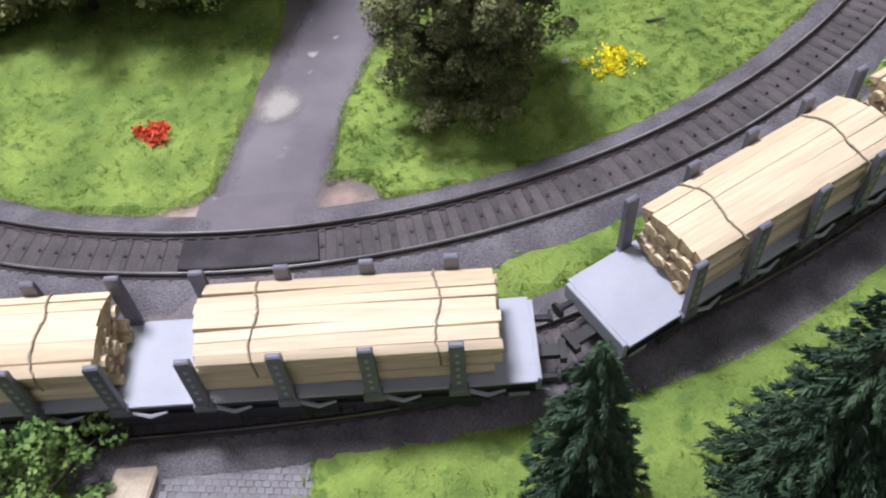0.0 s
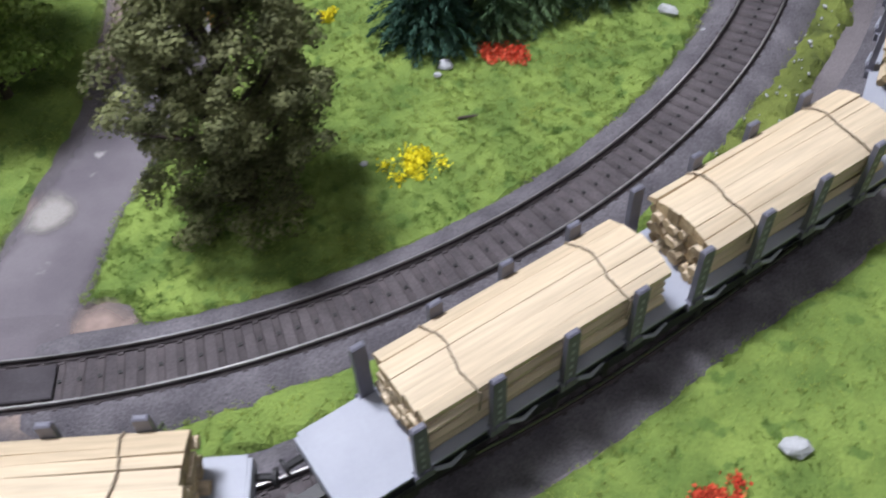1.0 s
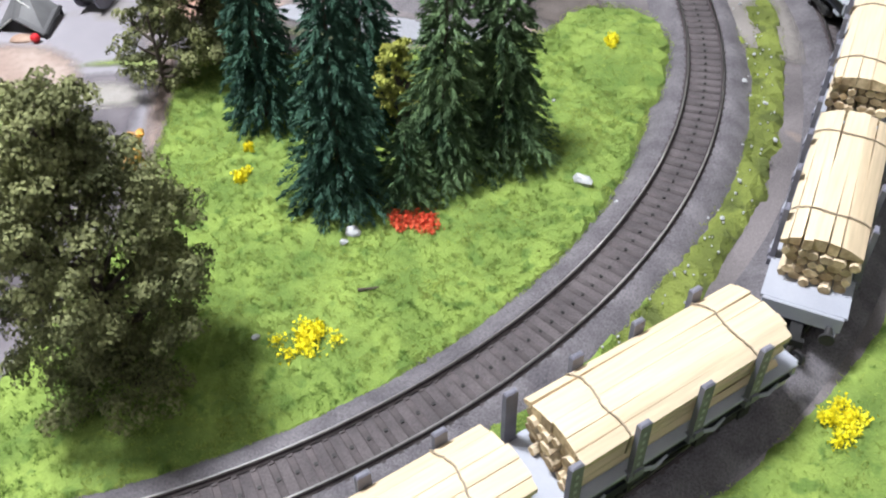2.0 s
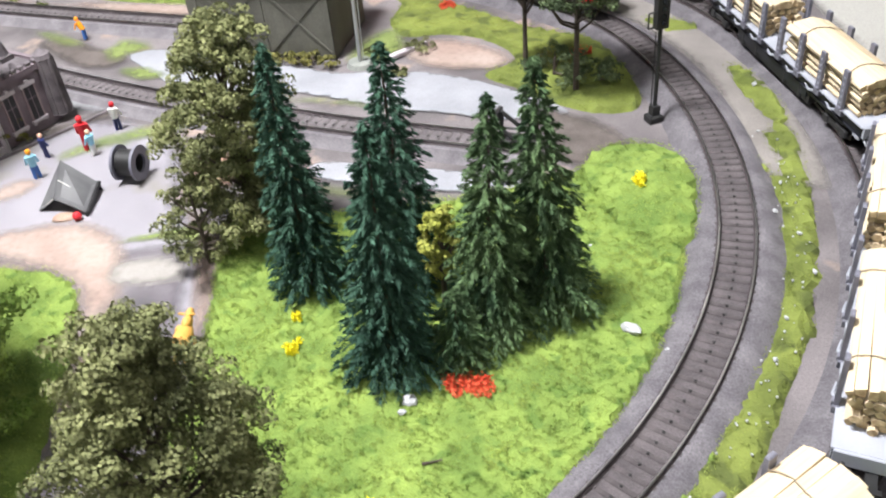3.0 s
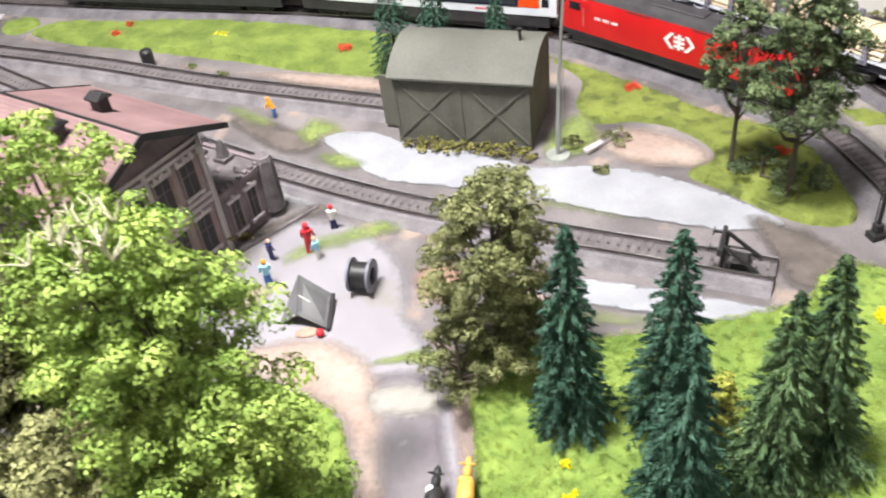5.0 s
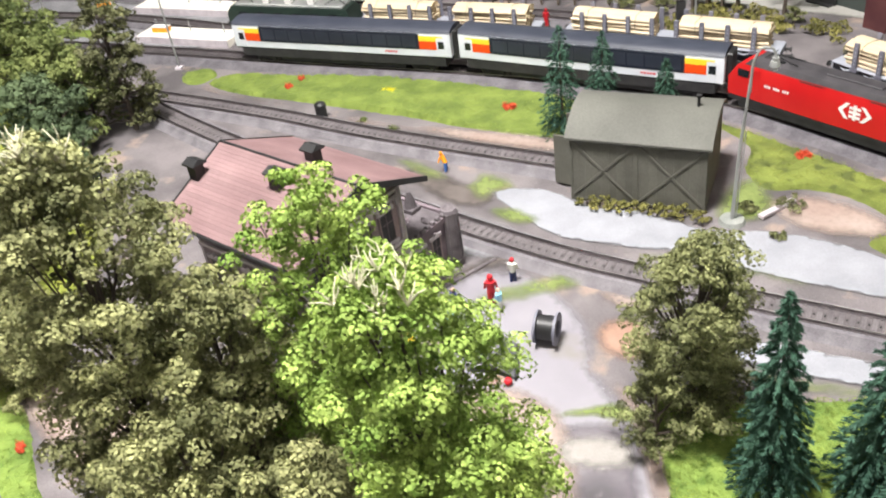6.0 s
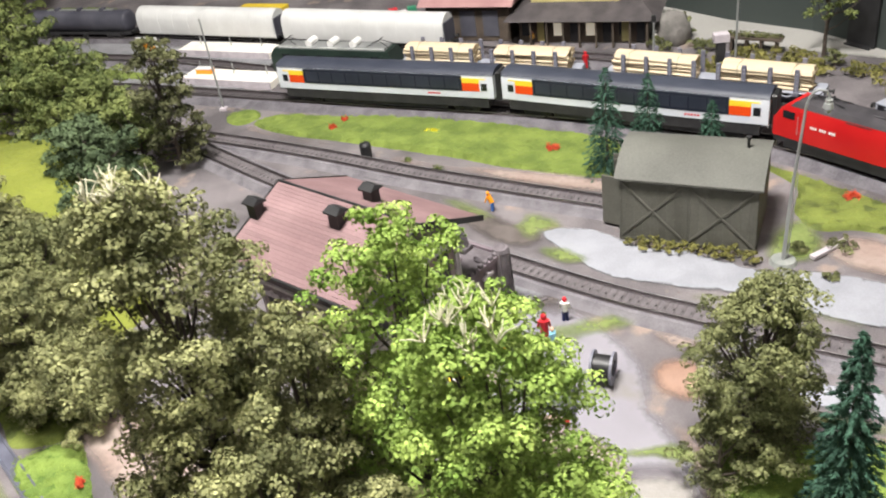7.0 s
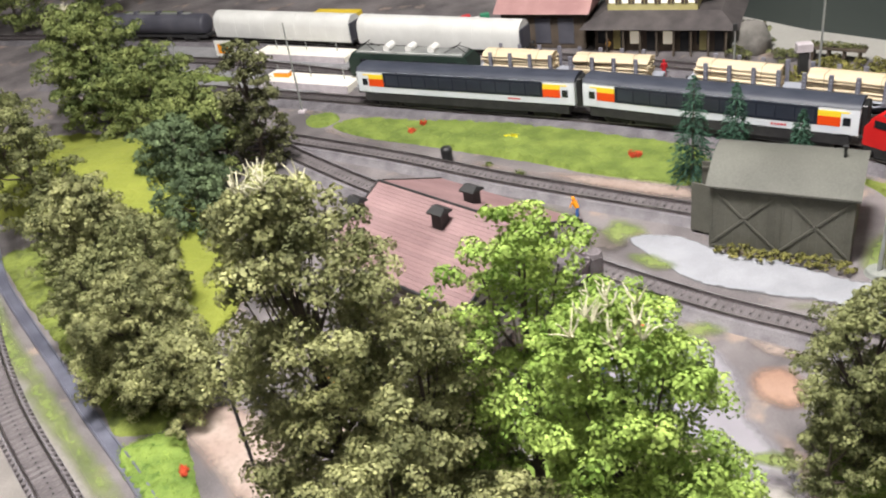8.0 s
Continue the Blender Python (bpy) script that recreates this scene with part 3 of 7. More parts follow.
patch("white_gravel", [(100, 600), (124, 597), (170, 585), (236, 562), (231, 552), (186, 557), (127, 572), (96, 585)], 1.0, CHALK, "white gravel strip along the siding", "gravel", 1.6)
patch("apron", [(30, 1176), (73, 1180), (130, 1156), (197, 1123), (288, 1078), (420, 950), (560, 780), (600, 800), (470, 960), (290, 1120), (205, 1205), (120, 1260), (40, 1325), (20, 1250)], 0.6, APRON, "pale concrete apron along the back board", "apron", 2)
patch("apron", [(456, 620), (448, 720), (442, 790), (428, 840), (402, 892), (370, 934), (330, 976), (300, 1014), (340, 1046), (450, 940), (560, 800), (610, 640)], 0.5, APRON, "pale concrete apron behind the outer track", "apron", 3)
GREYB = faded(mat("grey_bank", (0.18, 0.178, 0.19), (0.26, 0.258, 0.27), 30, 1700, 0.95, bump=0.8, grain=0.6))
OIL = faded(wide=2.4, m=mat("oil_stain", (0.07, 0.066, 0.07), (0.12, 0.115, 0.12), 40, 1200, 0.8, bump=0.1, grain=0.06))
BEIGE = faded(mat("beige_bank", (0.165, 0.15, 0.142), (0.235, 0.216, 0.203), 22, 1600, 0.95, bump=0.6, grain=0.4))
PALE = faded(mat("pale_bank", (0.25, 0.234, 0.218), (0.35, 0.33, 0.31), 22, 1500, 0.95, bump=0.5))
patch("pale_bank", [(345, 560), (344, 640), (340, 690), (322, 745), (296, 788), (255, 830), (300, 845), (338, 812), (372, 745), (388, 690), (394, 620), (386, 540), (366, 540)], 0.8, BEIGE, "beige bare strip between the two tracks", "bank", 2.5)
patch("pale_bank", [(120, 250), (160, 275), (200, 305), (250, 352), (290, 410), (300, 440), (318, 470), (300, 420), (262, 352), (205, 296), (165, 262), (130, 244)], 0.8, GREYB, "grey bare strip between the two tracks", "bank", 2.0)
patch("pale_bank", [(-800, 1310), (-560, 1262), (-300, 1190), (-180, 1140), (-240, 1076), (-420, 1108), (-560, 1066), (-760, 1096)], 0.5, GREYB, "pale grey ground between the station tracks", "ground", 6.0)
patch("pale_bank", [(-90, 690), (-30, 676), (40, 662), (110, 640), (60, 676), (0, 700), (-60, 735), (-110, 760), (-160, 770)], 0.6, GREYB, "grey strip beside the siding", "bank", 3.0)
patch("pale_bank", [(-610, 670), (-540, 612), (-480, 562), (-420, 512), (-360, 462), (-290, 400), (-250, 352), (-290, 330), (-390, 400), (-490, 480), (-580, 560), (-640, 630)], 0.6, BEIGE, "pale bare strip between track and channel", "bank", 3.0)
patch("sand_bank", [(-352, 528), (-322, 556), (-262, 528), (-236, 492), (-252, 466), (-282, 466), (-302, 484)], 1.0, SAND, "sandy footpath below the trees", "sand", 2)
patch("sand_bank", [(-219, 917), (-157, 892), (-121, 890), (-17, 862), (-14, 833), (-93, 854), (-133, 873), (-216, 901)], 0.7, SAND, "sandy strip beside the shed track", "sand", 3)
patch("sand_bank", [(-400, 1006), (-388, 990), (-344, 968), (-290, 948), (-300, 942), (-360, 964), (-410, 990)], 0.7, SAND, "sandy strip beside the shed track", "sand", 3)


EARTH = faded(mat("brown_earth", (0.075, 0.063, 0.058), (0.125, 0.106, 0.098), 60, 1400, 0.95, bump=0.7, grain=0.5))
patch("earth_patch", [(-150, 806), (-128, 818), (-92, 796), (-60, 772), (-66, 750), (-96, 752), (-122, 772)], 1.0, EARTH, "dark brown bare earth behind the brick house", "earth", 4)
patch("earth_patch", [(228, 650), (250, 648), (282, 618), (288, 590), (262, 572), (240, 582), (236, 612)], 1.0, EARTH, "dark bare earth around the buffer stop", "earth", 3)
patch("earth_patch", [(0, 690), (36, 682), (90, 662), (150, 636), (140, 626), (70, 646), (10, 668)], 0.9, EARTH, "dark earth strip below the siding", "earth", 3)
patch("earth_patch", [(-230, 880), (-150, 862), (-60, 832), (-20, 812), (-30, 800), (-90, 822), (-180, 852), (-240, 868)], 0.9, EARTH, "dark earth strip below the shed track", "earth", 4)
patch("earth_patch", [(-86, 640), (-60, 662), (-30, 680), (-40, 694), (-76, 676), (-100, 654)], 0.9, EARTH, "dark earth strip beside the yard", "earth", 3)

# ---- grass ----
def grass(pts, label, density=0.9, tall=2.6, z=1.2, lime=False, rag=2.0, mound=0.0, kinds=None):
    line = ragged(pts, rag, 4.0)
    lo, hi = line.min(0), line.max(0)
    n = int((hi[0] - lo[0]) * (hi[1] - lo[1]) * density)
    p = rng.uniform(lo, hi, (n, 2))
    p = p[inside(p, line)]
    n = len(p)
    c = line.mean(0)
    rad = np.hypot(*(line - c).T).mean()

    def lift(x, y):
        hump = np.sin(x * 0.31 + 1.7 * np.sin(y * 0.19)) * np.sin(y * 0.37 + 1.3 * np.sin(x * 0.23)) + 0.6 * np.sin(x * 0.83 + 2.0 * np.sin(y * 0.41)) * np.sin(y * 0.91 + x * 0.3)
        return mound * np.clip(1 - ((x - c[0]) ** 2 + (y - c[1]) ** 2) / (rad * rad), 0, 1) + 0.8 * hump + 0.4

    a = rng.uniform(0, 2 * math.pi, n)
    lean = rng.uniform(0.4, 1.7, n)
    hgt = tall * rng.uniform(0.3, 0.75, n) * np.clip(0.85 + 0.45 * np.sin(p[:, 0] * 0.9 + 2 * np.sin(p[:, 1] * 0.5)) * np.sin(p[:, 1] * 1.1), 0.4, 1.4)
    w = rng.uniform(0.16, 0.34, n)
    base = np.c_[p, z + lift(p[:, 0], p[:, 1]) - 0.2]
    tip = base + np.c_[np.cos(a) * lean * hgt * 0.8, np.sin(a) * lean * hgt * 0.8, hgt * (1.0 - 0.44 * lean)]
    sid = np.c_[-np.sin(a) * w, np.cos(a) * w, 0 * a]
    tri = np.stack([base - sid, base + sid, tip], 1)
    # turf sheet
    v, fs, near = sheet(line, 5.0, 5.0)
    zz = (z + lift(v[:, 0], v[:, 1])) * np.clip(near * 2, 0, 1) - 1.2 * (near < 0.02)
    fan = np.concatenate([[np.c_[v[list(t)], zz[list(t)]]] for t in fs])
    me = quads_mesh("grass", np.concatenate([fan, tri]), 3, list(kinds) if kinds else [TURFY, BLADEY] if lime else [TURF, BLADE], np.r_[np.zeros(len(fan)), np.ones(n)])
    return tagged(new("grass", me), label, "grass", kind="stuff")


G1 = "short bright green static grass inside the curve"
grass([(44, 290), (43, 276), (50, 281), (60, 279), (68, 269), (84, 272), (110, 281), (162, 305), (208, 341), (250, 390), (284, 454), (300, 510), (308, 555), (300, 590), (276, 598), (250, 572), (180, 552), (110, 546), (62, 548), (58, 520), (63, 470), (64, 425), (58, 380), (48, 335), (44, 310)], G1, 2.1, z=1.6)
grass([(252, 560), (262, 590), (290, 600), (310, 580), (314, 545), (300, 500), (270, 510)], G1 + " on a low mound", 1.0, z=2.2, mound=5)
grass([(-8, 266), (0, 270), (4, 284), (6, 305), (9, 340), (12, 375), (8, 420), (2, 458), (-14, 500), (-60, 515), (-140, 520), (-190, 480), (-200, 420), (-190, 350), (-140, 300), (-90, 272), (-32, 261)], "short green static grass below the tall trees", 0.9, z=1.4)
grass([(60, 221), (88, 219), (130, 233), (166, 259), (205, 282), (250, 326), (276, 358), (292, 388), (298, 404), (280, 388), (262, 366), (202, 302), (140, 262), (98, 240)], "green grass strip between the two tracks", 0.8, rag=1.5)
grass([(56, 60), (56, 172), (123, 186), (160, 198), (199, 216), (260, 264), (312, 304), (365, 360), (410, 440), (440, 530), (560, 520), (560, 200), (400, 60), (200, 20)], "bright green grass outside the outer track", 0.5, tall=2.8)
grass([(-30, 40), (-20, 166), (-110, 168), (-230, 190), (-330, 60)], "bright green grass outside the outer track", 0.4)
grass([(-405, 1010), (-376, 1026), (-307, 1018), (-241, 1006), (-145, 984), (-57, 958), (-10, 936), (6, 892), (-17, 863), (-102, 886), (-160, 910), (-223, 932), (-288, 954), (-344, 971), (-388, 992)], "lime green grass strip between the tracks", 0.5, tall=2.2, lime=True, mound=3)
grass([(112, 884), (150, 858), (200, 812), (240, 774), (286, 742), (300, 690), (298, 640), (262, 642), (226, 676), (204, 700), (226, 722), (206, 756), (178, 770), (146, 772), (134, 800), (140, 840)], "mottled olive green grass bank behind the shed", 0.7, tall=2.6, kinds=(BANK, BANKB))
patch("moss_patch", [(-86, 796), (-76, 806), (-52, 794), (-40, 778), (-60, 770), (-66, 756), (-80, 764), (-88, 780)], 1.3, MOSS, "mossy green patch beside the yard", "moss", 3)
patch("moss_patch", [(-60, 752), (-36, 748), (-20, 730), (-40, 724), (-62, 738)], 1.5, MOSS, "mossy green patch beside the gravel", "moss", 2)
patch("moss_patch", [(-160, 830), (-136, 828), (-104, 800), (-112, 790), (-140, 806)], 1.3, MOSS, "mossy green patch behind the brick house", "moss", 2)
patch("moss_patch", [(40, 692), (100, 682), (160, 656), (158, 648), (100, 668), (44, 682)], 1.5, MOSS, "thin green band below the gravel", "moss", 2)
patch("moss_patch", [(112, 770), (134, 790), (150, 776), (150, 740), (128, 724), (104, 730)], 1.3, MOSS, "mossy green patch beside the shed", "moss", 3)
patch("moss_patch", [(-14, 663), (0, 667), (13, 652), (-2, 642), (-40, 628), (-62, 616), (-70, 622), (-62, 640), (-30, 658)], 1.3, MOSS, "mossy green patch in the yard", "moss", 3)
patch("moss_patch", [(-4, 528), (20, 540), (44, 540), (46, 526), (20, 528)], 1.6, MOSS, "thin mossy green band across the road", "moss", 2)
patch("worn_spot", [(10, 310), (20, 308), (30, 318), (26, 330), (14, 334), (10, 322)], 1.5, PALE, "pale worn spot on the road", "worn spot", 2)
patch("worn_band", [(2, 512), (22, 518), (44, 512), (46, 492), (24, 488), (4, 494)], 1.7, PALE, "pale worn band across the road", "worn band", 2)
patch("stain", [(4, 470), (16, 490), (32, 492), (44, 474), (38, 452), (22, 446), (10, 452)], 1.8, OIL, "dark oily stain on the road", "stain", 2)
grass([(-376, 508), (-345, 522), (-325, 502), (-303, 470), (-280, 440), (-300, 428), (-345, 466), (-372, 488)], "bright green grass beside the footpath", 1.0, rag=3.0)
patch("moss_patch", [(-346, 462), (-420, 520), (-480, 570), (-546, 622), (-604, 674), (-622, 660), (-566, 604), (-500, 556), (-470, 530), (-430, 500), (-400, 478), (-368, 456)], 1.4, MOSS, "thin mossy verge between track and channel", "moss", 8)
grass([(-830, 960), (-700, 1000), (-560, 900), (-440, 780), (-370, 690), (-380, 610), (-470, 660), (-600, 760), (-760, 820)], "smooth yellow olive grass hill", 0.3, tall=2.0, mound=44, kinds=(HILL, HILLB))
grass([(-640, 734), (-604, 692), (-542, 640), (-476, 588), (-415, 538), (-386, 514), (-352, 528), (-340, 562), (-380, 622), (-460, 692), (-560, 772)], "green bank along the stream", 0.45, rag=3.0, kinds=(BANK, BANKB))
grass([(-446, 1028), (-438, 1042), (-418, 1045), (-403, 1026), (-415, 1005), (-434, 1008)], "lime green grass strip between the tracks", 0.4, lime=True)
grass([(-800, 1226), (-700, 1202), (-620, 1176), (-580, 1154), (-640, 1158), (-800, 1196)], "lime green grass strip between the tracks", 0.4, lime=True)
grass([(-960, 1500), (-810, 1468), (-770, 1392), (-840, 1396), (-920, 1412), (-1000, 1450)], "bright yellow green grass behind the far tracks", 0.3, lime=True)
grass([(360, 690), (376, 680), (384, 640), (378, 606), (368, 614), (362, 650)], "small grass tuft strip between the tracks", 0.5, rag=3.0, kinds=(BANK, BANKB))
grass([(322, 772), (346, 770), (360, 748), (338, 744), (326, 756)], "small dry grass patch between the tracks", 0.5, rag=3.0, kinds=(BANK, BANKB))
grass([(-230, 780), (-150, 760), (-110, 740), (-120, 725), (-180, 740), (-240, 765)], "thin grass behind the brick house", 0.5, lime=True)
patch("moss_patch", [(100, 578), (130, 570), (190, 556), (240, 546), (236, 535), (180, 545), (110, 560)], 1.5, MOSS, "thin green band below the gravel", "moss", 1.5)

grass([(262, 346), (294, 394), (315, 424), (335, 466), (350, 520), (362, 578), (368, 610), (380, 606), (378, 575), (366, 516), (351, 469), (335, 429), (316, 396), (288, 352)], "patchy green grass strip between the two tracks", 0.7, tall=2.0, rag=4.5, kinds=(BANK, BANKB))
for cx, cy, r in ((340, 462, 9), (350, 498, 10), (358, 540, 11), (366, 590, 10), (352, 566, 6), (336, 440, 7)):
    grass([(cx + r * 0.7 * math.cos(k * 1.05 + cx), cy + r * 1.5 * math.sin(k * 1.05 + cx)) for k in range(6)], "small dry grass tuft between the tracks", 0.5, rag=3, kinds=(BANK, BANKB))

# stream between the left track and its bank
b = Shape()
b.sweep([tuple(p) for p in spline([(-660, 740), (-610, 687), (-546, 633), (-481, 581), (-420, 531), (-346, 473), (-300, 430), (-270, 390)], 6)], [(-5.4, -1.1), (-5.0, 1.6), (-3.8, 1.7), (-3.4, 0.6), (3.4, 0.6), (3.8, 1.7), (5.0, 1.6), (5.4, -1.1)])
tagged(part("water_channel", b, mat("channel_grey", (0.07, 0.073, 0.098), (0.13, 0.134, 0.172), 40, 700, 0.4, bump=0.2)), "narrow grey blue water channel beside the track", "channel", kind="structure")

# back board that closes the layout
b = Shape()
b.prism([(-200, 1400), (36, 1318), (120, 1246), (206, 1194), (280, 1110), (450, 950), (700, 700), (708, 708), (458, 960), (288, 1120), (212, 1204), (126, 1256), (42, 1330), (-196, 1412)], -1, 420)
tagged(part("backdrop_board", b, BOARDG), "dark green grey board behind the layout", "back board", kind="structure")

# ---- plants ----
def unit(v):
    return v / (np.linalg.norm(v, axis=1, keepdims=True) + 1e-9)


def cards(pos, size, aspect=1.0, out=None, bias=0.0, face=None):
    """Small leaf faces at pos; out pulls their long side that way, face turns their flat side that way."""
    n = len(pos)
    u = rng.normal(size=(n, 3))
    if out is not None:
        u = u * (1 - bias) + out * bias * 2.2
    u = unit(u)
    q = rng.normal(size=(n, 3)) if face is None else face + rng.normal(size=(n, 3)) * 0.3
    w = unit(np.cross(u, q))
    if face is not None:
        u = unit(np.cross(w, q))
    s = size * rng.uniform(0.55, 1.3, (n, 1))
    u, w = u * s * aspect, w * s
    bend = unit(np.cross(u, w)) * s * 0.35
    return np.stack([pos - u, pos - w * 0.8 + bend, pos + u, pos + w * 0.8 + bend], 1)


def crown_cards(clumps, per, size, rs):
    """Foam leaves on clumps; every clump is a flat cloud of small lumps, open below."""
    out, face = [], []
    for x, y, z, r in clumps:
        m = max(4, int(6.5 * per / 140))
        for _ in range(m):
            v = rs.normal(size=3)
            v /= np.linalg.norm(v) + 1e-9
            if v[2] < -0.25:
                v[2] = -v[2]
            q = r * rs.uniform(0.45, 1.0)
            lr = max(1.5, r * rs.uniform(0.32, 0.5))
            n = max(12, int(2.3 * (lr / size) ** 2))
            d = unit(rng.normal(size=(n, 3)))
            d[:, 2] = np.where(d[:, 2] < -0.4, -d[:, 2], d[:, 2])
            rad = lr * rng.uniform(0.55, 1.12, (n, 1)) ** 0.5
            out.append(np.array((x, y, z)) + v * q * np.array((1, 1, 0.55)) + d * rad * np.array((1, 1, 0.8)))
            face.append(d)
    p, d = np.concatenate(out), np.concatenate(face)
    ok = p[:, 2] > 1.5
    return cards(p[ok], size * 1.06, face=d[ok])


def leafy_tree(x, y, h, spread, low, leaf, label, clumps=34, per=140, size=0.9, seed=1, twigs=0, group="broadleaf trees", category="tree", lean=(0, 0), gaps=0.2, thick=1.0):
    """Trunk, limbs and a crown of flat clouds at the limbs' ends between low and h, with gaps between them."""
    rs = np.random.default_rng(seed)
    top = thing("leafy_tree" if category == "tree" else "bush", x, y, 0, 0, label, category, group)
    cl = []
    big = h - low > 30
    if big:
        clumps = int(clumps * 1.4)
    else:
        clumps = max(5, int(clumps * 0.6))
    for i in range(clumps):
        t = (i + 0.5) / clumps
        z = low + (h - low) * t * 0.95
        prof = math.sin(math.pi * min(0.97, max(0.06, 0.2 + 0.77 * t))) ** 0.55
        a = i * 2.4 + rs.uniform(-0.5, 0.5)
        out = 0.8 + 0.7 * noise.noise(Vector((math.cos(a) * 1.3 + seed * 3.7, math.sin(a) * 1.3, z * 0.035)))
        if big and noise.noise(Vector((math.cos(a) * 2 + seed, math.sin(a) * 2, z * 0.06 + 5))) < -gaps - 0.1:
            continue
        rr = spread * prof * (rs.uniform(0.35, 1.0) ** 0.6 * out)
        r = (spread * rs.uniform(0.2, 0.34) if big else spread * rs.uniform(0.3, 0.45)) * (0.8 + 0.3 * prof)
        cx, cy = lean[0] * t + rr * math.cos(a), lean[1] * t + rr * math.sin(a)
        cl.append((cx, cy, z, r))
    b = Shape()
    k = thick
    b.tube((0, 0, -1), (lean[0] * 0.2, lean[1] * 0.2, h * 0.35), (h * 0.012 + 0.9) * k, (h * 0.009 + 0.6) * k, 8)
    b.tube((lean[0] * 0.2, lean[1] * 0.2, h * 0.35), (lean[0] * 0.8, lean[1] * 0.8, h * 0.88), (h * 0.009 + 0.6) * k, 0.5, 7)
    trunk = part("trunk", b, BARK, top)
    for c in cl[::3]:
        b = Shape()
        z0 = max(3.0, c[2] * 0.68)
        mid = (c[0] * 0.55 + rs.uniform(-1, 1), c[1] * 0.55 + rs.uniform(-1, 1), z0 + (c[2] - z0) * 0.35)
        b.tube((lean[0] * 0.4, lean[1] * 0.4, z0), mid, 1.0, 0.7, 5).tube(mid, c[:3], 0.7, 0.3, 5)
        part("limb", b, BARK, trunk)
    part("crown", quads_mesh("crown", crown_cards(cl, per, size, rs), 4, leaf), None, top)
    for i in range(twigs):
        c = sorted(cl, key=lambda q: -q[2])[i % max(3, twigs // 2)]
        b = Shape()
        base = Vector((c[0] + rs.uniform(-0.5, 0.5) * c[3], c[1] + rs.uniform(-0.7, 0.4) * c[3], c[2] + c[3] * 0.42))
        for _ in range(rs.integers(4, 8)):
            d = Vector((rs.uniform(-0.8, 0.8), rs.uniform(-0.8, 0.6), rs.uniform(0.5, 1.1))).normalized()
            m1 = base + d * rs.uniform(3.0, 6.5)
            e = m1 + (d + Vector(rs.uniform(-0.5, 0.5, 3))) * rs.uniform(2, 4.0)
            b.tube(base, m1, 0.42, 0.34, 5).tube(m1, e, 0.34, 0.18, 5)
        part("bare_twig", b, TWIGW, top, "pale bare twig without leaves")
    return top


def conifer(x, y, h, r, leaf, label, seed=1, n=16000, size=0.86, group="fir trees", lean=(0, 0), low=0.03, skirt=0.0):
    rs = np.random.default_rng(seed)
    top = thing("fir_tree", x, y, 0, 0, label, "fir tree", group)
    b = Shape()
    b.tube((0, 0, -1), (lean[0], lean[1], h * 0.97), h * 0.012 + 0.6, 0.3, 7)
    part("trunk", b, BARK, top)
    levels = int(h / 3.6)
    P, O = [], []
    for k in range(levels):
        t = low + (1 - low) * (k + 0.5) / levels
        rad = r * (1 - t) ** 0.75 + 2.6 * (1 - t ** 6) + 0.6 + skirt * max(0, 0.25 - t) * 40
        m = max(5, int(13 * (1 - t) + 4))
        cnt = int(n * (1 - t + 0.14) / levels * 1.8 / m)
        for i in range(m):
            a = i * 6.283 / m + k * 1.1 + rs.uniform(-0.2, 0.2)
            ln = rad * rs.uniform(0.72, 1.18)
            q = rs.uniform(0.12, 1, cnt) ** 0.7
            droop = 0.35 * (1 - t) + 0.12
            dirv = np.array((math.cos(a), math.sin(a), 0))
            sidev = np.array((-math.sin(a), math.cos(a), 0))
            wid = rs.normal(size=cnt) * ln * 0.065 * (1.25 - q)
            z = t * h + 2.5 - droop * ln * q ** 1.6 + rs.normal(size=cnt) * 0.7
            p = dirv * (ln * q)[:, None] + sidev * wid[:, None]
            p[:, 2] = np.maximum(z, 0.6)
            p[:, 0] += lean[0] * t
            p[:, 1] += lean[1] * t
            P.append(p)
            O.append(np.tile(dirv + np.array((0, 0, -0.5)), (cnt, 1)) + sidev * np.sign(wid)[:, None] * 0.6)
    P, O = np.concatenate(P), np.concatenate(O)
    part("needles", quads_mesh("needles", cards(P, size * 0.56, 3.9, O, 0.7), 4, leaf), None, top)
    return top


def tuft(x, y, r, leaf, label, category="flowers", n=260, h=2.6, seed=3, stretch=1.0, rz=0.0, z=0.4):
    """A low cushion of small petals."""
    rs = np.random.default_rng(seed)
    k = max(6, int(r * 1.7))
    c = np.c_[rs.normal(size=(k, 1)) * r * 0.37 * stretch, rs.normal(size=(k, 1)) * r * 0.37 / stretch]
    i = rs.integers(0, k, n)
    p = np.c_[c[i] + rs.normal(size=(n, 2)) * r * 0.14, 2.0 + np.abs(rs.normal(size=n)) * h * 0.6]
    ob = new("flower_tuft", quads_mesh("flower_tuft", cards(p, 0.62), 4, leaf))
    place(ob, x, y, z, rz)
    return tagged(ob, label, category, "flower tufts")


LEAF_MID = leaf_mat("leaf_mid_green", (0.08, 0.16, 0.04), (0.24, 0.34, 0.1))
LEAF_MOSS = leaf_mat("leaf_moss", (0.09, 0.09, 0.025), (0.25, 0.23, 0.07))
OL = "olive brown model tree with foam leaves"
leafy_tree(96, 322, 126, 36, 6, LEAF_BROWN, OL + " beside the road", 104, 140, 0.64, 11, gaps=0.22)
leafy_tree(76, 532, 126, 34, 12, LEAF_BROWN, OL + " beside the yard", 104, 150, 0.8, 12, lean=(2, -2), gaps=0.15)
leafy_tree(56, 508, 48, 22, 5, LEAF_BROWN, "low olive brown bush below a tree", 20, 150, 0.73, 13, category="bush", group="bushes")
LM = "tall lime green model tree"
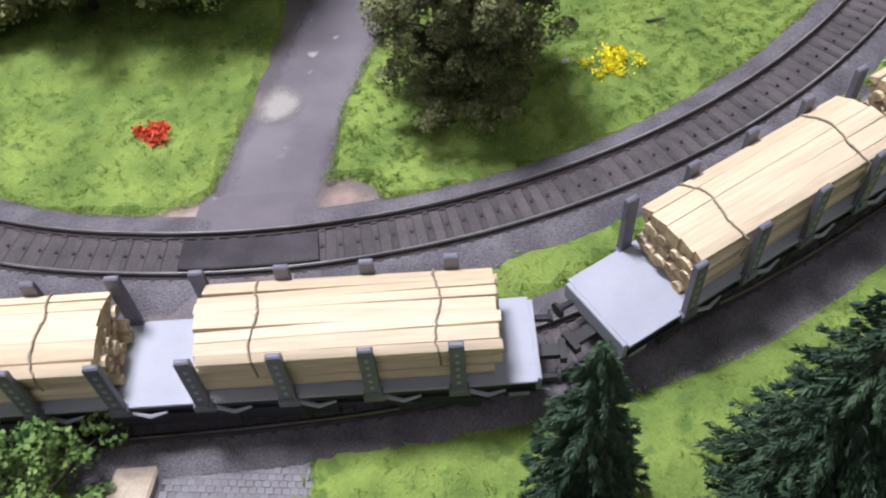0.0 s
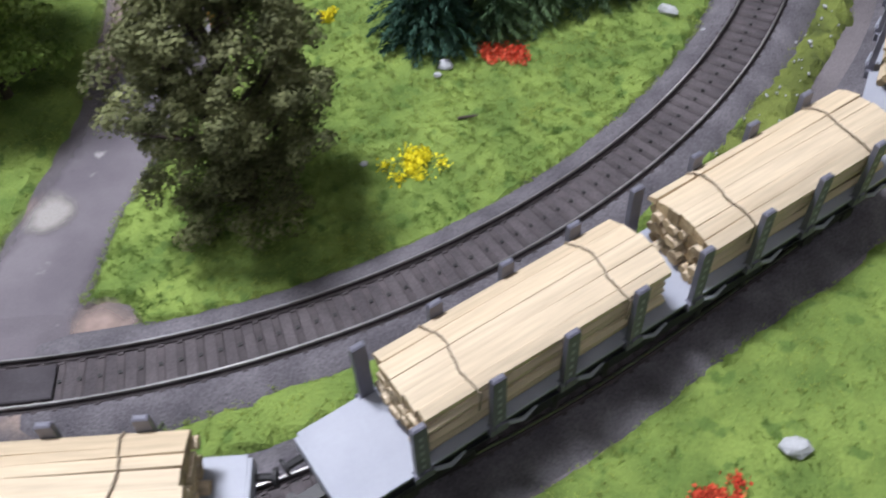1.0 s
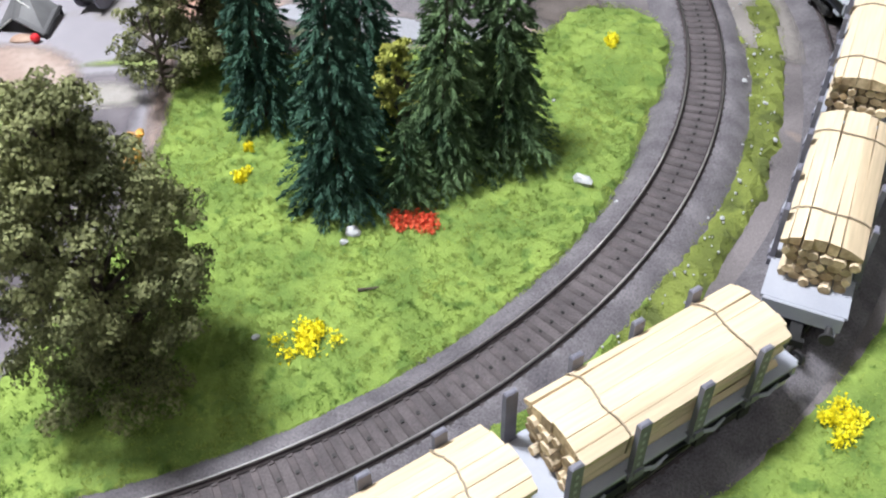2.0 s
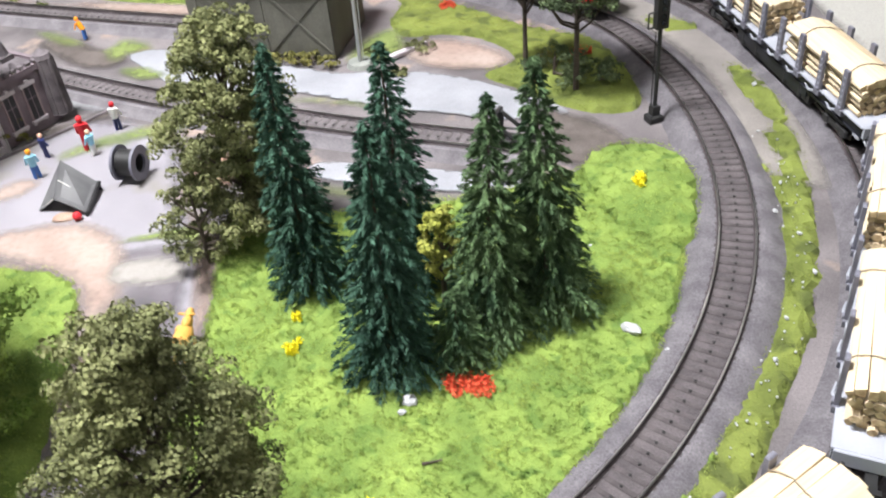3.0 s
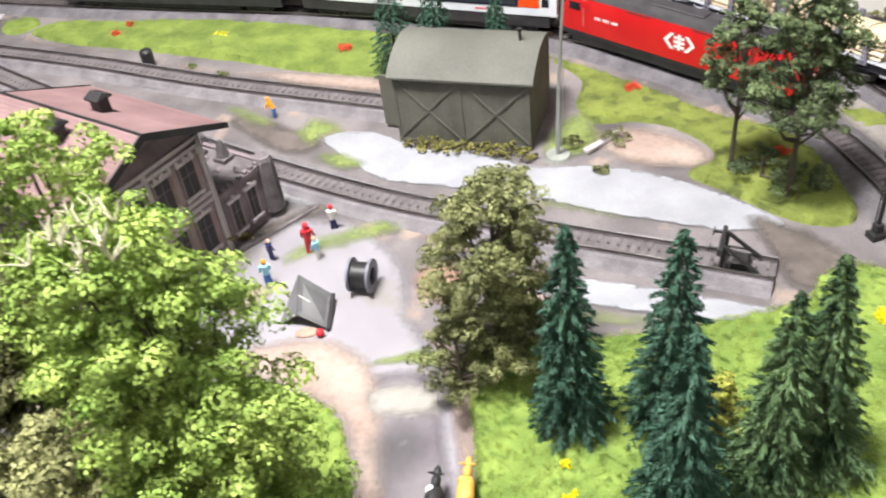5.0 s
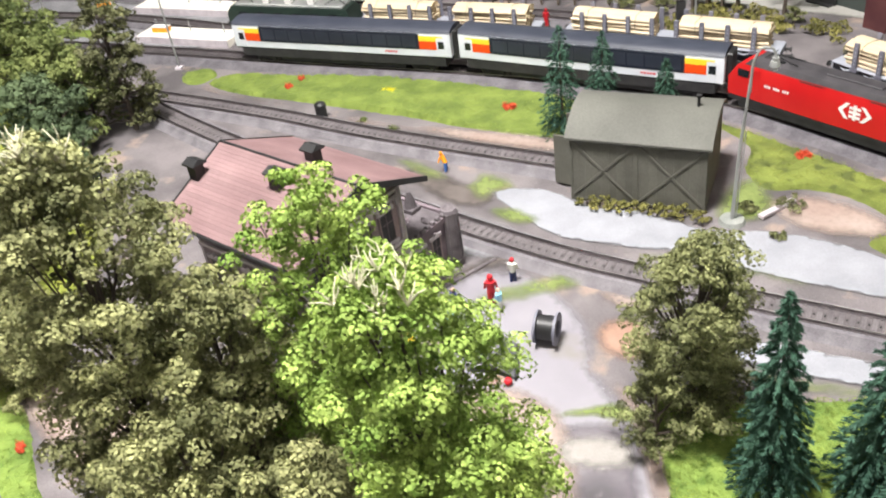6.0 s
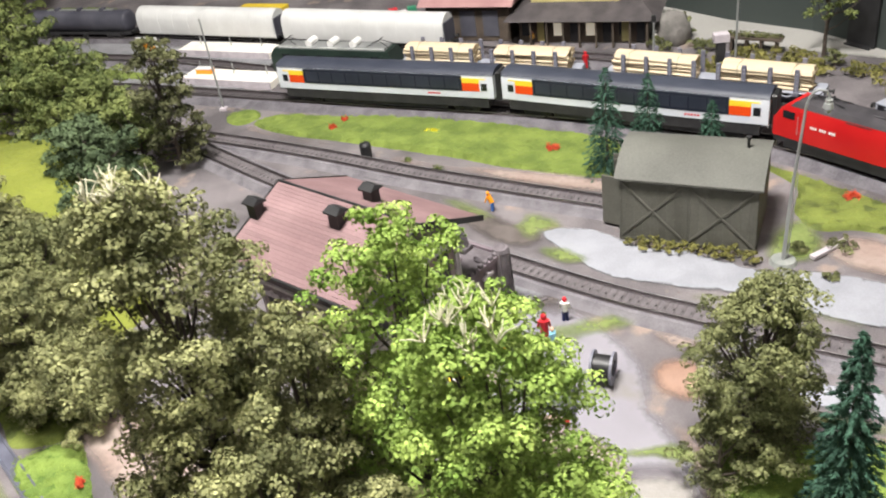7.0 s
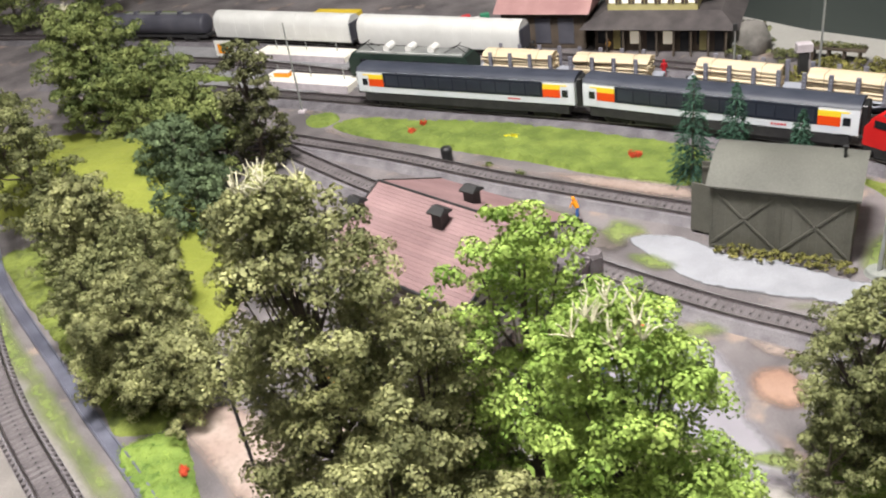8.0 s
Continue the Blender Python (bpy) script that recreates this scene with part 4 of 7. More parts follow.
leafy_tree(-36, 408, 205, 50, 30, LEAF_LIME, LM + " with bare twig tips", 80, 140, 0.92, 21, twigs=14, lean=(-6, -4), gaps=0.4)
leafy_tree(-86, 452, 218, 43, 60, LEAF_LIME, LM + " near the brick house", 54, 140, 0.92, 22)
leafy_tree(-20, 386, 142, 42, 16, LEAF_LIME, LM + " of middling height", 56, 140, 0.9, 23, gaps=0.4)
OT = "tall olive green model tree"
leafy_tree(-178, 428, 246, 48, 70, LEAF_OLIVE, OT + " with pale bare twigs", 84, 140, 0.92, 31, twigs=16, gaps=0.35)
leafy_tree(-130, 428, 182, 46, 30, LEAF_OLIVE, OT + " beside a lime tree", 62, 140, 0.92, 32, gaps=0.35)
leafy_tree(-134, 384, 142, 50, 10, LEAF_OLIVE, OT + " of middling height", 64, 140, 0.9, 34, gaps=0.35)
leafy_tree(-380, 564, 100, 42, 6, LEAF_OLIVE, OT + " beside the water channel", 74, 130, 0.86, 35, gaps=0.4)
leafy_tree(-346, 540, 66, 36, 4, LEAF_OLIVE, OT + " beside the footpath", 54, 130, 0.86, 36, gaps=0.4)
leafy_tree(-408, 560, 64, 32, 4, LEAF_OLIVE, OT + " close to the water channel", 50, 130, 0.92, 83, gaps=0.4)
leafy_tree(-458, 612, 76, 34, 4, LEAF_BROWN, OT + " close to the water channel", 50, 130, 1.0, 84, gaps=0.4)
leafy_tree(-476, 700, 64, 38, 6, LEAF_OLIVE, OT + " at the foot of the hill", 56, 130, 1.1, 85, gaps=0.4)
leafy_tree(-424, 640, 92, 40, 8, LEAF_BROWN, OT + " on the bank", 54, 130, 1.1, 80, gaps=0.4)
leafy_tree(-480, 668, 112, 46, 8, LEAF_OLIVE, OT + " on the bank", 56, 130, 1.15, 81, gaps=0.4)
leafy_tree(-530, 700, 92, 40, 12, LEAF_BROWN, OT + " beyond the channel", 38, 120, 1.3, 39)
leafy_tree(-612, 772, 132, 48, 10, LEAF_BROWN, OT + " beside the hill", 44, 120, 1.3, 82)
leafy_tree(-740, 880, 110, 50, 10, LEAF_BROWN, OT + " behind the hill", 36, 120, 1.4, 38)
DK = "dark green leafy bush on the grass hill"
leafy_tree(-700, 1022, 150, 64, 10, LEAF_DARK, "tall dark green leafy tree on the hill", 76, 120, 1.4, 41, twigs=5, gaps=0.4)
leafy_tree(-610, 990, 108, 60, 6, LEAF_DARK, DK, 64, 120, 1.4, 42, group="bushes", category="bush")
leafy_tree(-540, 940, 88, 56, 6, LEAF_DARK, DK, 60, 120, 1.37, 43, group="bushes", category="bush")
leafy_tree(-496, 838, 84, 50, 6, LEAF_BLUE, "blue green leafy bush beside the hill", 62, 130, 1.4, 44, group="bushes", category="bush")
leafy_tree(-446, 776, 66, 40, 4, LEAF_BLUE, "blue green leafy bush beside the hill", 46, 130, 1.4, 45, group="bushes", category="bush")
leafy_tree(-480, 900, 80, 44, 8, LEAF_DARK, DK, 36, 120, 1.37, 46, group="bushes", category="bush")
leafy_tree(-1010, 1490, 110, 70, 8, LEAF_DARK, "dark green leafy bush behind the far tracks", 36, 100, 1.8, 48, group="bushes", category="bush")
leafy_tree(-1130, 1430, 120, 80, 8, LEAF_DARK, "dark green leafy bush behind the far tracks", 36, 100, 1.8, 49, group="bushes", category="bush")
leafy_tree(-443, 905, 142, 36, 8, mat("leaf_dark_brown", (0.05, 0.054, 0.026), (0.15, 0.155, 0.07), 22, 500, 0.75, bump=0, island=0.2, spec=0.25), "slim dark brown green tree beside the tracks", 70, 130, 1.45, 47)
TW = "slender tree with bare trunk and high crown"
leafy_tree(232, 700, 128, 26, 58, LEAF_SHADE, TW, 44, 150, 0.95, 51, thick=0.75, gaps=0.3)
leafy_tree(262, 667, 152, 34, 58, LEAF_SHADE, TW + " behind the signal", 60, 150, 0.84, 52, thick=0.75, gaps=0.3)
leafy_tree(250, 690, 15, 24, 2, LEAF_SHADE, "low dark undergrowth below slender trees", 12, 150, 0.79, 53, group="bushes", category="bush")
leafy_tree(278, 676, 13, 20, 2, LEAF_SHADE, "low dark undergrowth below slender trees", 10, 150, 0.79, 54, group="bushes", category="bush")
leafy_tree(-22, 146, 46, 24, 4, LEAF_MID, "small leafy tree beside the cobbled road", 40, 150, 0.79, 55)
leafy_tree(-150, 470, 95, 36, 10, LEAF_BROWN, OT + " of low height", 30, 130, 0.72, 56)
leafy_tree(-76, 384, 128, 40, 14, LEAF_OLIVE, OT + " below a lime tree", 50, 150, 0.9, 58, gaps=0.35)
leafy_tree(178, 462, 58, 11, 22, mat("leaf_yellow", (0.27, 0.29, 0.05), (0.42, 0.43, 0.11), 28, 500, 0.8, bump=0, island=0.3), "slim yellow green bush among the firs", 36, 170, 0.8, 59, group="bushes", category="bush")
for i, (x, y, r, h) in enumerate(((12, 752, 9, 5), (22, 749, 10, 6), (34, 746, 9, 5), (46, 743, 11, 6), (58, 740, 10, 6), (70, 737, 10, 7), (82, 734, 10, 6), (96, 729, 9, 6), (-140, 714, 14, 18), (-102, 645, 12, 19), (128, 742, 10, 7), (146, 706, 6, 4), (160, 744, 14, 5))):
    leafy_tree(x, y, h, r, 1, LEAF_MOSS if i < 8 or i == 9 else LEAF_BROWN, "low tufted bush along a wall", 9, 150, 0.86, 60 + i, group="bushes", category="bush")

F1, F2 = "blue green model fir tree standing on the grass", "mid green model fir tree with drooping branches"
conifer(113, 484, 124, 19, NEEDLE, F1, 1, lean=(-2, 4), skirt=0.3)
conifer(156, 424, 117, 21, NEEDLE, F1 + " in front", 2, 20000, lean=(1, 4), skirt=0.4)
conifer(160, 482, 124, 22, NEEDLE, F1 + " behind another", 3)
conifer(198, 444, 112, 20, NEEDLE2, F2, 4, lean=(4, 10), skirt=0.8)
conifer(226, 458, 120, 20, NEEDLE2, F2, 5, 18000, lean=(-5, 8), skirt=1.0)
conifer(184, 424, 40, 16, NEEDLE2, "small green fir at the foot of larger ones", 6, 3000)
F3 = "dark green fir tree beside the engine shed"
conifer(-13, 874, 96, 20, NEEDLE, F3, 7, 5000)
conifer(22, 880, 86, 18, NEEDLE, F3, 8, 5000)
conifer(74, 866, 66, 13, NEEDLE, F3, 9, 5000)
F4 = "very dark fir tree outside the outer track"
conifer(132, 160, 80, 15, NEEDLE3, F4, 10, 24000, 0.6)
conifer(190, 160, 104, 27, NEEDLE3, F4, 11, 30000, 0.6)
conifer(208, 168, 70, 24, NEEDLE3, F4, 12, 22000, 0.6)
conifer(168, 118, 88, 36, NEEDLE3, F4, 13, 20000, 0.6)
conifer(216, 122, 80, 32, NEEDLE3, F4, 14, 20000, 0.6)

RF, YF = "cushion of small red flowers on the grass", "cushion of small yellow flowers on the grass"
for i, (x, y, r, c, st, rz) in enumerate((
        (187, 409, 10.5, RED, 1.5, -10), (-27, 302, 10, RED, 1.3, 0), (180, 816, 7, RED, 1.2, 0), (-64, 917, 7, RED, 1.2, 0), (-304, 981, 6, RED, 1.2, 0), (-321, 485, 5, RED, 1.2, 0),
        (-296, 1000, 4, RED, 1, 0), (270, 716, 6, RED, 1.2, 0), (243, 209, 9, RED, 1.2, 20),
        (154, 344, 12, YELLOW, 1.25, 40), (109, 437, 5.5, YELLOW, 0.7, 20), (281, 546, 6, YELLOW, 1.0, 0), (108, 458, 3, YELLOW, 1, 0), (-190, 960, 8, YELLOW, 1.4, -10), (338, 314, 9, YELLOW, 1.3, 40))):
    tuft(x, y, r, c, RF if c is RED else YF, n=int(130 * r), seed=70 + i, stretch=st, rz=rz, z=6.0 if (x, y) == (281, 546) else 0.4)

# ---- rolling stock ----
def bogie(parent, x, gauge=8.75, r=5.0, base=9.5, z0=6.8):
    bg = part("bogie", Shape().box(x, 0, z0 + 3.2, 26, 17, 3.4, ch=0.6), UNDER, parent, "black bogie")
    for sy in (-1, 1):
        b = Shape()
        b.box(x, sy * 11, z0 + 2.6, 25, 1.6, 3.2, ch=0.4)
        for dx in (-base, base):
            b.box(x + dx, sy * 11.4, z0 + 2.0, 5, 2.2, 4.4, ch=0.5)
        part("side_bar", b, UNDER, bg)
        for dx in (-base, base):
            b = Shape()
            b.tube((x + dx, sy * 7.6, z0 + r - 0.2), (x + dx, sy * 9.6, z0 + r - 0.2), r, n=18)
            b.tube((x + dx, sy * 7.0, z0 + r - 0.2), (x + dx, sy * 7.6, z0 + r - 0.2), r + 0.7, n=18)
            part("wheel", b, WHEEL, bg)
    return bg


def buffers(parent, x, z, dirx, material=UNDER):
    for sy in (-1, 1):
        b = Shape()
        b.tube((x, sy * 10, z), (x + dirx * 5, sy * 10, z), 1.2, n=8)
        b.tube((x + dirx * 5, sy * 10, z), (x + dirx * 6, sy * 10, z), 2.6, n=12)
        part("buffer", b, material, parent)
    b = Shape()
    b.box(x + dirx * 4, 0, z - 4, 9, 4, 2.2)
    b.box(x + dirx * 8, 0, z - 4.4, 2, 7, 3)
    part("coupling", b, BLACK, parent)


# Near black puts the shade below the deck's ledge into the sole bar's colour.
CHANNEL = mat("channel_shade", (0.01, 0.011, 0.016), (0.018, 0.02, 0.028), 60, 900, 0.5, bump=0.05)


def stake_wagon():
    """Flat wagon with eight stakes a side; the deck stands at 25 mm."""
    w = thing("stake_wagon", 0, 0, 0, 0, "light grey flat wagon with upright dark stakes", "wagon", "timber wagons")
    L = 212
    for i in range(16):
        b = Shape()
        b.box(-L / 2 + (i + 0.5) * L / 16, 0, 22.6, L / 16, 25, 2.4)
        part("deck_plank", b, DECK, w)
    for sy in (-1, 1):
        sole = part("sole_bar", Shape().box(0, sy * 12.2, 18.4, L, 1.0, 5.9), CHANNEL, w, "channel painted dark as shade below a pale flange")
        part("flange", Shape().box(0, sy * 13.4, 24.1, L, 2.2, 0.9, ch=0.2), DECK, sole)
        part("flange", Shape().box(0, sy * 12.9, 17.6, L, 1.4, 0.6), CHANNEL, sole)
        part("truss_plate", Shape().prism([(x, sy * 12.0 + e) for x, e in ((-L / 2 + 18, -0.7), (L / 2 - 18, -0.7), (L / 2 - 18, 0.7), (-L / 2 + 18, 0.7))], 15.6, 18.4), CHANNEL, sole)
        part("truss_plate", Shape().prism([(x, sy * 12.0 + e) for x, e in ((-46, -0.7), (46, -0.7), (46, 0.7), (-46, 0.7))], 12.0, 15.6), CHANNEL, sole)
        for i in range(8):
            b = Shape()
            x = -80 + i * 24
            b.tube((x - 2, sy * 14.4, 22.6), (x + 4, sy * 15.6, 21.0), 0.7, 0.7, n=6).tube((x + 4, sy * 15.6, 21.0), (x + 9, sy * 15.0, 22.2), 0.7, 0.4, n=6).tube((x - 2, sy * 12.6, 22.6), (x - 2, sy * 14.6, 22.6), 0.6, n=6)
            part("lashing_hook", b, DECK, sole)
    for side in (-1, 1):
        b = Shape()
        b.box(side * (L / 2 + 0.6), 0, 18.6, 1.6, 27, 6.3, ch=0.3)
        part("headstock", b, DECK, w)
        buffers(w, side * (L / 2 + 1.2), 19.5, side)
        for sy in (-1, 1):
            b = Shape()
            b.tube((side * (L / 2 - 2), sy * 12.2, 19), (side * (L / 2 + 4), sy * 12.2, 15.5), 0.5, n=5)
            b.box(side * (L / 2 - 5), sy * 12.9, 16, 6, 1.5, 2)
            part("step", b, DECK, w)
    for k in range(8):
        x = -84 + k * 24
        for sy in (-1, 1):
            b = Shape()
            b.box(x, sy * 14.5, 24.6, 4.2, 1.9, 23.4, ch=0.5)
            b.box(x, sy * 14.3, 21.8, 6.0, 2.9, 3.4, ch=0.5)
            b.box(x, sy * 15.4, 24.2, 3.0, 1.6, 2.2, ch=0.3)
            st = part("stake", b, STAKE, w, "dark grey stake with a row of holes")
            b = Shape()
            for q in range(5):
                b.box(x, sy * 15.47, 28.2 + q * 3.6, 1.1, 0.12, 1.4)
            part("hole", b, DECK, st)
    bogie(w, -78)
    bogie(w, 78)
    b = Shape()
    b.box(0, 0, 12, 40, 10, 6, ch=1)
    b.tube((-30, 5, 14), (-8, 5, 14), 3, n=10)
    # Black side boxes and core added to stand in for shade under the wagon.
    for sy in (-1, 1):
        b.box(0, sy * 9, 8.5, 96, 5, 7, ch=1)
        for k in (-38, -19, 19, 38):
            b.tube((k, sy * 11.8, 9), (k, sy * 11.8, 17), 1.4, n=6)
    b.box(0, 0, 14.5, 206, 21, 8.2)
    part("brake_gear_shade_fill", b, UNDER, w)
    return w


def timber_stack(seed, length=82.5):
    """A bundle of pale sticks bound by two wires; its foot is at z = 0."""
    rs = random.Random(seed)
    t = thing("timber_stack", 0, 0, 0, 0, "bundle of pale wooden sticks bound with two dark wires", "timber stack", "timber stacks")
    rows = ((3.4, 0.0, 22.6), (3.2, 4.1, 24.6), (3.1, 8.2, 22.8), (3.2, 12.1, 25.4), (4.6, 16.2, 26.8))

    def crest(y):
        return 21.2 - 0.02 * y * y

    for r, (h, z, width) in enumerate(rows):
        y = -width / 2
        while y < width / 2 - 1.5:
            w = min(rs.uniform(2.8, 5.0) if r < 4 else rs.uniform(3.0, 6.4), width / 2 - y)
            e = (1.2, 1.15, 1.1, 1.1, 0.16)[r]
            lift = rs.uniform(-0.12, 0.08)
            t0, t1 = (z + h, z + h) if r < 4 else (crest(y) + lift, crest(y + w) + lift)
            prof = [(y + e, z), (y + w - e, z), (y + w - 0.03, z + e), (y + w - 0.03, t1 - e), (y + w - e, t1), (y + e, t0), (y + 0.03, t0 - e), (y + 0.03, z + e)]
            loose = 1.7 if r < 4 else 0.8
            x0, x1 = -length / 2 + rs.uniform(-loose, loose), length / 2 + rs.uniform(-loose, loose)
            b = Shape()
            n = len(prof)
            tw, tz = rs.uniform(-0.6, 0.6), rs.uniform(-0.3, 0.3) if r < 4 else rs.uniform(-0.1, 0.1)
            vs = [(x0, a - tw, c - tz) for a, c in prof] + [((x0 + x1) / 2, a + rs.uniform(-0.1, 0.1), c + 0.15) for a, c in prof] + [(x1, a + tw, c + tz) for a, c in prof]
            fs = [(k * n + i, (k + 1) * n + i, (k + 1) * n + (i + 1) % n, k * n + (i + 1) % n) for k in range(2) for i in range(n)]
            b.add(vs, fs)
            b.use(1).add(vs[:n] + vs[2 * n:], [tuple(range(n)), tuple(range(n, 2 * n))[::-1]])
            part("stick", b, [TIMBER, STICKEND], t, smooth=True)
            y += w
    for x in (-25, 25):
        b = Shape()
        line = [(x, -13.3, 10.4), (x, -13.7, 15)]
        for k in range(33):
            y = -13.4 + 26.8 * k / 32
            line.append((x + rs.uniform(-0.3, 0.3) + math.sin(y * 0.3 + seed) * 0.9, y, crest(y) + 0.45 + rs.uniform(-0.05, 0.2)))
        line += [(x, 13.7, 15), (x, 13.3, 10.4)]
        for p, q in zip(line, line[1:]):
            b.tube(p, q, 0.32, n=5, caps=False)
        part("binding_wire", b, WIRE, t, "thin dark binding wire")
    return t


PITCH = 232
s_gap = nearest(LINE_B, 124, 205) + 3
s_back = nearest(LINE_B, 84, 1014)
centres = [s_gap + PITCH * (k + 0.5) for k in range(-2, 5)]
centres = [c for c in centres if c < s_back - PITCH * 0.99]
free = (s_back - centres[-1]) / round((s_back - centres[-1]) / PITCH)
k = centres[-1] + free
while k < s_back + 900:
    centres.append(k)
    k += free if k < s_back - 10 else 242
first_wagon, stacks = stake_wagon(), [timber_stack(5), timber_stack(6), timber_stack(7)]
for i, c in enumerate(centres):
    if c > s_back + 300:
        break
    (ax, ay, _), (bx, by, _) = along(LINE_B, c - 78), along(LINE_B, c + 78)
    h = math.degrees(math.atan2(by - ay, bx - ax))
    m = at((ax + bx) / 2, (ay + by) / 2, 0, h)
    if i == 0:
        first_wagon.matrix_basis = m
    else:
        copy_thing(first_wagon, m)
    for j, gx in enumerate((-40, 57) if i == 2 else (-54.5, 54.5)):
        n = 2 * i + j
        mm = m @ at(gx, 0, 25.05, 180 * (n // 3 % 2))
        if n < 3:
            stacks[n].matrix_basis = mm
        else:
            copy_thing(stacks[n % 3], mm)


def vehicle_pose(line, s, half):
    (ax, ay, _), (bx, by, _) = along(line, s - half), along(line, s + half)
    return at((ax + bx) / 2, (ay + by) / 2, 0, math.degrees(math.atan2(by - ay, bx - ax)))


def bars(shape, x, y, z, n, w, h, gap):
    """A row of plain bars in place of lettering, on a side at y."""
    for i in range(n):
        shape.box(x + i * (w + gap), y, z, w, 0.16, h)


def lift_body(t, dz):
    """Lifts the body off its bogies to its right height over the rails."""
    for c in t.children:
        if not c.name.startswith("bogie"):
            c.location.z += dz * MM
    return t


# red electric locomotive
ROOFD = mat("sooty_roof", (0.03, 0.028, 0.032), (0.06, 0.055, 0.06), 60, 900, 0.5, bump=0.1)
def red_loco():
    t = thing("red_locomotive", 0, 0, 0, 0, "glossy red electric locomotive with dark roof and skirt", "locomotive", "trains")
    L = 212
    prof = [(-15, 14), (-15.2, 30), (-14.2, 41), (-10.5, 47), (10.5, 47), (14.2, 41), (15.2, 30), (15, 14)]
    ins = [0, 0, 7, 14, 14, 7, 0, 0]
    part("body", Shape().extrude_x(prof, -L / 2, L / 2, ins, ins), LOCORED, t, "glossy red body", True)
    rp = [(-13.2, 43.2), (-10.8, 47.4), (-6, 49.2), (6, 49.2), (10.8, 47.4), (13.2, 43.2)]
    roof = part("roof", Shape().extrude_x(rp, -L / 2 + 14, L / 2 - 14, [0, 4, 7, 7, 4, 0], [0, 4, 7, 7, 4, 0]), ROOFD, t, "dark sooty roof", True)
    for x in (-62, 62):
        b = Shape()
        for sy in (-1, 1):
            b.tube((x - 14, sy * 6, 50.2), (x + 14, 0, 51.6), 0.4, n=5)
            b.box(x, sy * 6, 49.2, 4, 2, 1.4)
        b.tube((x + 14, -9, 51.8), (x + 14, 9, 51.8), 0.5, n=6)
        part("pantograph", b, BLACK, roof, "folded dark pantograph")
    b = Shape()
    b.box(0, 0, 49, 46, 12, 1.6, ch=0.5)
    part("roof_box", b, ROOFD, roof)
    b = Shape()
    b.box(0, 0, 4.5, L - 22, 28.6, 5.2)
    b.box(0, 0, 9.5, L - 2, 29.6, 4.6, ch=0.4)
    part("skirt", b, BLACK, t, "black lower skirt")
    for sy in (-1, 1):
        for sx in (-1, 1):
            b = Shape()
            b.prism([(sx * (L / 2 - 20), sy * 15.2 - 0.25), (sx * (L / 2 - 9), sy * 15.2 - 0.25), (sx * (L / 2 - 9), sy * 15.2 + 0.25), (sx * (L / 2 - 20), sy * 15.2 + 0.25)], 32.5, 39)
            part("side_window", b, DARKGL, t)
            b = Shape()
            b.box(sx * (L / 2 - 27), sy * 15.1, 16, 7, 0.4, 25)
            d = part("cab_door", b, LOCORED, t)
            b = Shape()
            b.box(sx * (L / 2 - 23.5), sy * 15.5, 20, 0.5, 0.5, 16)
            part("handrail", b, STEELG, d)
        b = Shape()
        bars(b, sy * 61 - 12, sy * 15.32, 28.5, 3, 1.5, 2.4, 0.6)
        bars(b, sy * 61 - 3.5, sy * 15.32, 28.5, 3, 1.5, 2.4, 0.6)
        bars(b, sy * 61 + 5, sy * 15.32, 28.5, 3, 1.5, 2.4, 0.6)
        part("white_lettering", b, P_WHITE, t, "small white bars of lettering")
        b = Shape()
        ex, ey = -sy * 9, sy * 15.36
        for g in (-1, 1):
            chevron = [(14, 0), (8, 6.6), (4.4, 6.6), (10.2, 0), (4.4, -6.6), (8, -6.6)]
            vs = [(ex + g * u, ey + e, 30 + w) for e in (-0.08, 0.08) for u, w in chevron]
            b.add(vs, [(0, 1, 2, 3), (0, 3, 4, 5), (9, 8, 7, 6), (11, 10, 9, 6)] + [(k, (k + 1) % 6, 6 + (k + 1) % 6, 6 + k) for k in range(6)])
        b.box(ex, ey, 23.6, 2.6, 0.16, 12.8)
        for dz in (25.2, 28.8, 32.4):
            b.box(ex, ey, dz, 9.5, 0.17, 2.2)
        part("white_emblem", b, P_WHITE, t, "plain white striped emblem")
        for gx in (-30, 30):
            b = Shape()
            for k in range(8):
                b.box(gx, sy * 13.9, 37 + k * 0.75, 22, 0.3, 0.35)
            part("grille", b, UNDER, t)
    for sx in (-1, 1):
        b = Shape()
        b.add([(sx * (L / 2 - 1.0), -11.5, 32.6), (sx * (L / 2 - 1.0), 11.5, 32.6), (sx * (L / 2 - 8.2), 10.6, 41.4), (sx * (L / 2 - 8.2), -10.6, 41.4)], [(0, 1, 2, 3)])
        part("windscreen", b, DARKGL, t)
        for sy in (-1, 1):
            part("headlight", Shape().tube((sx * (L / 2 - 0.5), sy * 10, 20), (sx * (L / 2 + 0.6), sy * 10, 20), 1.6, n=10), P_WHITE, t)
        buffers(t, sx * L / 2, 17, sx, BLACK)
    bogie(t, -62, r=6.2, base=14)
    bogie(t, 62, r=6.2, base=14)
    return lift_body(t, 5)


COACHGL = mat("coach_glass", (0.018, 0.022, 0.034), (0.03, 0.036, 0.052), 40, 600, 0.28, bump=0.02, spec=0.5)


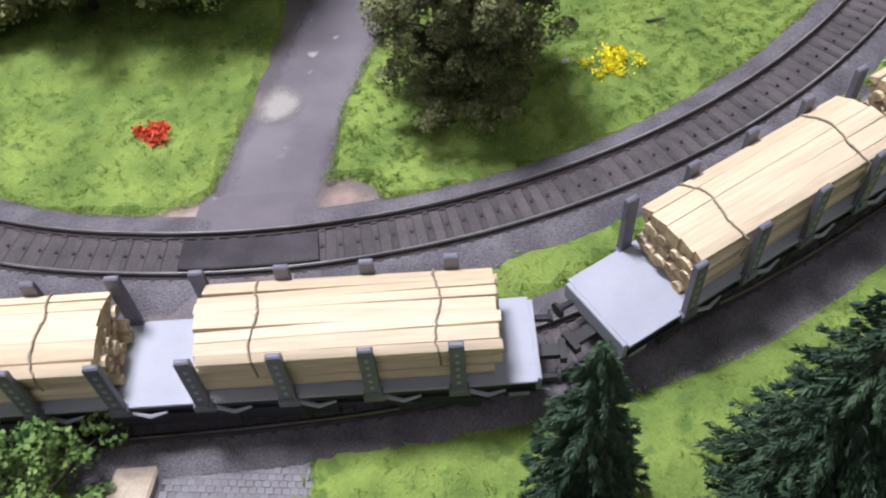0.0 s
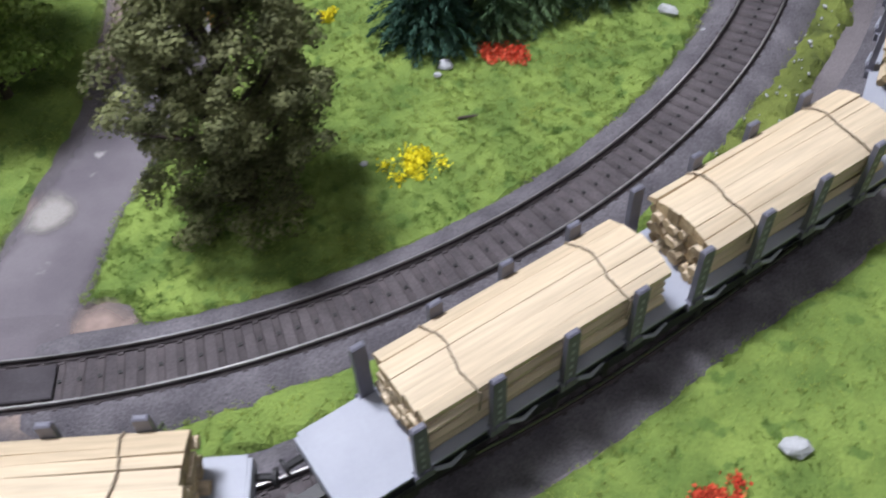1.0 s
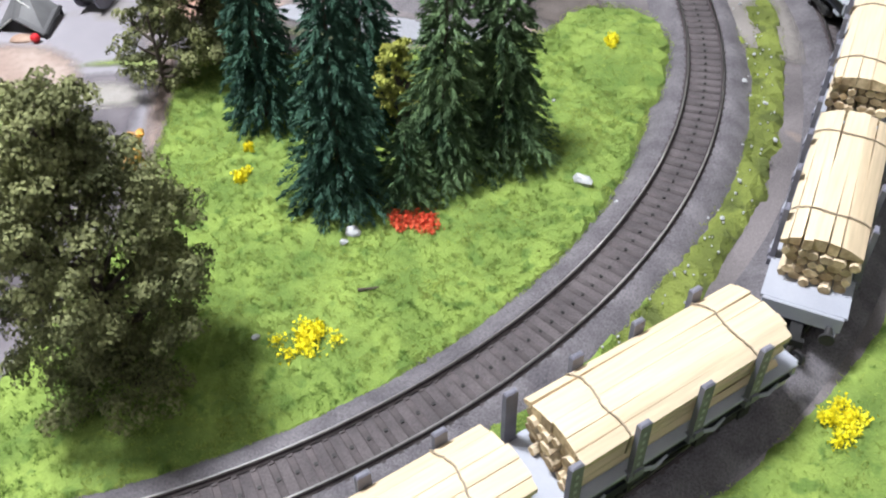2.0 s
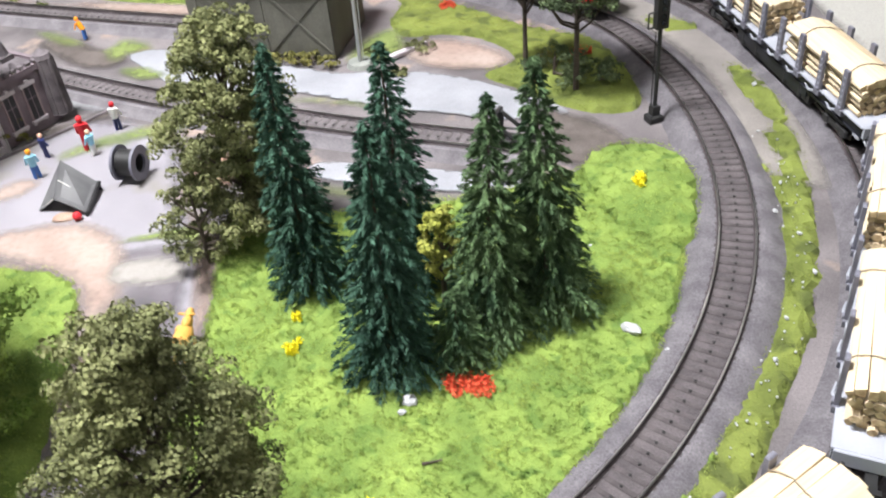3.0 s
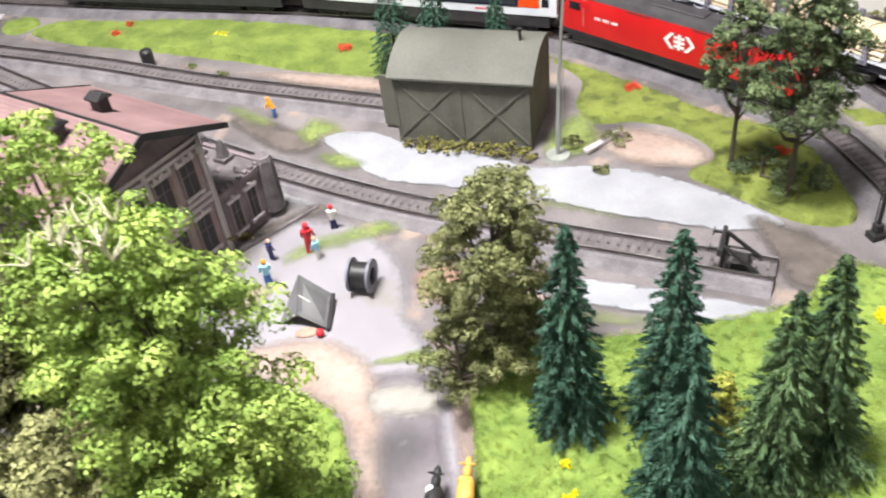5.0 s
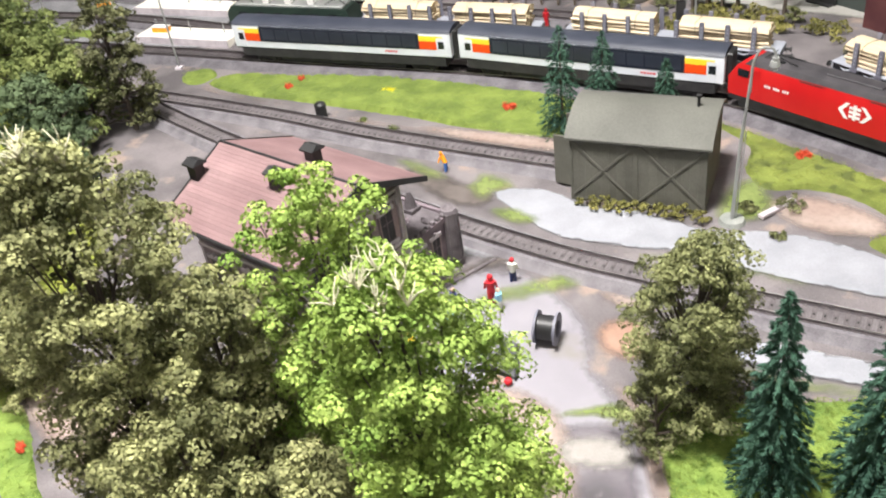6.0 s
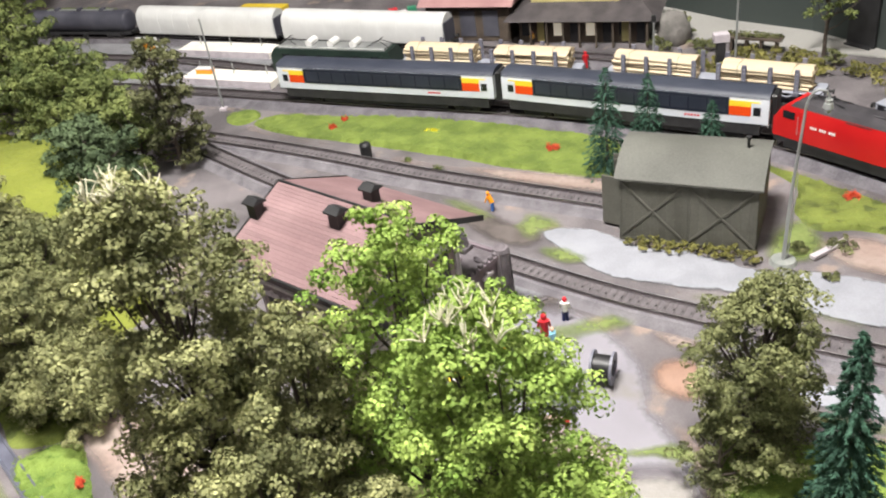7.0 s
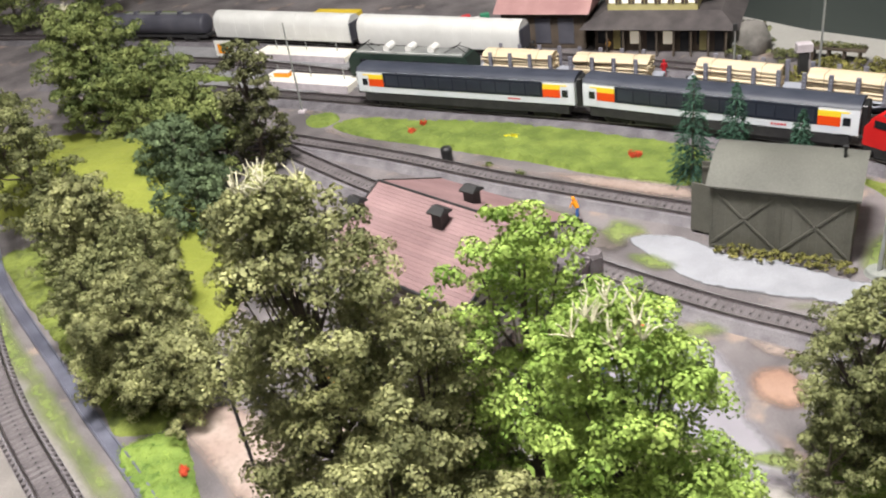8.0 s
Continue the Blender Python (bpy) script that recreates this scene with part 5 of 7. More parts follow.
def coach():
    t = thing("express_coach", 0, 0, 0, 0, "white express coach with dark window band and red doors", "coach", "trains")
    L = 258
    prof = [(-15.2, 19), (-15.4, 26), (-15.3, 39), (-14.8, 43.6), (14.8, 43.6), (15.3, 39), (15.4, 26), (15.2, 19)]
    part("body", Shape().extrude_x(prof, -L / 2, L / 2), COACHW, t, "white side walls", True)
    rp = [(-15.1, 43.0), (-13.7, 45.4), (-9, 47.4), (-3, 48.4), (3, 48.4), (9, 47.4), (13.7, 45.4), (15.1, 43.0)]
    part("roof", Shape().extrude_x(rp, -L / 2, L / 2), COACHG, t, "dark blue grey roof", True)
    for sy in (-1, 1):
        b = Shape()
        b.box(0, sy * 15.4, 26.2, 190, 0.7, 16.4)
        band = part("window_band", b, COACHD, t, "black window band")
        for i in range(11):
            b = Shape()
            b.box(-84 + i * 16.8, sy * 15.8, 28.6, 15.4, 0.3, 11.5)
            part("window", b, COACHGL, band)
        for sx in (-1, 1):
            b = Shape()
            b.box(sx * 108, sy * 15.3, 26.4, 26, 0.7, 8.6)
            part("door_panel", b, DOORRED, t, "red panel beside the door")
            b = Shape()
            b.box(sx * 108, sy * 15.3, 35.1, 26, 0.7, 5.2)
            part("yellow_stripe", b, STRIPE, t, "thin yellow stripe")
            b = Shape()
            b.box(sx * 118.5, sy * 15.4, 20, 9, 0.6, 19)
            d = part("door", b, COACHW, t)
            b = Shape()
            b.box(sx * 119, sy * 15.75, 27.6, 6.4, 0.4, 7.6)
            part("door_window", b, DARKGL, d)
        b = Shape()
        bars(b, -sy * 60 - 8, sy * 15.42, 21.6, 5, 2.2, 1.8, 0.7)
        part("lettering", b, P_RED, t, "small red bars of lettering")
    part("underframe", Shape().box(0, 0, 4.4, 150, 26, 5.6, ch=1).box(0, 0, 8.6, L - 14, 29.2, 9.0), UNDER, t)
    part("sill", Shape().box(0, 0, 17.6, L - 4, 28.8, 1.5), COACHD, t)
    for sx in (-1, 1):
        part("gangway", Shape().box(sx * (L / 2 + 2.5), 0, 15, 5, 18, 30, ch=1), BLACK, t, "black rubber gangway")
        bogie(t, sx * 95, r=5.2)
    return lift_body(t, 5.5)


s_l = nearest(LINE_A, 222, 838)
place(red_loco(), 0, 0).matrix_basis = vehicle_pose(LINE_A, s_l + 4, 62)
c1 = coach()
c1.matrix_basis = vehicle_pose(LINE_A, s_l + 4 + 106 + 10 + 129, 95)
copy_thing(c1, vehicle_pose(LINE_A, s_l + 4 + 106 + 10 + 129 + 268, 95))


# covered goods wagons, the green locomotive and a dark tank wagon on the far tracks
def covered_wagon():
    t = thing("covered_goods_wagon", 0, 0, 0, 0, "light grey goods wagon with smooth rounded cover", "wagon", "far wagons")
    L = 236
    prof = [(-15, 14), (-16, 20), (-16, 34), (-13.5, 42), (-7, 47.5), (0, 49), (7, 47.5), (13.5, 42), (16, 34), (16, 20), (15, 14)]
    part("cover", Shape().extrude_x(prof, -L / 2, L / 2), WAGONG, t, "pale rounded cover", True)
    for i in range(9):
        b = Shape()
        b.extrude_x([(y * 1.012, z + 0.4) for y, z in prof], -L / 2 + 12 + i * 26.5, -L / 2 + 12.9 + i * 26.5)
        part("rib", b, WAGONG, t)
    for sx in (-1, 1):
        part("end_wall", Shape().box(sx * (L / 2 + 0.8), 0, 14, 1.6, 28, 26), TANKD, t, "dark end wall")
        bogie(t, sx * 84)
        buffers(t, sx * (L / 2 + 1.6), 17, sx)
    part("underframe", Shape().box(0, 0, 10, L, 24, 4), UNDER, t)
    return t


w1 = covered_wagon()
s_h = nearest(LINE_H, -420, 1268) + 100
w1.matrix_basis = vehicle_pose(LINE_H, s_h, 84)
copy_thing(w1, vehicle_pose(LINE_H, s_h - 250, 84))

t = thing("dark_tank_wagon", 0, 0, 0, 0, "long dark grey tank wagon with a rounded barrel", "wagon", "far wagons")
part("barrel", Shape().tube((-84, 0, 29), (84, 0, 29), 15.5, n=24), TANKD, t, "dark weathered barrel", True)
for sx in (-1, 1):
    part("barrel_end", Shape().ball(sx * 84, 0, 29, 5, 15.4, 15.4, 24, 8), TANKD, t, smooth=True)
    bogie(t, sx * 58)
    buffers(t, sx * 91, 17, sx)
part("underframe", Shape().box(0, 0, 11, 178, 20, 4), UNDER, t)
for x in (-42, 0, 42):
    part("dome", Shape().tube((x, 0, 43), (x, 0, 48), 5.5, 4.8, n=14), TANKD, t)
part("walkway", Shape().box(0, 0, 44.4, 120, 6, 1), STEELG, t)
t.matrix_basis = vehicle_pose(LINE_H, s_h - 478, 58)

t = thing("green_locomotive", 0, 0, 0, 0, "dark green electric locomotive with pale roof insulators", "locomotive", "trains")
part("body", Shape().extrude_x([(-15, 12), (-15.2, 32), (-13, 40), (13, 40), (15.2, 32), (15, 12)], -82, 82, [0, 0, 5, 5, 0, 0], [0, 0, 5, 5, 0, 0]), LOCOGREEN, t, "dark green body", True)
for sy in (-1, 1):
    for i in range(6):
        part("window", Shape().box(-60 + i * 24, sy * 15.0, 27, 10, 0.8, 7), DARKGL, t)
    part("side_rail", Shape().box(0, sy * 15.3, 15, 150, 0.5, 1), STEELG, t)
    for dx in (-70, 70):
        part("cab_door", Shape().box(dx, sy * 15.2, 15, 8, 0.5, 20), LOCOGREEN, t)
roof = part("roof", Shape().box(0, 0, 40, 144, 22, 2.4, ch=1), STEELG, t, "grey roof")
for i in range(3):
    part("roof_insulator", Shape().tube((-30 + i * 30, -8, 45.5), (-30 + i * 30, 8, 45.5), 4.4, n=14), P_WHITE, roof, "pale rounded roof equipment")
for x in (-62, 62):
    b = Shape()
    for sy in (-1, 1):
        b.tube((x - 14, sy * 7, 43), (x, sy * 2, 49), 0.5, n=5)
        b.tube((x, sy * 2, 49), (x + 14, sy * 7, 43), 0.5, n=5)
    b.tube((x, -9, 49.4), (x, 9, 49.4), 0.6, n=6)
    part("pantograph", b, BLACK, roof, "dark pantograph")
for sx in (-1, 1):
    bogie(t, sx * 52, r=6, base=13)
    buffers(t, sx * 82, 17, sx)
t.matrix_basis = vehicle_pose(LINE_B, nearest(LINE_B, -338, 1122), 52)


# ---- buildings ----
# engine shed with a curved roof
sh = thing("engine_shed", 57, 785, 0, -13, "dark green grey wooden engine shed with curved roof", "shed")
W, D, H = 102, 70, 56
b = Shape()
for sy in (-1, 1):
    n = 17
    wl = part("wall", Shape().box(0, sy * (D / 2 - 1.6), 0, W, 1.4, H), HUTG, sh)
    for i in range(n):
        part("board", Shape().box(-W / 2 + (i + 0.5) * W / n, sy * (D / 2 - 0.5), 0, W / n - 0.08, 1.2, H), HUTG, wl)
    for cx in (-W / 4, W / 4):
        for k in (-1, 1):
            b = Shape()
            ln = math.hypot(W / 2 - 3, H - 8)
            a = math.atan2(H - 8, W / 2 - 3)
            q = [(-ln / 2, -0.8), (ln / 2, -0.8), (ln / 2, 0.8), (-ln / 2, 0.8)]
            vs = [(cx + k * (u * math.cos(a) - v * math.sin(a)), sy * (D / 2 + e), H / 2 + u * math.sin(a) + v * math.cos(a)) for e in (0.0, 0.9) for u, v in q]
            b.add(vs, [(3, 2, 1, 0), (4, 5, 6, 7), (0, 1, 5, 4), (1, 2, 6, 5), (2, 3, 7, 6), (3, 0, 4, 7)])
            part("cross_brace", b, HUTG, wl)
    for cx in (-W / 2 + 1.2, 0, W / 2 - 1.2):
        part("post", Shape().box(cx, sy * (D / 2 + 0.3), 0, 1.8, 1.1, H), HUTG, wl)
    for z in (1, H - 3.5):
        part("rail_board", Shape().box(0, sy * (D / 2 + 0.2), z, W, 0.8, 1.8), HUTG, wl)


def arch(y, half, z0, rise):
    return z0 + rise * (1 - (y / half) ** 2)


for sx, hole in ((1, 0), (-1, 1)):
    n = 16
    gb = part("gable", Shape().box(sx * (W / 2 - 2.6), 0, H - 2, 1.2, D - 2, 2), HUTG, sh)
    for i in range(n):
        y0, y1 = -D / 2 + i * D / n, -D / 2 + (i + 1) * D / n - 0.2
        lo = 46 if hole and abs((y0 + y1) / 2 - 3) < 20 else 0
        b = Shape()
        b.prism([(sx * (W / 2 - 2), y0), (sx * W / 2, y0), (sx * W / 2, y1), (sx * (W / 2 - 2), y1)], lo, arch((y0 + y1) / 2, D / 2 + 3, H, 13.5) - 1.5)
        part("board", b, HUTG, gb)
hd = D / 2 + 3.5
ys = [hd * (-1 + 2 * i / 20) for i in range(21)]
b = Shape()
b.extrude_x([(y, arch(y, hd, H - 0.5, 15)) for y in ys] + [(y, arch(y, hd, H - 2.3, 15)) for y in ys[::-1]], -W / 2 - 3, W / 2 + 3)
rf = part("roof", b, HUTROOF, sh, "smooth grey green curved roof", True)
part("vent_pipe", Shape().tube((38, -2, 66), (38, -2, 78), 1.1, n=8).tube((38, -2, 78), (38, -2, 79.5), 2.2, n=8), BLACK, rf)
for k, yy in ((-1, -17), (1, 23)):
    d = part("door_leaf", Shape().box(-W / 2 - 9, yy, 1.5, 19, 1.6, 43, rz=12 * k), HUTG, sh, "open wooden door leaf")
    part("door_brace", Shape().box(-W / 2 - 9, yy - k * 1.2, 38, 18, 1, 2.4, rz=12 * k).box(-W / 2 - 9, yy - k * 1.2, 6, 18, 1, 2.4, rz=12 * k), HUTG, d)

SOOTGL = mat("sooty_glass", (0.018, 0.017, 0.02), (0.04, 0.038, 0.042), 60, 900, 0.5, bump=0.05)
P_PALE = mat("pale_pipe", (0.5, 0.48, 0.48), None, rough=0.5, bump=0.05)
# brick house, local x along the ridge, y to the far side
hs = thing("brick_house", -165.5, 620.3, 0, -28.5, "weathered brick house with faded red tiled roof", "house")
L, W, H = 90, 92, 91


def window(parent, ax, u, z, w, h, face):
    """A window in the wall whose outside is at face along the axis ax."""
    sg = 1 if face > 0 else -1

    def bx(du, dz, ww, hh, dep, off):
        if ax == "x":
            return Shape().box(face + sg * off, u + du, z + dz, dep, ww, hh)
        return Shape().box(u + du, face + sg * off, z + dz, ww, dep, hh)

    wd = part("window", bx(0, 0, w, h, 1.0, 0.1), SOOTGL, parent, "dark narrow window")
    part("sill", bx(0, -1.8, w + 4, 1.8, 2.6, 0.8), TRIMST, wd)
    part("lintel", bx(0, h, w + 3.6, 2.4, 1.8, 0.6), TRIMST, wd)
    part("mullion", bx(0, 0, 0.5, h, 0.5, 0.5), BRICKW, wd)
    part("transom", bx(0, h * 0.62, w, 0.5, 0.5, 0.5), BRICKW, wd)
    part("keystone", bx(0, h + 1.6, 2.4, 2.6, 2.2, 0.9), TRIMST, wd)
    for k in (-1, 1):
        part("jamb", bx(k * (w / 2 + 0.5), 0, 1.0, h, 1.5, 0.4), BRICKT, wd)
        part("corbel", bx(k * (w / 2 + 0.6), -3.2, 1.6, 1.6, 2.0, 0.5), TRIMST, wd)


def house_wall(sx, sy):
    b = Shape()
    if sx:
        vs = [(sx * L / 2 + e, y, z) for e in (-1.5, 1.5) for y, z in ((-W / 2, 0), (W / 2, 0), (W / 2, H), (0, H + 24), (-W / 2, H))]
        b.add(vs, [(0, 1, 2, 3, 4), (9, 8, 7, 6, 5)] + [(i, (i + 1) % 5, 5 + (i + 1) % 5, 5 + i) for i in range(5)])
    else:
        b.box(0, sy * W / 2, 0, L - 3, 3, H)
    return part("wall", b, BRICKW, hs, "dirty brown brick wall")


for sx in (-1, 1):
    wl = house_wall(sx, 0)
    for u in (-31, -10.5, 10.5, 31):
        window(wl, "x", u, 12, 11.5, 27, sx * (L / 2 + 1.5))
        window(wl, "x", u, 56, 11.5, 23, sx * (L / 2 + 1.5))
    for z in (0, 44, 49, 84, 89):
        part("stringcourse", Shape().box(sx * (L / 2 + 1.9), 0, z, 1.8, W + 1, 2.4 if z else 5), TRIMST, wl)
    for u in (-W / 2 + 1.5, 0, W / 2 - 1.5):
        part("pilaster", Shape().box(sx * (L / 2 + 2), u, 0, 2.2, 3.4, H - 2), TRIMST, wl)
    for u in (-39.5, -20.7, -4.2, 4.2, 20.7, 39.5):
        for z, hh in ((6, 36), (53, 29)):
            part("wall_panel", Shape().box(sx * (L / 2 + 1.5), u, z, 0.8, 4.4, hh), BRICKT, wl, "pinkish rendered panel")
    for i in range(15):
        part("bracket", Shape().box(sx * (L / 2 + 2.4), -W / 2 + 4 + i * 6, 80, 2.2, 2.2, 4.2), TRIMST, wl)
    part("downpipe", Shape().tube((sx * (L / 2 + 3.6), W / 2 - 0.6, 0), (sx * (L / 2 + 3.6), W / 2 - 0.6, 92), 0.6, n=6), P_PALE, wl, "thin pale downpipe")
for sy in (-1, 1):
    wl = house_wall(0, sy)
    for u in (-33, -16.5, 0, 16.5, 33):
        window(wl, "y", u, 10, 9, 20, sy * (W / 2 + 1.5))
        window(wl, "y", u, 46, 9, 20, sy * (W / 2 + 1.5))
    for z in (0, 36, 40, 74):
        part("stringcourse", Shape().box(0, sy * (W / 2 + 1.9), z, L, 1.8, 2.4 if z else 5), TRIMST, wl)
RL, RW, RZ, EZ = 122, 58, 121, 95
for sy in (-1, 1):
    b = Shape()
    b.add([(sx * RL / 2, y, z) for sx in (-1, 1) for y, z in ((0, RZ), (sy * RW, EZ), (sy * RW, EZ - 2.4), (0, RZ - 2.4))],
          [(0, 1, 2, 3), (7, 6, 5, 4), (0, 4, 5, 1), (1, 5, 6, 2), (2, 6, 7, 3), (3, 7, 4, 0)])
    roof = part("roof", b, BRICKW, hs, "faded red tiled roof slope")
    rows = 22
    for i in range(rows):
        q0, q1 = i / rows, (i + 1.15) / rows
        b = Shape()
        up = 0.3
        b.add([(sx * RL / 2, sy * RW * q, RZ - (RZ - EZ) * q + e) for sx in (-1, 1) for q, e in ((q0, 0.1), (q1, up), (q1, 0.0))],
              [(0, 1, 2), (5, 4, 3), (0, 3, 4, 1), (1, 4, 5, 2), (2, 5, 3, 0)])
        part("tile_course", b, TILE, roof)
    part("gutter", Shape().tube((-RL / 2, sy * (RW + 0.6), EZ - 1.4), (RL / 2, sy * (RW + 0.6), EZ - 1.4), 1.1, n=8), BLACK, roof)
    for sx in (-1, 1):
        b = Shape()
        b.add([(sx * (RL / 2 + e), y, z) for e in (0, 1.2) for y, z in ((0, RZ + 0.8), (sy * (RW + 1), EZ + 0.6), (sy * (RW + 1), EZ - 3.4), (0, RZ - 4))],
              [(0, 1, 2, 3), (7, 6, 5, 4), (0, 4, 5, 1), (1, 5, 6, 2), (2, 6, 7, 3), (3, 7, 4, 0)])
        part("barge_board", b, BLACK, roof)
part("ridge_cap", Shape().tube((-RL / 2, 0, RZ), (RL / 2, 0, RZ), 1.0, n=8), BLACK, hs, "dark ridge line")
for cx, cy in ((5, 19), (8, -15), (-58, -26)):
    zz = RZ - (RZ - EZ) * abs(cy) / RW
    ch = part("chimney", Shape().box(cx, cy, zz - 6, 8.0, 7.4, 15), BLACK, hs, "short sooty chimney stack")
    b = Shape()
    b.box(cx, cy, zz + 9, 12, 11, 1.2)
    b.add([(cx + u, cy + v, zz + 10.2 + w) for u, v, w in ((-6, -5.5, 0), (6, -5.5, 0), (6, 5.5, 0), (-6, 5.5, 0), (-5, 0, 2.8), (5, 0, 2.8))], [(0, 1, 5, 4), (2, 3, 4, 5), (1, 2, 5), (3, 0, 4)])
    part("chimney_cap", b, BLACK, ch)
TRIMD = mat("sooty_stone", (0.07, 0.06, 0.066), (0.16, 0.14, 0.15), 70, 1100, 0.85, bump=0.5)
# low annex with a flat roof and corner turrets
ax0, ax1, ay0, ay1 = -18, 46, W / 2 + 1.5, W / 2 + 46
an = part("annex", Shape().prism([(ax0, ay0), (ax1, ay0), (ax1, ay1), (ax0, ay1)], 0, 41), BRICKW, hs, "low brown annex with flat roof")
part("flat_roof", Shape().box((ax0 + ax1) / 2, (ay0 + ay1) / 2 - 1, 41, ax1 - ax0 - 3, ay1 - ay0 - 4, 1.2), TRIMD, an, "dirty grey flat roof")
part("cornice", Shape().box((ax0 + ax1) / 2, ay1, 39, ax1 - ax0 + 4, 3, 4).box(ax1, (ay0 + ay1) / 2, 39, 3, ay1 - ay0 + 3, 4), BRICKW, an)
for u in (ay0 + 11, ay0 + 27):
    window(an, "x", u, 9, 8, 23, ax1 + 0.1)
for u in (-8, 10, 28):
    window(an, "y", u, 9, 9, 23, ay1 + 0.1)
for x, y in ((ax1, ay1), (ax0 + 3, ay1)):
    tr = part("turret", Shape().tube((x, y, 5), (x, y, 44), 7.2, 6.0, n=12).tube((x, y, 3), (x, y, 5.2), 4.0, 7.8, n=12), TRIMD, an, "round sooty corner turret", True)
    part("turret_cap", Shape().tube((x, y, 44), (x, y, 47), 6.4, 5.6, n=12).tube((x, y, 47), (x, y, 50), 4.4, 1.0, n=10), TRIMD, tr)
    for k in range(6):
        q = k * 1.047
        part("rib", Shape().tube((x + 7.0 * math.cos(q), y + 7.0 * math.sin(q), 6), (x + 6.0 * math.cos(q), y + 6.0 * math.sin(q), 44), 1.0, n=6), TRIMD, tr)
for k in range(7):
    part("parapet_block", Shape().box(ax1 - 0.5, ay0 + 5 + k * 5.6, 43, 3, 3.4, 2.6, ch=0.5), TRIMD, an)
for x, y in ((-2, ay0 + 32), (20, ay0 + 35)):
    pot = part("roof_pot", Shape().box(x, y, 42, 10, 10, 4, ch=0.8).tube((x, y, 46), (x, y, 52), 4.8, 3.4, n=8), TRIMD, an, "dark pointed roof pot")
    part("pot_tip", Shape().tube((x, y, 52), (x, y, 58), 3.4, 1.4, n=8), TRIMD, pot)
part("skylight", Shape().box(16, ay0 + 16, 42, 9, 7, 4, ch=1.2), DARKGL, an)
part("roof_rim", Shape().box(2, ay0 + 16, 42, 4, 22, 2.5, ch=0.8), TRIMD, an)
for k in range(9):
    part("roof_rubble", Shape().ball(-12 + k * 6.3, ay0 + 8 + (k * 17) % 29, 42.4, 2.6 + k % 3, 2.2 + k % 2, 2.0 + (k * 7) % 3, 7, 5, 0.5), TRIMD if k % 3 else BRICKW, an)

# station building and goods shed far back
st = thing("station_building", -46, 1234, 0, -9, "brown timber station with lit windows and deep roof", "station")
part("ground_floor", Shape().box(0, 0, 0, 190, 70, 34), STWOOD, st)
part("upper_floor", Shape().box(-14, 8, 40, 130, 56, 60), OCHRE, st, "ochre upper floor")
b = Shape()
b.add([(-112, -56, 34), (112, -56, 34), (112, 52, 34), (-112, 52, 34), (-84, -22, 47), (84, -22, 47), (84, 40, 47), (-84, 40, 47)],
      [(0, 1, 5, 4), (1, 2, 6, 5), (2, 3, 7, 6), (3, 0, 4, 7), (4, 5, 6, 7), (3, 2, 1, 0)])
part("canopy_roof", b, STROOF, st, "dark slate canopy roof")
b = Shape()
b.add([(-90, -28, 100), (62, -28, 100), (62, 44, 100), (-90, 44, 100), (-90, 8, 132), (62, 8, 132)], [(0, 1, 5, 4), (2, 3, 4, 5), (1, 2, 5), (3, 0, 4), (3, 2, 1, 0)])
part("roof", b, STROOF, st)
LIT = glow("lit_window", (1.0, 0.9, 0.7), 0.25)
for i in range(7):
    x = -72 + i * 19
    wd = part("window", Shape().box(x, -20.2, 56, 9, 1, 18), LIT, st, "lit window")
    for k in (-1, 1):
        part("shutter", Shape().box(x + k * 7, -20.6, 55, 4, 1, 20), STWOOD, wd)
for i in range(8):
    x = -84 + i * 24
    if i % 2:
        part("door", Shape().box(x, -35.3, 1, 12, 1, 24), DARKGL, st)
    else:
        part("window", Shape().box(x, -35.3, 9, 13, 1, 16), LIT if i in (2, 4) else DARKGL, st)
    part("canopy_post", Shape().box(x + 12, -52, 0, 2.4, 2.4, 35), STWOOD, st)
for k in (-1, 1):
    part("wall_panel", Shape().box(k * 62, -35.8, 2, 10, 1, 26), OCHRE, st)
st.scale = (0.82, 1.0, 0.95)
gs = thing("goods_shed", -189, 1258, 0, -10, "dark goods shed with pinkish roof", "shed")
part("wall", Shape().box(0, 0, 0, 110, 60, 48), STWOOD, gs)
b = Shape()
b.add([(-62, -40, 46), (62, -40, 46), (62, 40, 46), (-62, 40, 46), (-62, 0, 70), (62, 0, 70)], [(0, 1, 5, 4), (2, 3, 4, 5), (1, 2, 5), (3, 0, 4), (3, 2, 1, 0)])
part("roof", b, PINKROOF, gs, "faded pink roof")
for x in (-30, 0, 30):
    part("loading_door", Shape().box(x, -30.6, 6, 20, 1.2, 32), TANKD, gs)

# platforms
for px, py, ln in ((-480, 1134, 136), (-525, 1236, 150)):
    pl = thing("platform", px, py, 0, -13, "cream white low station platform", "platform", "platforms")
    part("slab", Shape().box(0, 0, -1, ln, 34, 9, ch=0.6), PLATW, pl)
    part("edge", Shape().box(0, -17.4, -1, ln, 1.4, 9.6), TRIMST, pl)
    for i in range(3):
        part("lamp_post", Shape().tube((-50 + i * 50, 6, 8), (-50 + i * 50, 6, 22), 0.7, n=6), STEELG, pl)
bl = thing("orange_crate", -520, 1146, 8, -8, "orange and white crate on the platform", "crate")
part("body", Shape().box(0, 0, 0, 22, 9, 6, ch=0.5), P_ORANGE, bl)
part("lid", Shape().box(0, 0, 6, 23, 10, 1), P_WHITE, bl)
bs = thing("notice_board", -640, 1232, 0, -10, "white notice board with an orange picture", "sign board")
part("board", Shape().box(0, 0, 8, 34, 1.4, 22), P_WHITE, bs)
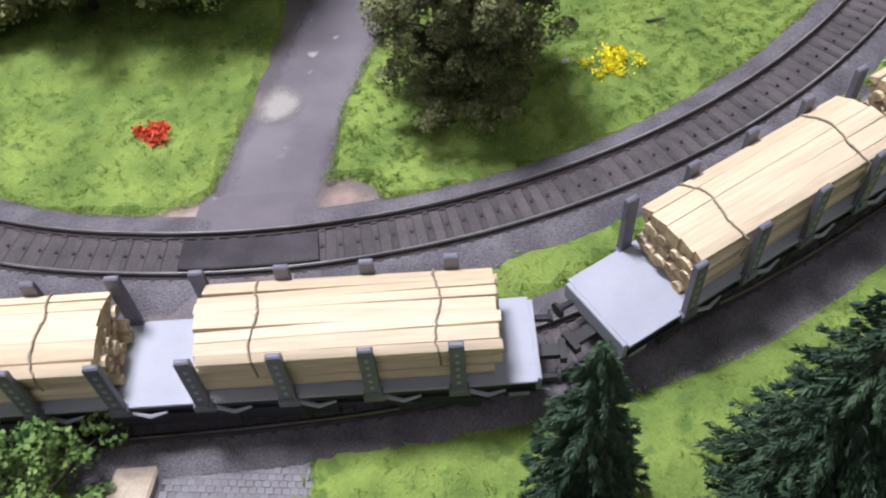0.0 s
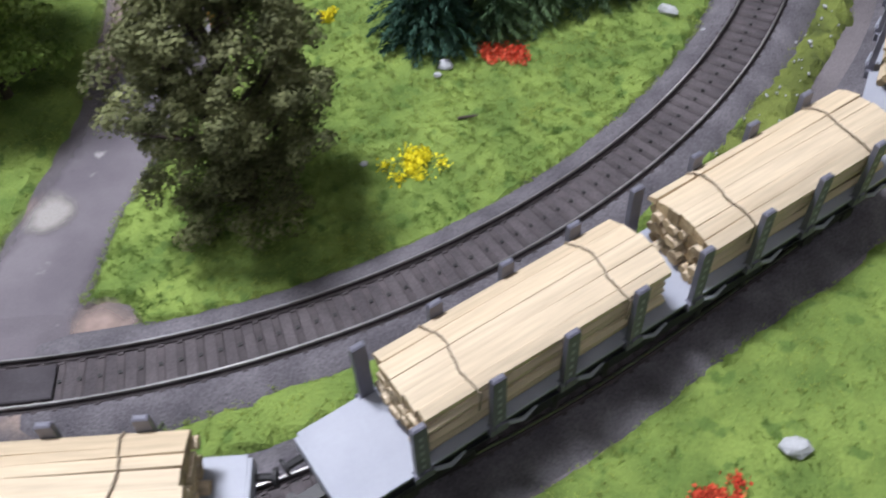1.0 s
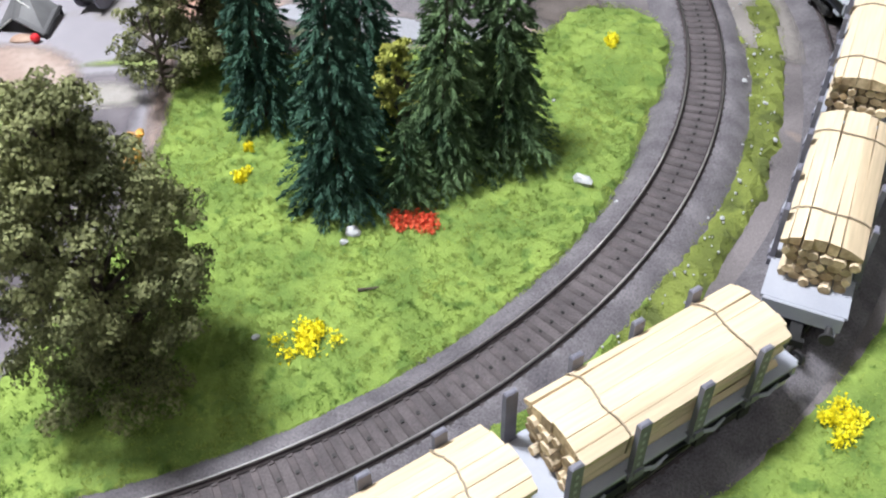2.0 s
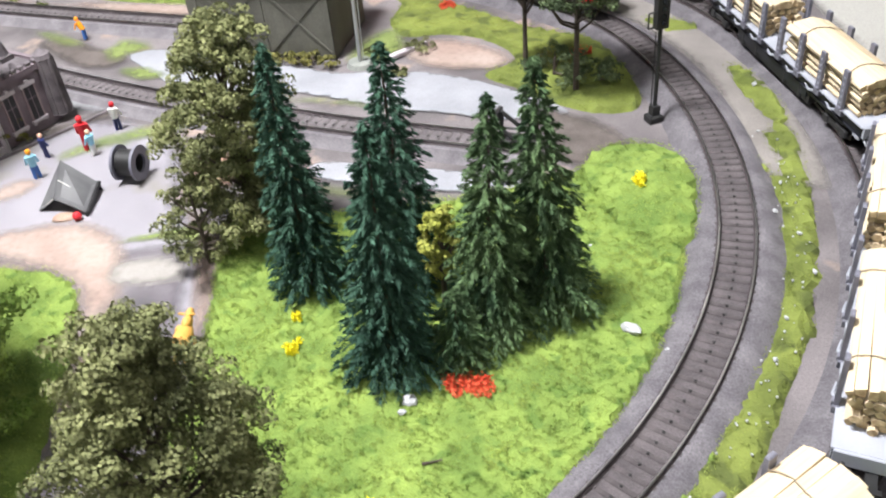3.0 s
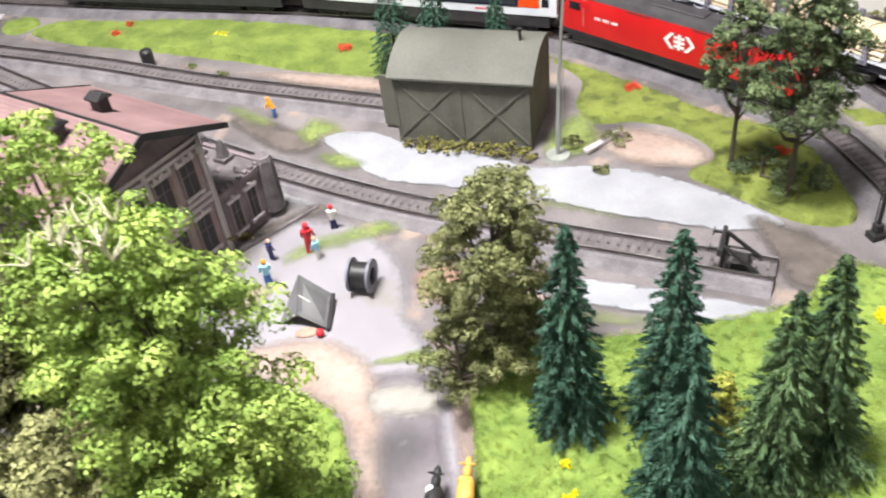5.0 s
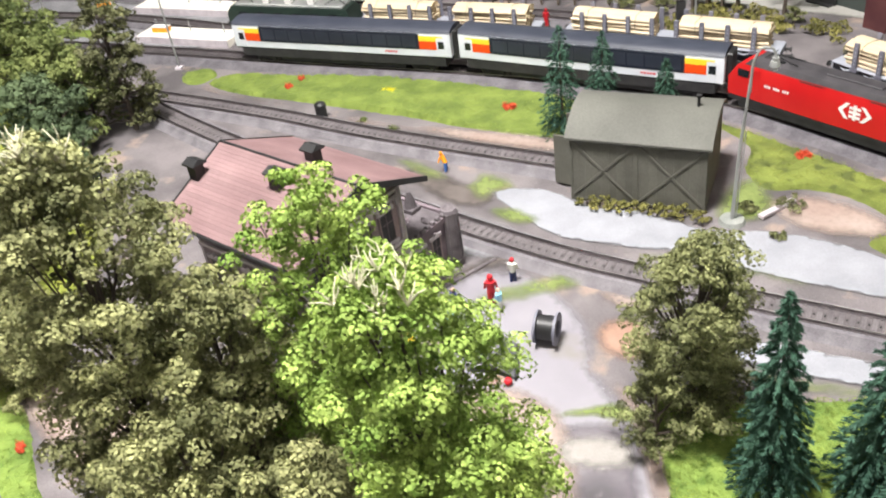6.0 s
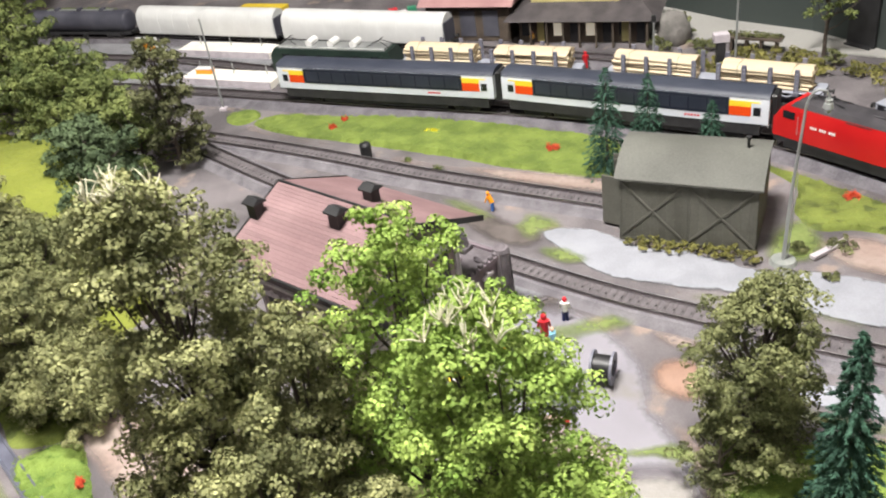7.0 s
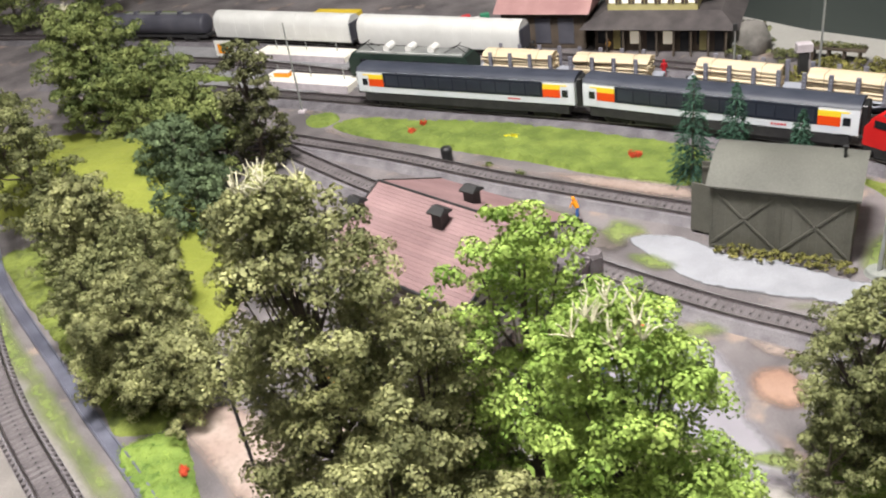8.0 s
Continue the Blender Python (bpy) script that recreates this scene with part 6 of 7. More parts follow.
part("picture", Shape().box(0, -0.9, 12, 24, 0.3, 13), P_ORANGE, bs)
for k in (-14, 14):
    part("post", Shape().box(k, 0.2, -1, 2, 1.2, 12), STWOOD, bs)

# ---- fixtures along the line ----
sg = thing("signal", 304, 624, 0, 200, "black light signal on a slender mast", "signal")
part("base", Shape().box(0, 0, -1, 9, 8, 5, ch=1).box(0, 0, 4, 5, 5, 6, ch=0.5), BLACK, sg)
part("mast", Shape().tube((0, 0, 3), (0, 0, 63), 1.25, n=8), BLACK, sg)
hd = part("signal_head", Shape().box(0, 0, 59, 7.6, 4.6, 20, ch=0.8), BLACK, sg, "black signal head with dark lenses")
for k in range(4):
    part("lens", Shape().tube((0, 2.5, 63 + k * 4), (0, 3.4, 63 + k * 4), 1.3, n=10), DARKGL, hd)
b = Shape()
for p, q in (((3.8, 0, 60), (8, 0, 60)), ((8, 0, 60), (8, 0, 69)), ((3.8, 0, 69), (8, 0, 69))):
    b.tube(p, q, 0.5, n=6)
part("bracket", b, BLACK, sg)
b = Shape()
for sx in (-0.9, 0.9):
    b.tube((sx * 1.6, -2, 4), (sx * 1.6, -2, 56), 0.35, n=5)
for k in range(15):
    b.tube((-1.5, -2, 7 + k * 3.3), (1.5, -2, 7 + k * 3.3), 0.25, n=4)
part("ladder", b, BLACK, sg)

STONEG = mat("lamp_foot_grey", (0.18, 0.19, 0.18), (0.26, 0.27, 0.25), 90, 900, 0.9, bump=0.4)
lp = thing("street_lamp", 117, 729, 0, 0, "grey steel arc lamp on a tall tapered pole", "street lamp")
part("foot", Shape().tube((0, 0, -1), (0, 0, 2.2), 10, 8.5, n=16), STONEG, lp, "round grey concrete foot")
part("pole", Shape().tube((0, 0, 2), (1.5, 0, 60), 1.6, 1.3, n=10).tube((1.5, 0, 60), (5, 0, 116), 1.3, 0.9, n=10).tube((2.6, 0, 2), (4.6, 0, 74), 0.4, n=5), STEELG, lp)
b = Shape()
arcp = [(5, 0, 116)] + [(12 - 7 * math.cos(a), 0, 116 + 18 * math.sin(a)) for a in [i * math.pi / 2 / 6 for i in range(1, 7)]] + [(17, 0, 133), (19, 0, 129)]
ring = []
for i, p in enumerate(arcp):
    d = (Vector(arcp[min(i + 1, len(arcp) - 1)]) - Vector(arcp[max(i - 1, 0)])).normalized()
    e = Vector((0, 1, 0)).cross(d)
    ring += [tuple(Vector(p) + 0.9 * (math.cos(a * 0.785) * e + Vector((0, math.sin(a * 0.785), 0)))) for a in range(8)]
b.add(ring, [(i * 8 + a, i * 8 + (a + 1) % 8, i * 8 + 8 + (a + 1) % 8, i * 8 + 8 + a) for i in range(len(arcp) - 1) for a in range(8)])
part("arm", b, STEELG, lp, smooth=True)
hd = part("lamp_head", Shape().tube((19, 0, 121), (19, 0, 124.5), 3.6, 2.8, n=14).tube((19, 0, 124.5), (19, 0, 127), 2.0, 2.4, n=12).tube((19, 0, 127), (19, 0, 130), 1.4, 0.6, n=10), STEELG, lp, "bell shaped lamp head")
part("bulb", Shape().ball(19, 0, 120, 2.4, 2.4, 2.6, 10, 6), P_WHITE, hd, smooth=True)

bf = thing("buffer_stop", 216, 600, 0, -19, "black steel buffer stop at the end of the siding", "buffer stop")
for sy in (-1, 1):
    fr = part("side_beam", Shape().box(2, sy * 9, 2, 34, 3, 3, ch=0.4), BLACK, bf)
    b = Shape()
    b.tube((-10, sy * 9, 4), (-8, sy * 9, 25), 1.7, n=6)
    b.tube((-8, sy * 9, 24), (17, sy * 9, 6), 1.6, n=6)
    b.tube((-9, sy * 9, 12), (8, sy * 9, 12), 1.0, n=6)
    part("strut", b, BLACK, fr)
bm = part("beam", Shape().box(-11, 0, 20, 3.4, 30, 6, ch=0.6), BLACK, bf)
for sy in (-1, 1):
    part("buffer", Shape().tube((-12, sy * 10, 23), (-18, sy * 10, 23), 1.2, n=8).tube((-18, sy * 10, 23), (-19, sy * 10, 23), 3.2, n=12), BLACK, bm)
part("cross_bar", Shape().box(10, 0, 2, 3, 24, 3), BLACK, bf)
part("weight_box", Shape().box(3, 0, 3, 12, 15, 7, ch=0.8), BLACK, bf, "black box of ballast between the struts")
bf.scale = (0.8, 0.8, 0.84)

sp = thing("cable_drum", -8, 594, 0, -10, "dark grey cable drum lying on its rim", "cable drum")
for k in (-1, 1):
    n = 28
    b = Shape()
    ring = []
    for rr in (12.2, 6.4):
        for x in (k * 7.2 - 0.9, k * 7.2 + 0.9):
            ring.append([(x, rr * math.cos(6.2832 * i / n), 13.2 + rr * math.sin(6.2832 * i / n)) for i in range(n)])
    vs = sum(ring, [])
    fs = []
    for i in range(n):
        j = (i + 1) % n
        fs += [(i, j, n + j, n + i), (2 * n + i, 3 * n + i, 3 * n + j, 2 * n + j), (i, 2 * n + i, 2 * n + j, j), (n + i, n + j, 3 * n + j, 3 * n + i)]
    b.add(vs, fs)
    part("flange", b, STAKE, sp, smooth=True)
b = Shape()
n = 28
vs = [(x, r * math.cos(6.2832 * i / n), 13.2 + r * math.sin(6.2832 * i / n)) for x, r in ((-6.4, 9.2), (6.4, 9.2), (-6.4, 6.2), (6.4, 6.2)) for i in range(n)]
fs = []
for i in range(n):
    j = (i + 1) % n
    fs += [(i, j, n + j, n + i), (2 * n + i, 3 * n + i, 3 * n + j, 2 * n + j)]
b.add(vs, fs)
part("barrel", b, BLACK, sp, smooth=True)
sp.scale = (0.88, 0.88, 0.88)

tn = thing("folded_shelter", 0, 0, 0.3, 0, "dark grey sheet shelter with one raised corner", "shelter")
SHEETG = mat("sheet_grey", (0.085, 0.085, 0.09), (0.13, 0.13, 0.135), 60, 900, 0.6, bump=0.1)


def panel(a, b2, c, d, thick=1.0):
    """A sheet between four corners, with thickness."""
    q = [Vector(k) for k in (a, b2, c, d)]
    nrm = (q[1] - q[0]).cross(q[3] - q[0]).normalized() * thick
    return Shape().add([*q, *[k + nrm for k in q]], [(3, 2, 1, 0), (4, 5, 6, 7), (0, 1, 5, 4), (1, 2, 6, 5), (2, 3, 7, 6), (3, 0, 4, 7)])


rise = part("sheet", panel((-55, 565, 0), (-43, 563, 8.5), (-44, 587, 19), (-53, 589, 0)), SHEETG, tn, "upright grey sheet")
lean_to = part("sheet", panel((-43, 563, 8.5), (-25, 558, 1), (-26, 585, 4), (-44, 587, 19)), SHEETG, tn, "sloping grey sheet")
part("lip", Shape().tube((-24.6, 558, 1.8), (-25.6, 585, 4.8), 1.3, n=6), BLACK, lean_to)
part("white_seam", Shape().tube((-43, 574, 14.6), (-34, 572, 8.6), 0.4, n=5), P_WHITE, lean_to)
part("white_seam", Shape().tube((-53, 565, 2.4), (-44, 563.4, 8.8), 0.4, n=5), P_WHITE, rise)
part("leg", Shape().tube((-25, 558, -0.3), (-25, 558, 1.6), 0.9, n=6), BLACK, lean_to)
part("leg", Shape().tube((-26, 585, -0.3), (-26, 585, 4.4), 0.9, n=6), BLACK, lean_to)
ob = new("sand_mound", mesh_of("sand_mound", Shape().ball(0, 0, 0.2, 7, 4.5, 2.0, 14, 8, 0.2), mat("heap_sand", (0.3, 0.2, 0.15), (0.4, 0.29, 0.23), 200, 1200, 0.95, bump=0.5), True))
tagged(place(ob, -38, 557, 0.3, 10), "small heap of pink sand below the shelter", "sand heap")
kb = thing("kerb", -82, 650, 0, 46, "low grey stone kerb along the yard", "kerb")
for i in range(14):
    part("kerb_stone", Shape().box(-42 + i * 6.4, 0, -0.6, 6.2, 2.4, 2.4, ch=0.4), TRIMD, kb)
rb = new("red_ball", mesh_of("red_ball", Shape().ball(0, 0, 2.6, 2.6, n=14, k=9), P_RED, True))
tagged(place(rb, -29, 554, 0.4), "small glossy red ball on the yard", "ball")

bn = thing("waste_bin", -249, 916, 0, -15, "black rounded waste bin beside the track", "bin")
part("body", Shape().tube((0, 0, -1), (0, 0, 13), 5.4, 5.8, n=16), BLACK, bn)
part("lid", Shape().ball(0, 0, 13, 6, 6, 3.4, 16, 6), BLACK, bn, smooth=True)
for i, (x, y, r) in enumerate(((-170, 880, 5), (-205, 905, 3))):
    ob = new("dark_bush", quads_mesh("dark_bush", cards(np.random.default_rng(i).normal(size=(260, 3)) * (r * 0.5, r * 0.5, r * 0.3) + (0, 0, r * 0.6), 0.9), 4, LEAF_DARK))
    tagged(place(ob, x, y), "small dark bush beside the shed track", "bush", "bushes")


def mast(x, y, h, label, name="catenary_mast", head=False, rz=0):
    t = thing(name, x, y, 0, rz, label, "mast", "masts")
    part("foot", Shape().box(0, 0, -1, 8, 8, 3, ch=0.6), TRIMST, t)
    part("pole", Shape().tube((0, 0, 1), (0, 0, h), 1.3, 0.8, n=8), STEELG, t)
    if head:
        part("sign", Shape().box(0, 0, h - 6, 5, 2, 8, ch=0.5), BLACK, t)
    return t


MS = "slim grey catenary mast with a concrete foot"
mast(-458, 1050, 108, MS)
mast(112, 1075, 150, MS)
mast(-640, 1105, 80, "slim dark signal mast with red lamp", "signal_mast", True)
mast(30, 1108, 58, "slim dark signal mast with small head", "signal_mast", True)
t = thing("leaning_pole", -270, 486, 0, 0, "thin dark pole beside the footpath", "pole")
part("pole", Shape().tube((0, 0, -1), (-6, 8, 88), 1.2, 1.0, n=8), BLACK, t)
part("foot", Shape().tube((0, 0, -1), (0, 0, 2), 3, n=10), BLACK, t)
t = thing("leaning_pole", -240, 760, 0, 0, "thin dark pole behind the brick house", "pole")
part("pole", Shape().tube((0, 0, -1), (3, 0, 46), 1.1, n=8), BLACK, t)
part("cap", Shape().ball(3, 0, 47, 2.4, n=8), BLACK, t)
t = thing("wooden_footbridge", 138, 1143, 0, -20, "mossy wooden stand on the apron", "stand")
part("deck", Shape().box(0, 0, 14, 60, 14, 3, ch=0.6), STWOOD, t)
for k in (-24, -8, 8, 24):
    part("leg", Shape().box(k, 0, 0, 2.6, 10, 15), STWOOD, t)
part("moss_cover", quads_mesh("moss", cards(rng.uniform((-30, -7, 17), (30, 7, 20), (500, 3)), 1.2), 4, LEAF_BROWN), None, t)
for i, (x, y, h, s) in enumerate(((36, 1160, 14, 16), (84, 1150, 10, 18), (212, 1090, 14, 14), (60, 1190, 34, 16))):
    leafy_tree(x, y, h, s, 2, LEAF_BROWN, "brownish scrub bush on the apron", 14, 110, 1.20, 90 + i, group="bushes", category="bush")
leafy_tree(206, 1118, 120, 26, 40, LEAF_DARK, "thin birch tree behind the tracks", 30, 110, 1.20, 99)

for i, (x, y, h, s) in enumerate(((90, 1100, 5, 22), (150, 1090, 4, 26), (190, 1075, 4, 24), (130, 1125, 5, 24), (175, 1112, 5, 22), (235, 1060, 4, 26), (265, 1010, 4, 22))):
    leafy_tree(x, y, h, s, 1, LEAF_MOSS, "low brownish scrub on the ground before the board", 14, 90, 1.1, 120 + i, group="bushes", category="bush")
for i, (x, y, h, r) in enumerate(((414, 884, 9, 13), (432, 852, 8, 11), (398, 908, 7, 12), (340, 972, 8, 14))):
    leafy_tree(x, y, h, r, 1, LEAF_MOSS, "low brown scrub behind the outer track", 12, 90, 0.9, 140 + i, group="bushes", category="bush")
b = Shape()
random.seed(12)
b.ball(0, 0, 12, 22, 18, 24, 14, 10, 0.16)
tagged(place(new("boulder", mesh_of("boulder", b, mat("rock_grey", (0.12, 0.113, 0.105), (0.22, 0.205, 0.19), 60, 700, 0.9, bump=0.8, dist=0.001), True)), 52, 1185, 0), "rough grey boulder beside the station", "rock")
t = thing("telephone_box", 99, 1099, 0, 8, "slim dark box with pale head beside the platform", "box")
part("body", Shape().box(0, 0, -1, 9, 8, 30, ch=0.8), UNDER, t)
part("head", Shape().box(0, 0, 30, 16, 10, 9, ch=1), TRIMST, t)
t = thing("red_cabinet", 300, 1078, 0, 40, "dark red wooden cabinet before the back board", "cabinet")
part("body", Shape().box(0, 0, -1, 46, 26, 60, ch=0.8), mat("cabinet_red", (0.07, 0.022, 0.025), (0.1, 0.035, 0.035), 40, 600, 0.6, bump=0.1), t)
part("door", Shape().box(-10, -13.4, 3, 18, 0.8, 52), mat("cabinet_door", (0.09, 0.028, 0.03), None, 40, 600, 0.55, bump=0.05), t)
# Black sheet before the board stands in for its dark gap; foot is added.
t = thing("black_panel", 247, 1141, 0, -47, "black sheet standing in for a dark gap in the board", "panel")
part("panel", Shape().box(0, 0, -1, 34, 2, 160, ch=0.3), BLACK, t)
part("foot", Shape().box(0, -4, -1, 30, 8, 3, ch=0.3), BLACK, t)
t = thing("yellow_container", -515, 1352, 0, -12, "plain yellow freight container behind the far track", "container")
part("body", Shape().box(0, 0, -1, 74, 22, 26, ch=0.6), mat("container_yellow", (0.6, 0.42, 0.03), (0.68, 0.5, 0.05), 30, 600, 0.5, bump=0.05), t)
for k in range(9):
    part("rib", Shape().box(-32 + k * 8, -11.2, 1, 1.6, 0.8, 23), STRIPE, t)
for x, y, m, c in ((-318, 1334, P_RED, "red"), (-302, 1322, P_WHITE, "white"), (-292, 1338, mat("crate_green", (0.03, 0.22, 0.12), None, rough=0.5, bump=0.03), "green"), (-328, 1318, P_WHITE, "white")):
    t = thing("crate", x, y, 0, 20, "small " + c + " crate beside the goods shed", "crate", "crates")
    part("body", Shape().box(0, 0, -1, 12, 9, 13, ch=0.5), m, t)
    part("lid", Shape().box(0, 0, 12, 12.6, 9.6, 1.4, ch=0.3), m, t)
# stones on the grass
for x, y, r in ((260, 437, 5.2), (163, 402, 3.6), (274, 423, 2.4), (160, 396, 2.0), (346, 520, 1.6), (350, 470, 1.8), (356, 545, 1.5), (328, 440, 1.5), (316, 415, 1.4), (352, 500, 1.5), (372, 655, 2.6), (269, 227, 5.0), (134, 344, 1.8), (106, 482, 2.0), (250, 500, 1.2), (300, 480, 1.1)):
    b = Shape()
    random.seed(int(x + y))
    b.ball(0, 0, r * 0.3, r, r * random.uniform(0.55, 0.8), r * 0.5, 7, 5, 0.35)
    tagged(place(new("stone", mesh_of("stone", b, STONE)), x, y, 2.2, random.uniform(0, 180)), "small pale grey stone lying in the grass", "stone", "stones")
b = Shape()
b.tube((-4, 0, 0), (4, 0.5, 0.4), 0.6, 0.4, n=6)
tagged(place(new("twig", mesh_of("twig", b, BARK)), 173, 369, 3.2, 5), "short dark twig lying in the grass", "twig")
random.seed(3)
# pale litter specks along the strip
b = Shape()
for _ in range(70):
    x, y, h = along(LINE_A, nearest(LINE_A, 300, 440) + random.uniform(-120, 170))
    a = radians(h - 90)
    q = random.uniform(20, 34)
    b.ball(x + q * math.cos(a), y + q * math.sin(a), 2.6, random.uniform(0.3, 0.7), n=5, k=4)
tagged(part("pale_specks", b, STONE), "tiny pale stones strewn along the track", "stones", kind="stuff")


# ---- model figures and cows, plain painted shapes ----
def figurine(x, y, rz, mats, label, h=20.0, bend=0.0):
    k = h / 20.0
    b = Shape()
    b.use(1)
    b.tube((-1.3 * k, 0, 0), (-1.0 * k, 0, 9 * k), 1.1 * k, 1.3 * k, 8).tube((1.3 * k, 0.6, 0), (1.0 * k, 0, 9 * k), 1.1 * k, 1.3 * k, 8)
    b.use(0)
    t = (0, bend * 4 * k, 15.6 * k)
    b.tube((0, 0, 8.6 * k), t, 2.2 * k, 2.6 * k, 10)
    for s in (-1, 1):
        b.tube((s * 2.6 * k, t[1], 15 * k), (s * 3.4 * k, t[1] + 2.2 * k, 9.4 * k), 0.9 * k, 0.7 * k, 7)
    b.use(2)
    b.ball(0, t[1] + 0.3, 18.1 * k, 1.7 * k, 1.8 * k, 2.0 * k, 10, 7)
    ob = new("figurine", mesh_of("figurine", b, mats, True))
    return tagged(place(ob, x, y, 0.5, rz), label, "figurine", "model figures")


figurine(-70, 602, 30, [P_SKY, P_BLUE, P_ORANGE], "small painted figure in blue work clothes")
figurine(-73, 626, -40, [P_NAVY, P_NAVY, SKIN], "small painted figure in dark navy clothes", 17)
figurine(-48, 632, 10, [P_RED, P_RED, P_RED], "small painted figure in a long red coat", 24)
figurine(-42, 625, 60, [P_SKY, P_WHITE, SKIN], "small painted figure in pale blue clothes", 18)
figurine(-36, 656, 0, [P_WHITE, P_NAVY, P_RED], "small painted figure with pale top and dark trousers")
figurine(-108, 808, 70, [P_ORANGE, P_BLUE, P_ORANGE], "small painted worker figure in orange leaning forward", 18, 0.9)
figurine(-98, 574, 0, [P_WHITE, P_BLUE, SKIN], "small painted figure in a white shirt")
figurine(-108, 615, 40, [P_WHITE, P_BLACK, P_WHITE], "small painted figure beside the brick house", 16)
figurine(-248, 570, 40, [P_ORANGE, P_NAVY, P_ORANGE], "small painted worker figure in orange", 18)
figurine(-44, 1116, 0, [P_RED, P_RED, P_RED], "small painted figure in red on the platform", 20)
figurine(0, 1104, 0, [P_TAN, P_RED, SKIN], "small painted figure in brown on the platform", 20)
figurine(60, 1175, 0, [STRIPE, STRIPE, STRIPE], "small painted figure in yellow beside the station", 17)
figurine(34, 1178, 0, [P_WHITE, P_WHITE, P_WHITE], "small painted figure in white beside the station", 17)
figurine(-112, 1200, 0, [P_TAN, P_BLACK, SKIN], "small painted figure in brown beside the station", 17)


def cow(x, y, rz, c1, c2, label):
    b = Shape()
    for i, dx in enumerate((-6, 6)):
        for sy in (-1, 1):
            b.tube((dx, sy * 2.2, 0), (dx, sy * 2.0, 7), 1.0, 1.3, 7)
    b.ball(0, 0, 10.5, 10, 4.4, 4.6, 12, 8)
    b.ball(9, 0, 13, 4, 2.4, 3.2, 9, 6)
    b.ball(13.4, 0, 14.6, 3.6, 1.9, 2.2, 9, 6)
    for sy in (-1, 1):
        b.tube((11.5, sy * 1.4, 16), (10.8, sy * 4, 17), 0.8, 0.4, 6)
    b.tube((-9.6, 0, 13), (-11, 0, 5), 0.6, 0.4, 6)
    b.use(1)
    b.ball(-3, -1.6, 11.2, 4, 3.2, 3.9, 9, 6)
    b.ball(4.6, 1.8, 11.4, 2.6, 2.9, 3.6, 9, 6)
    ob = new("cow_figurine", mesh_of("cow_figurine", b, [c1, c2], True))
    return tagged(place(ob, x, y, 0.9, rz), label, "cow figurine", "model cows")


cow(46, 432, 82, P_BLACK, P_WHITE, "small black and white painted model cow on the road")
cow(61, 437, 84, P_TAN, P_TAN, "small tan painted model cow beside the road")

# parcels and a barrow in the yard
t = thing("garden_table", -100, 588, 0, 10, "small yellow table in the yard", "table")
part("top", Shape().box(0, 0, 6, 14, 8, 1, ch=0.2), STRIPE, t)
for sx in (-5, 5):
    for sy in (-3, 3):
        part("leg", Shape().box(sx, sy, 0, 1, 1, 6), STWOOD, t)
t = thing("wooden_beam", 150, 742, 0, 40, "grey wooden beam lying beside the shed", "beam")
part("plank", Shape().box(0, 0, 0.4, 34, 5, 3, ch=0.5), TRIMST, t)

slb = new("stone_slab", mesh_of("stone_slab", Shape().box(0, 0, -0.8, 13, 16, 4, ch=0.8), mat("beige_slab", (0.4, 0.33, 0.25), (0.5, 0.43, 0.35), 80, 900, 0.9, bump=0.3)))
tagged(place(slb, 2, 158, 0, -4), "beige stone slab beside the cobbled road", "slab")

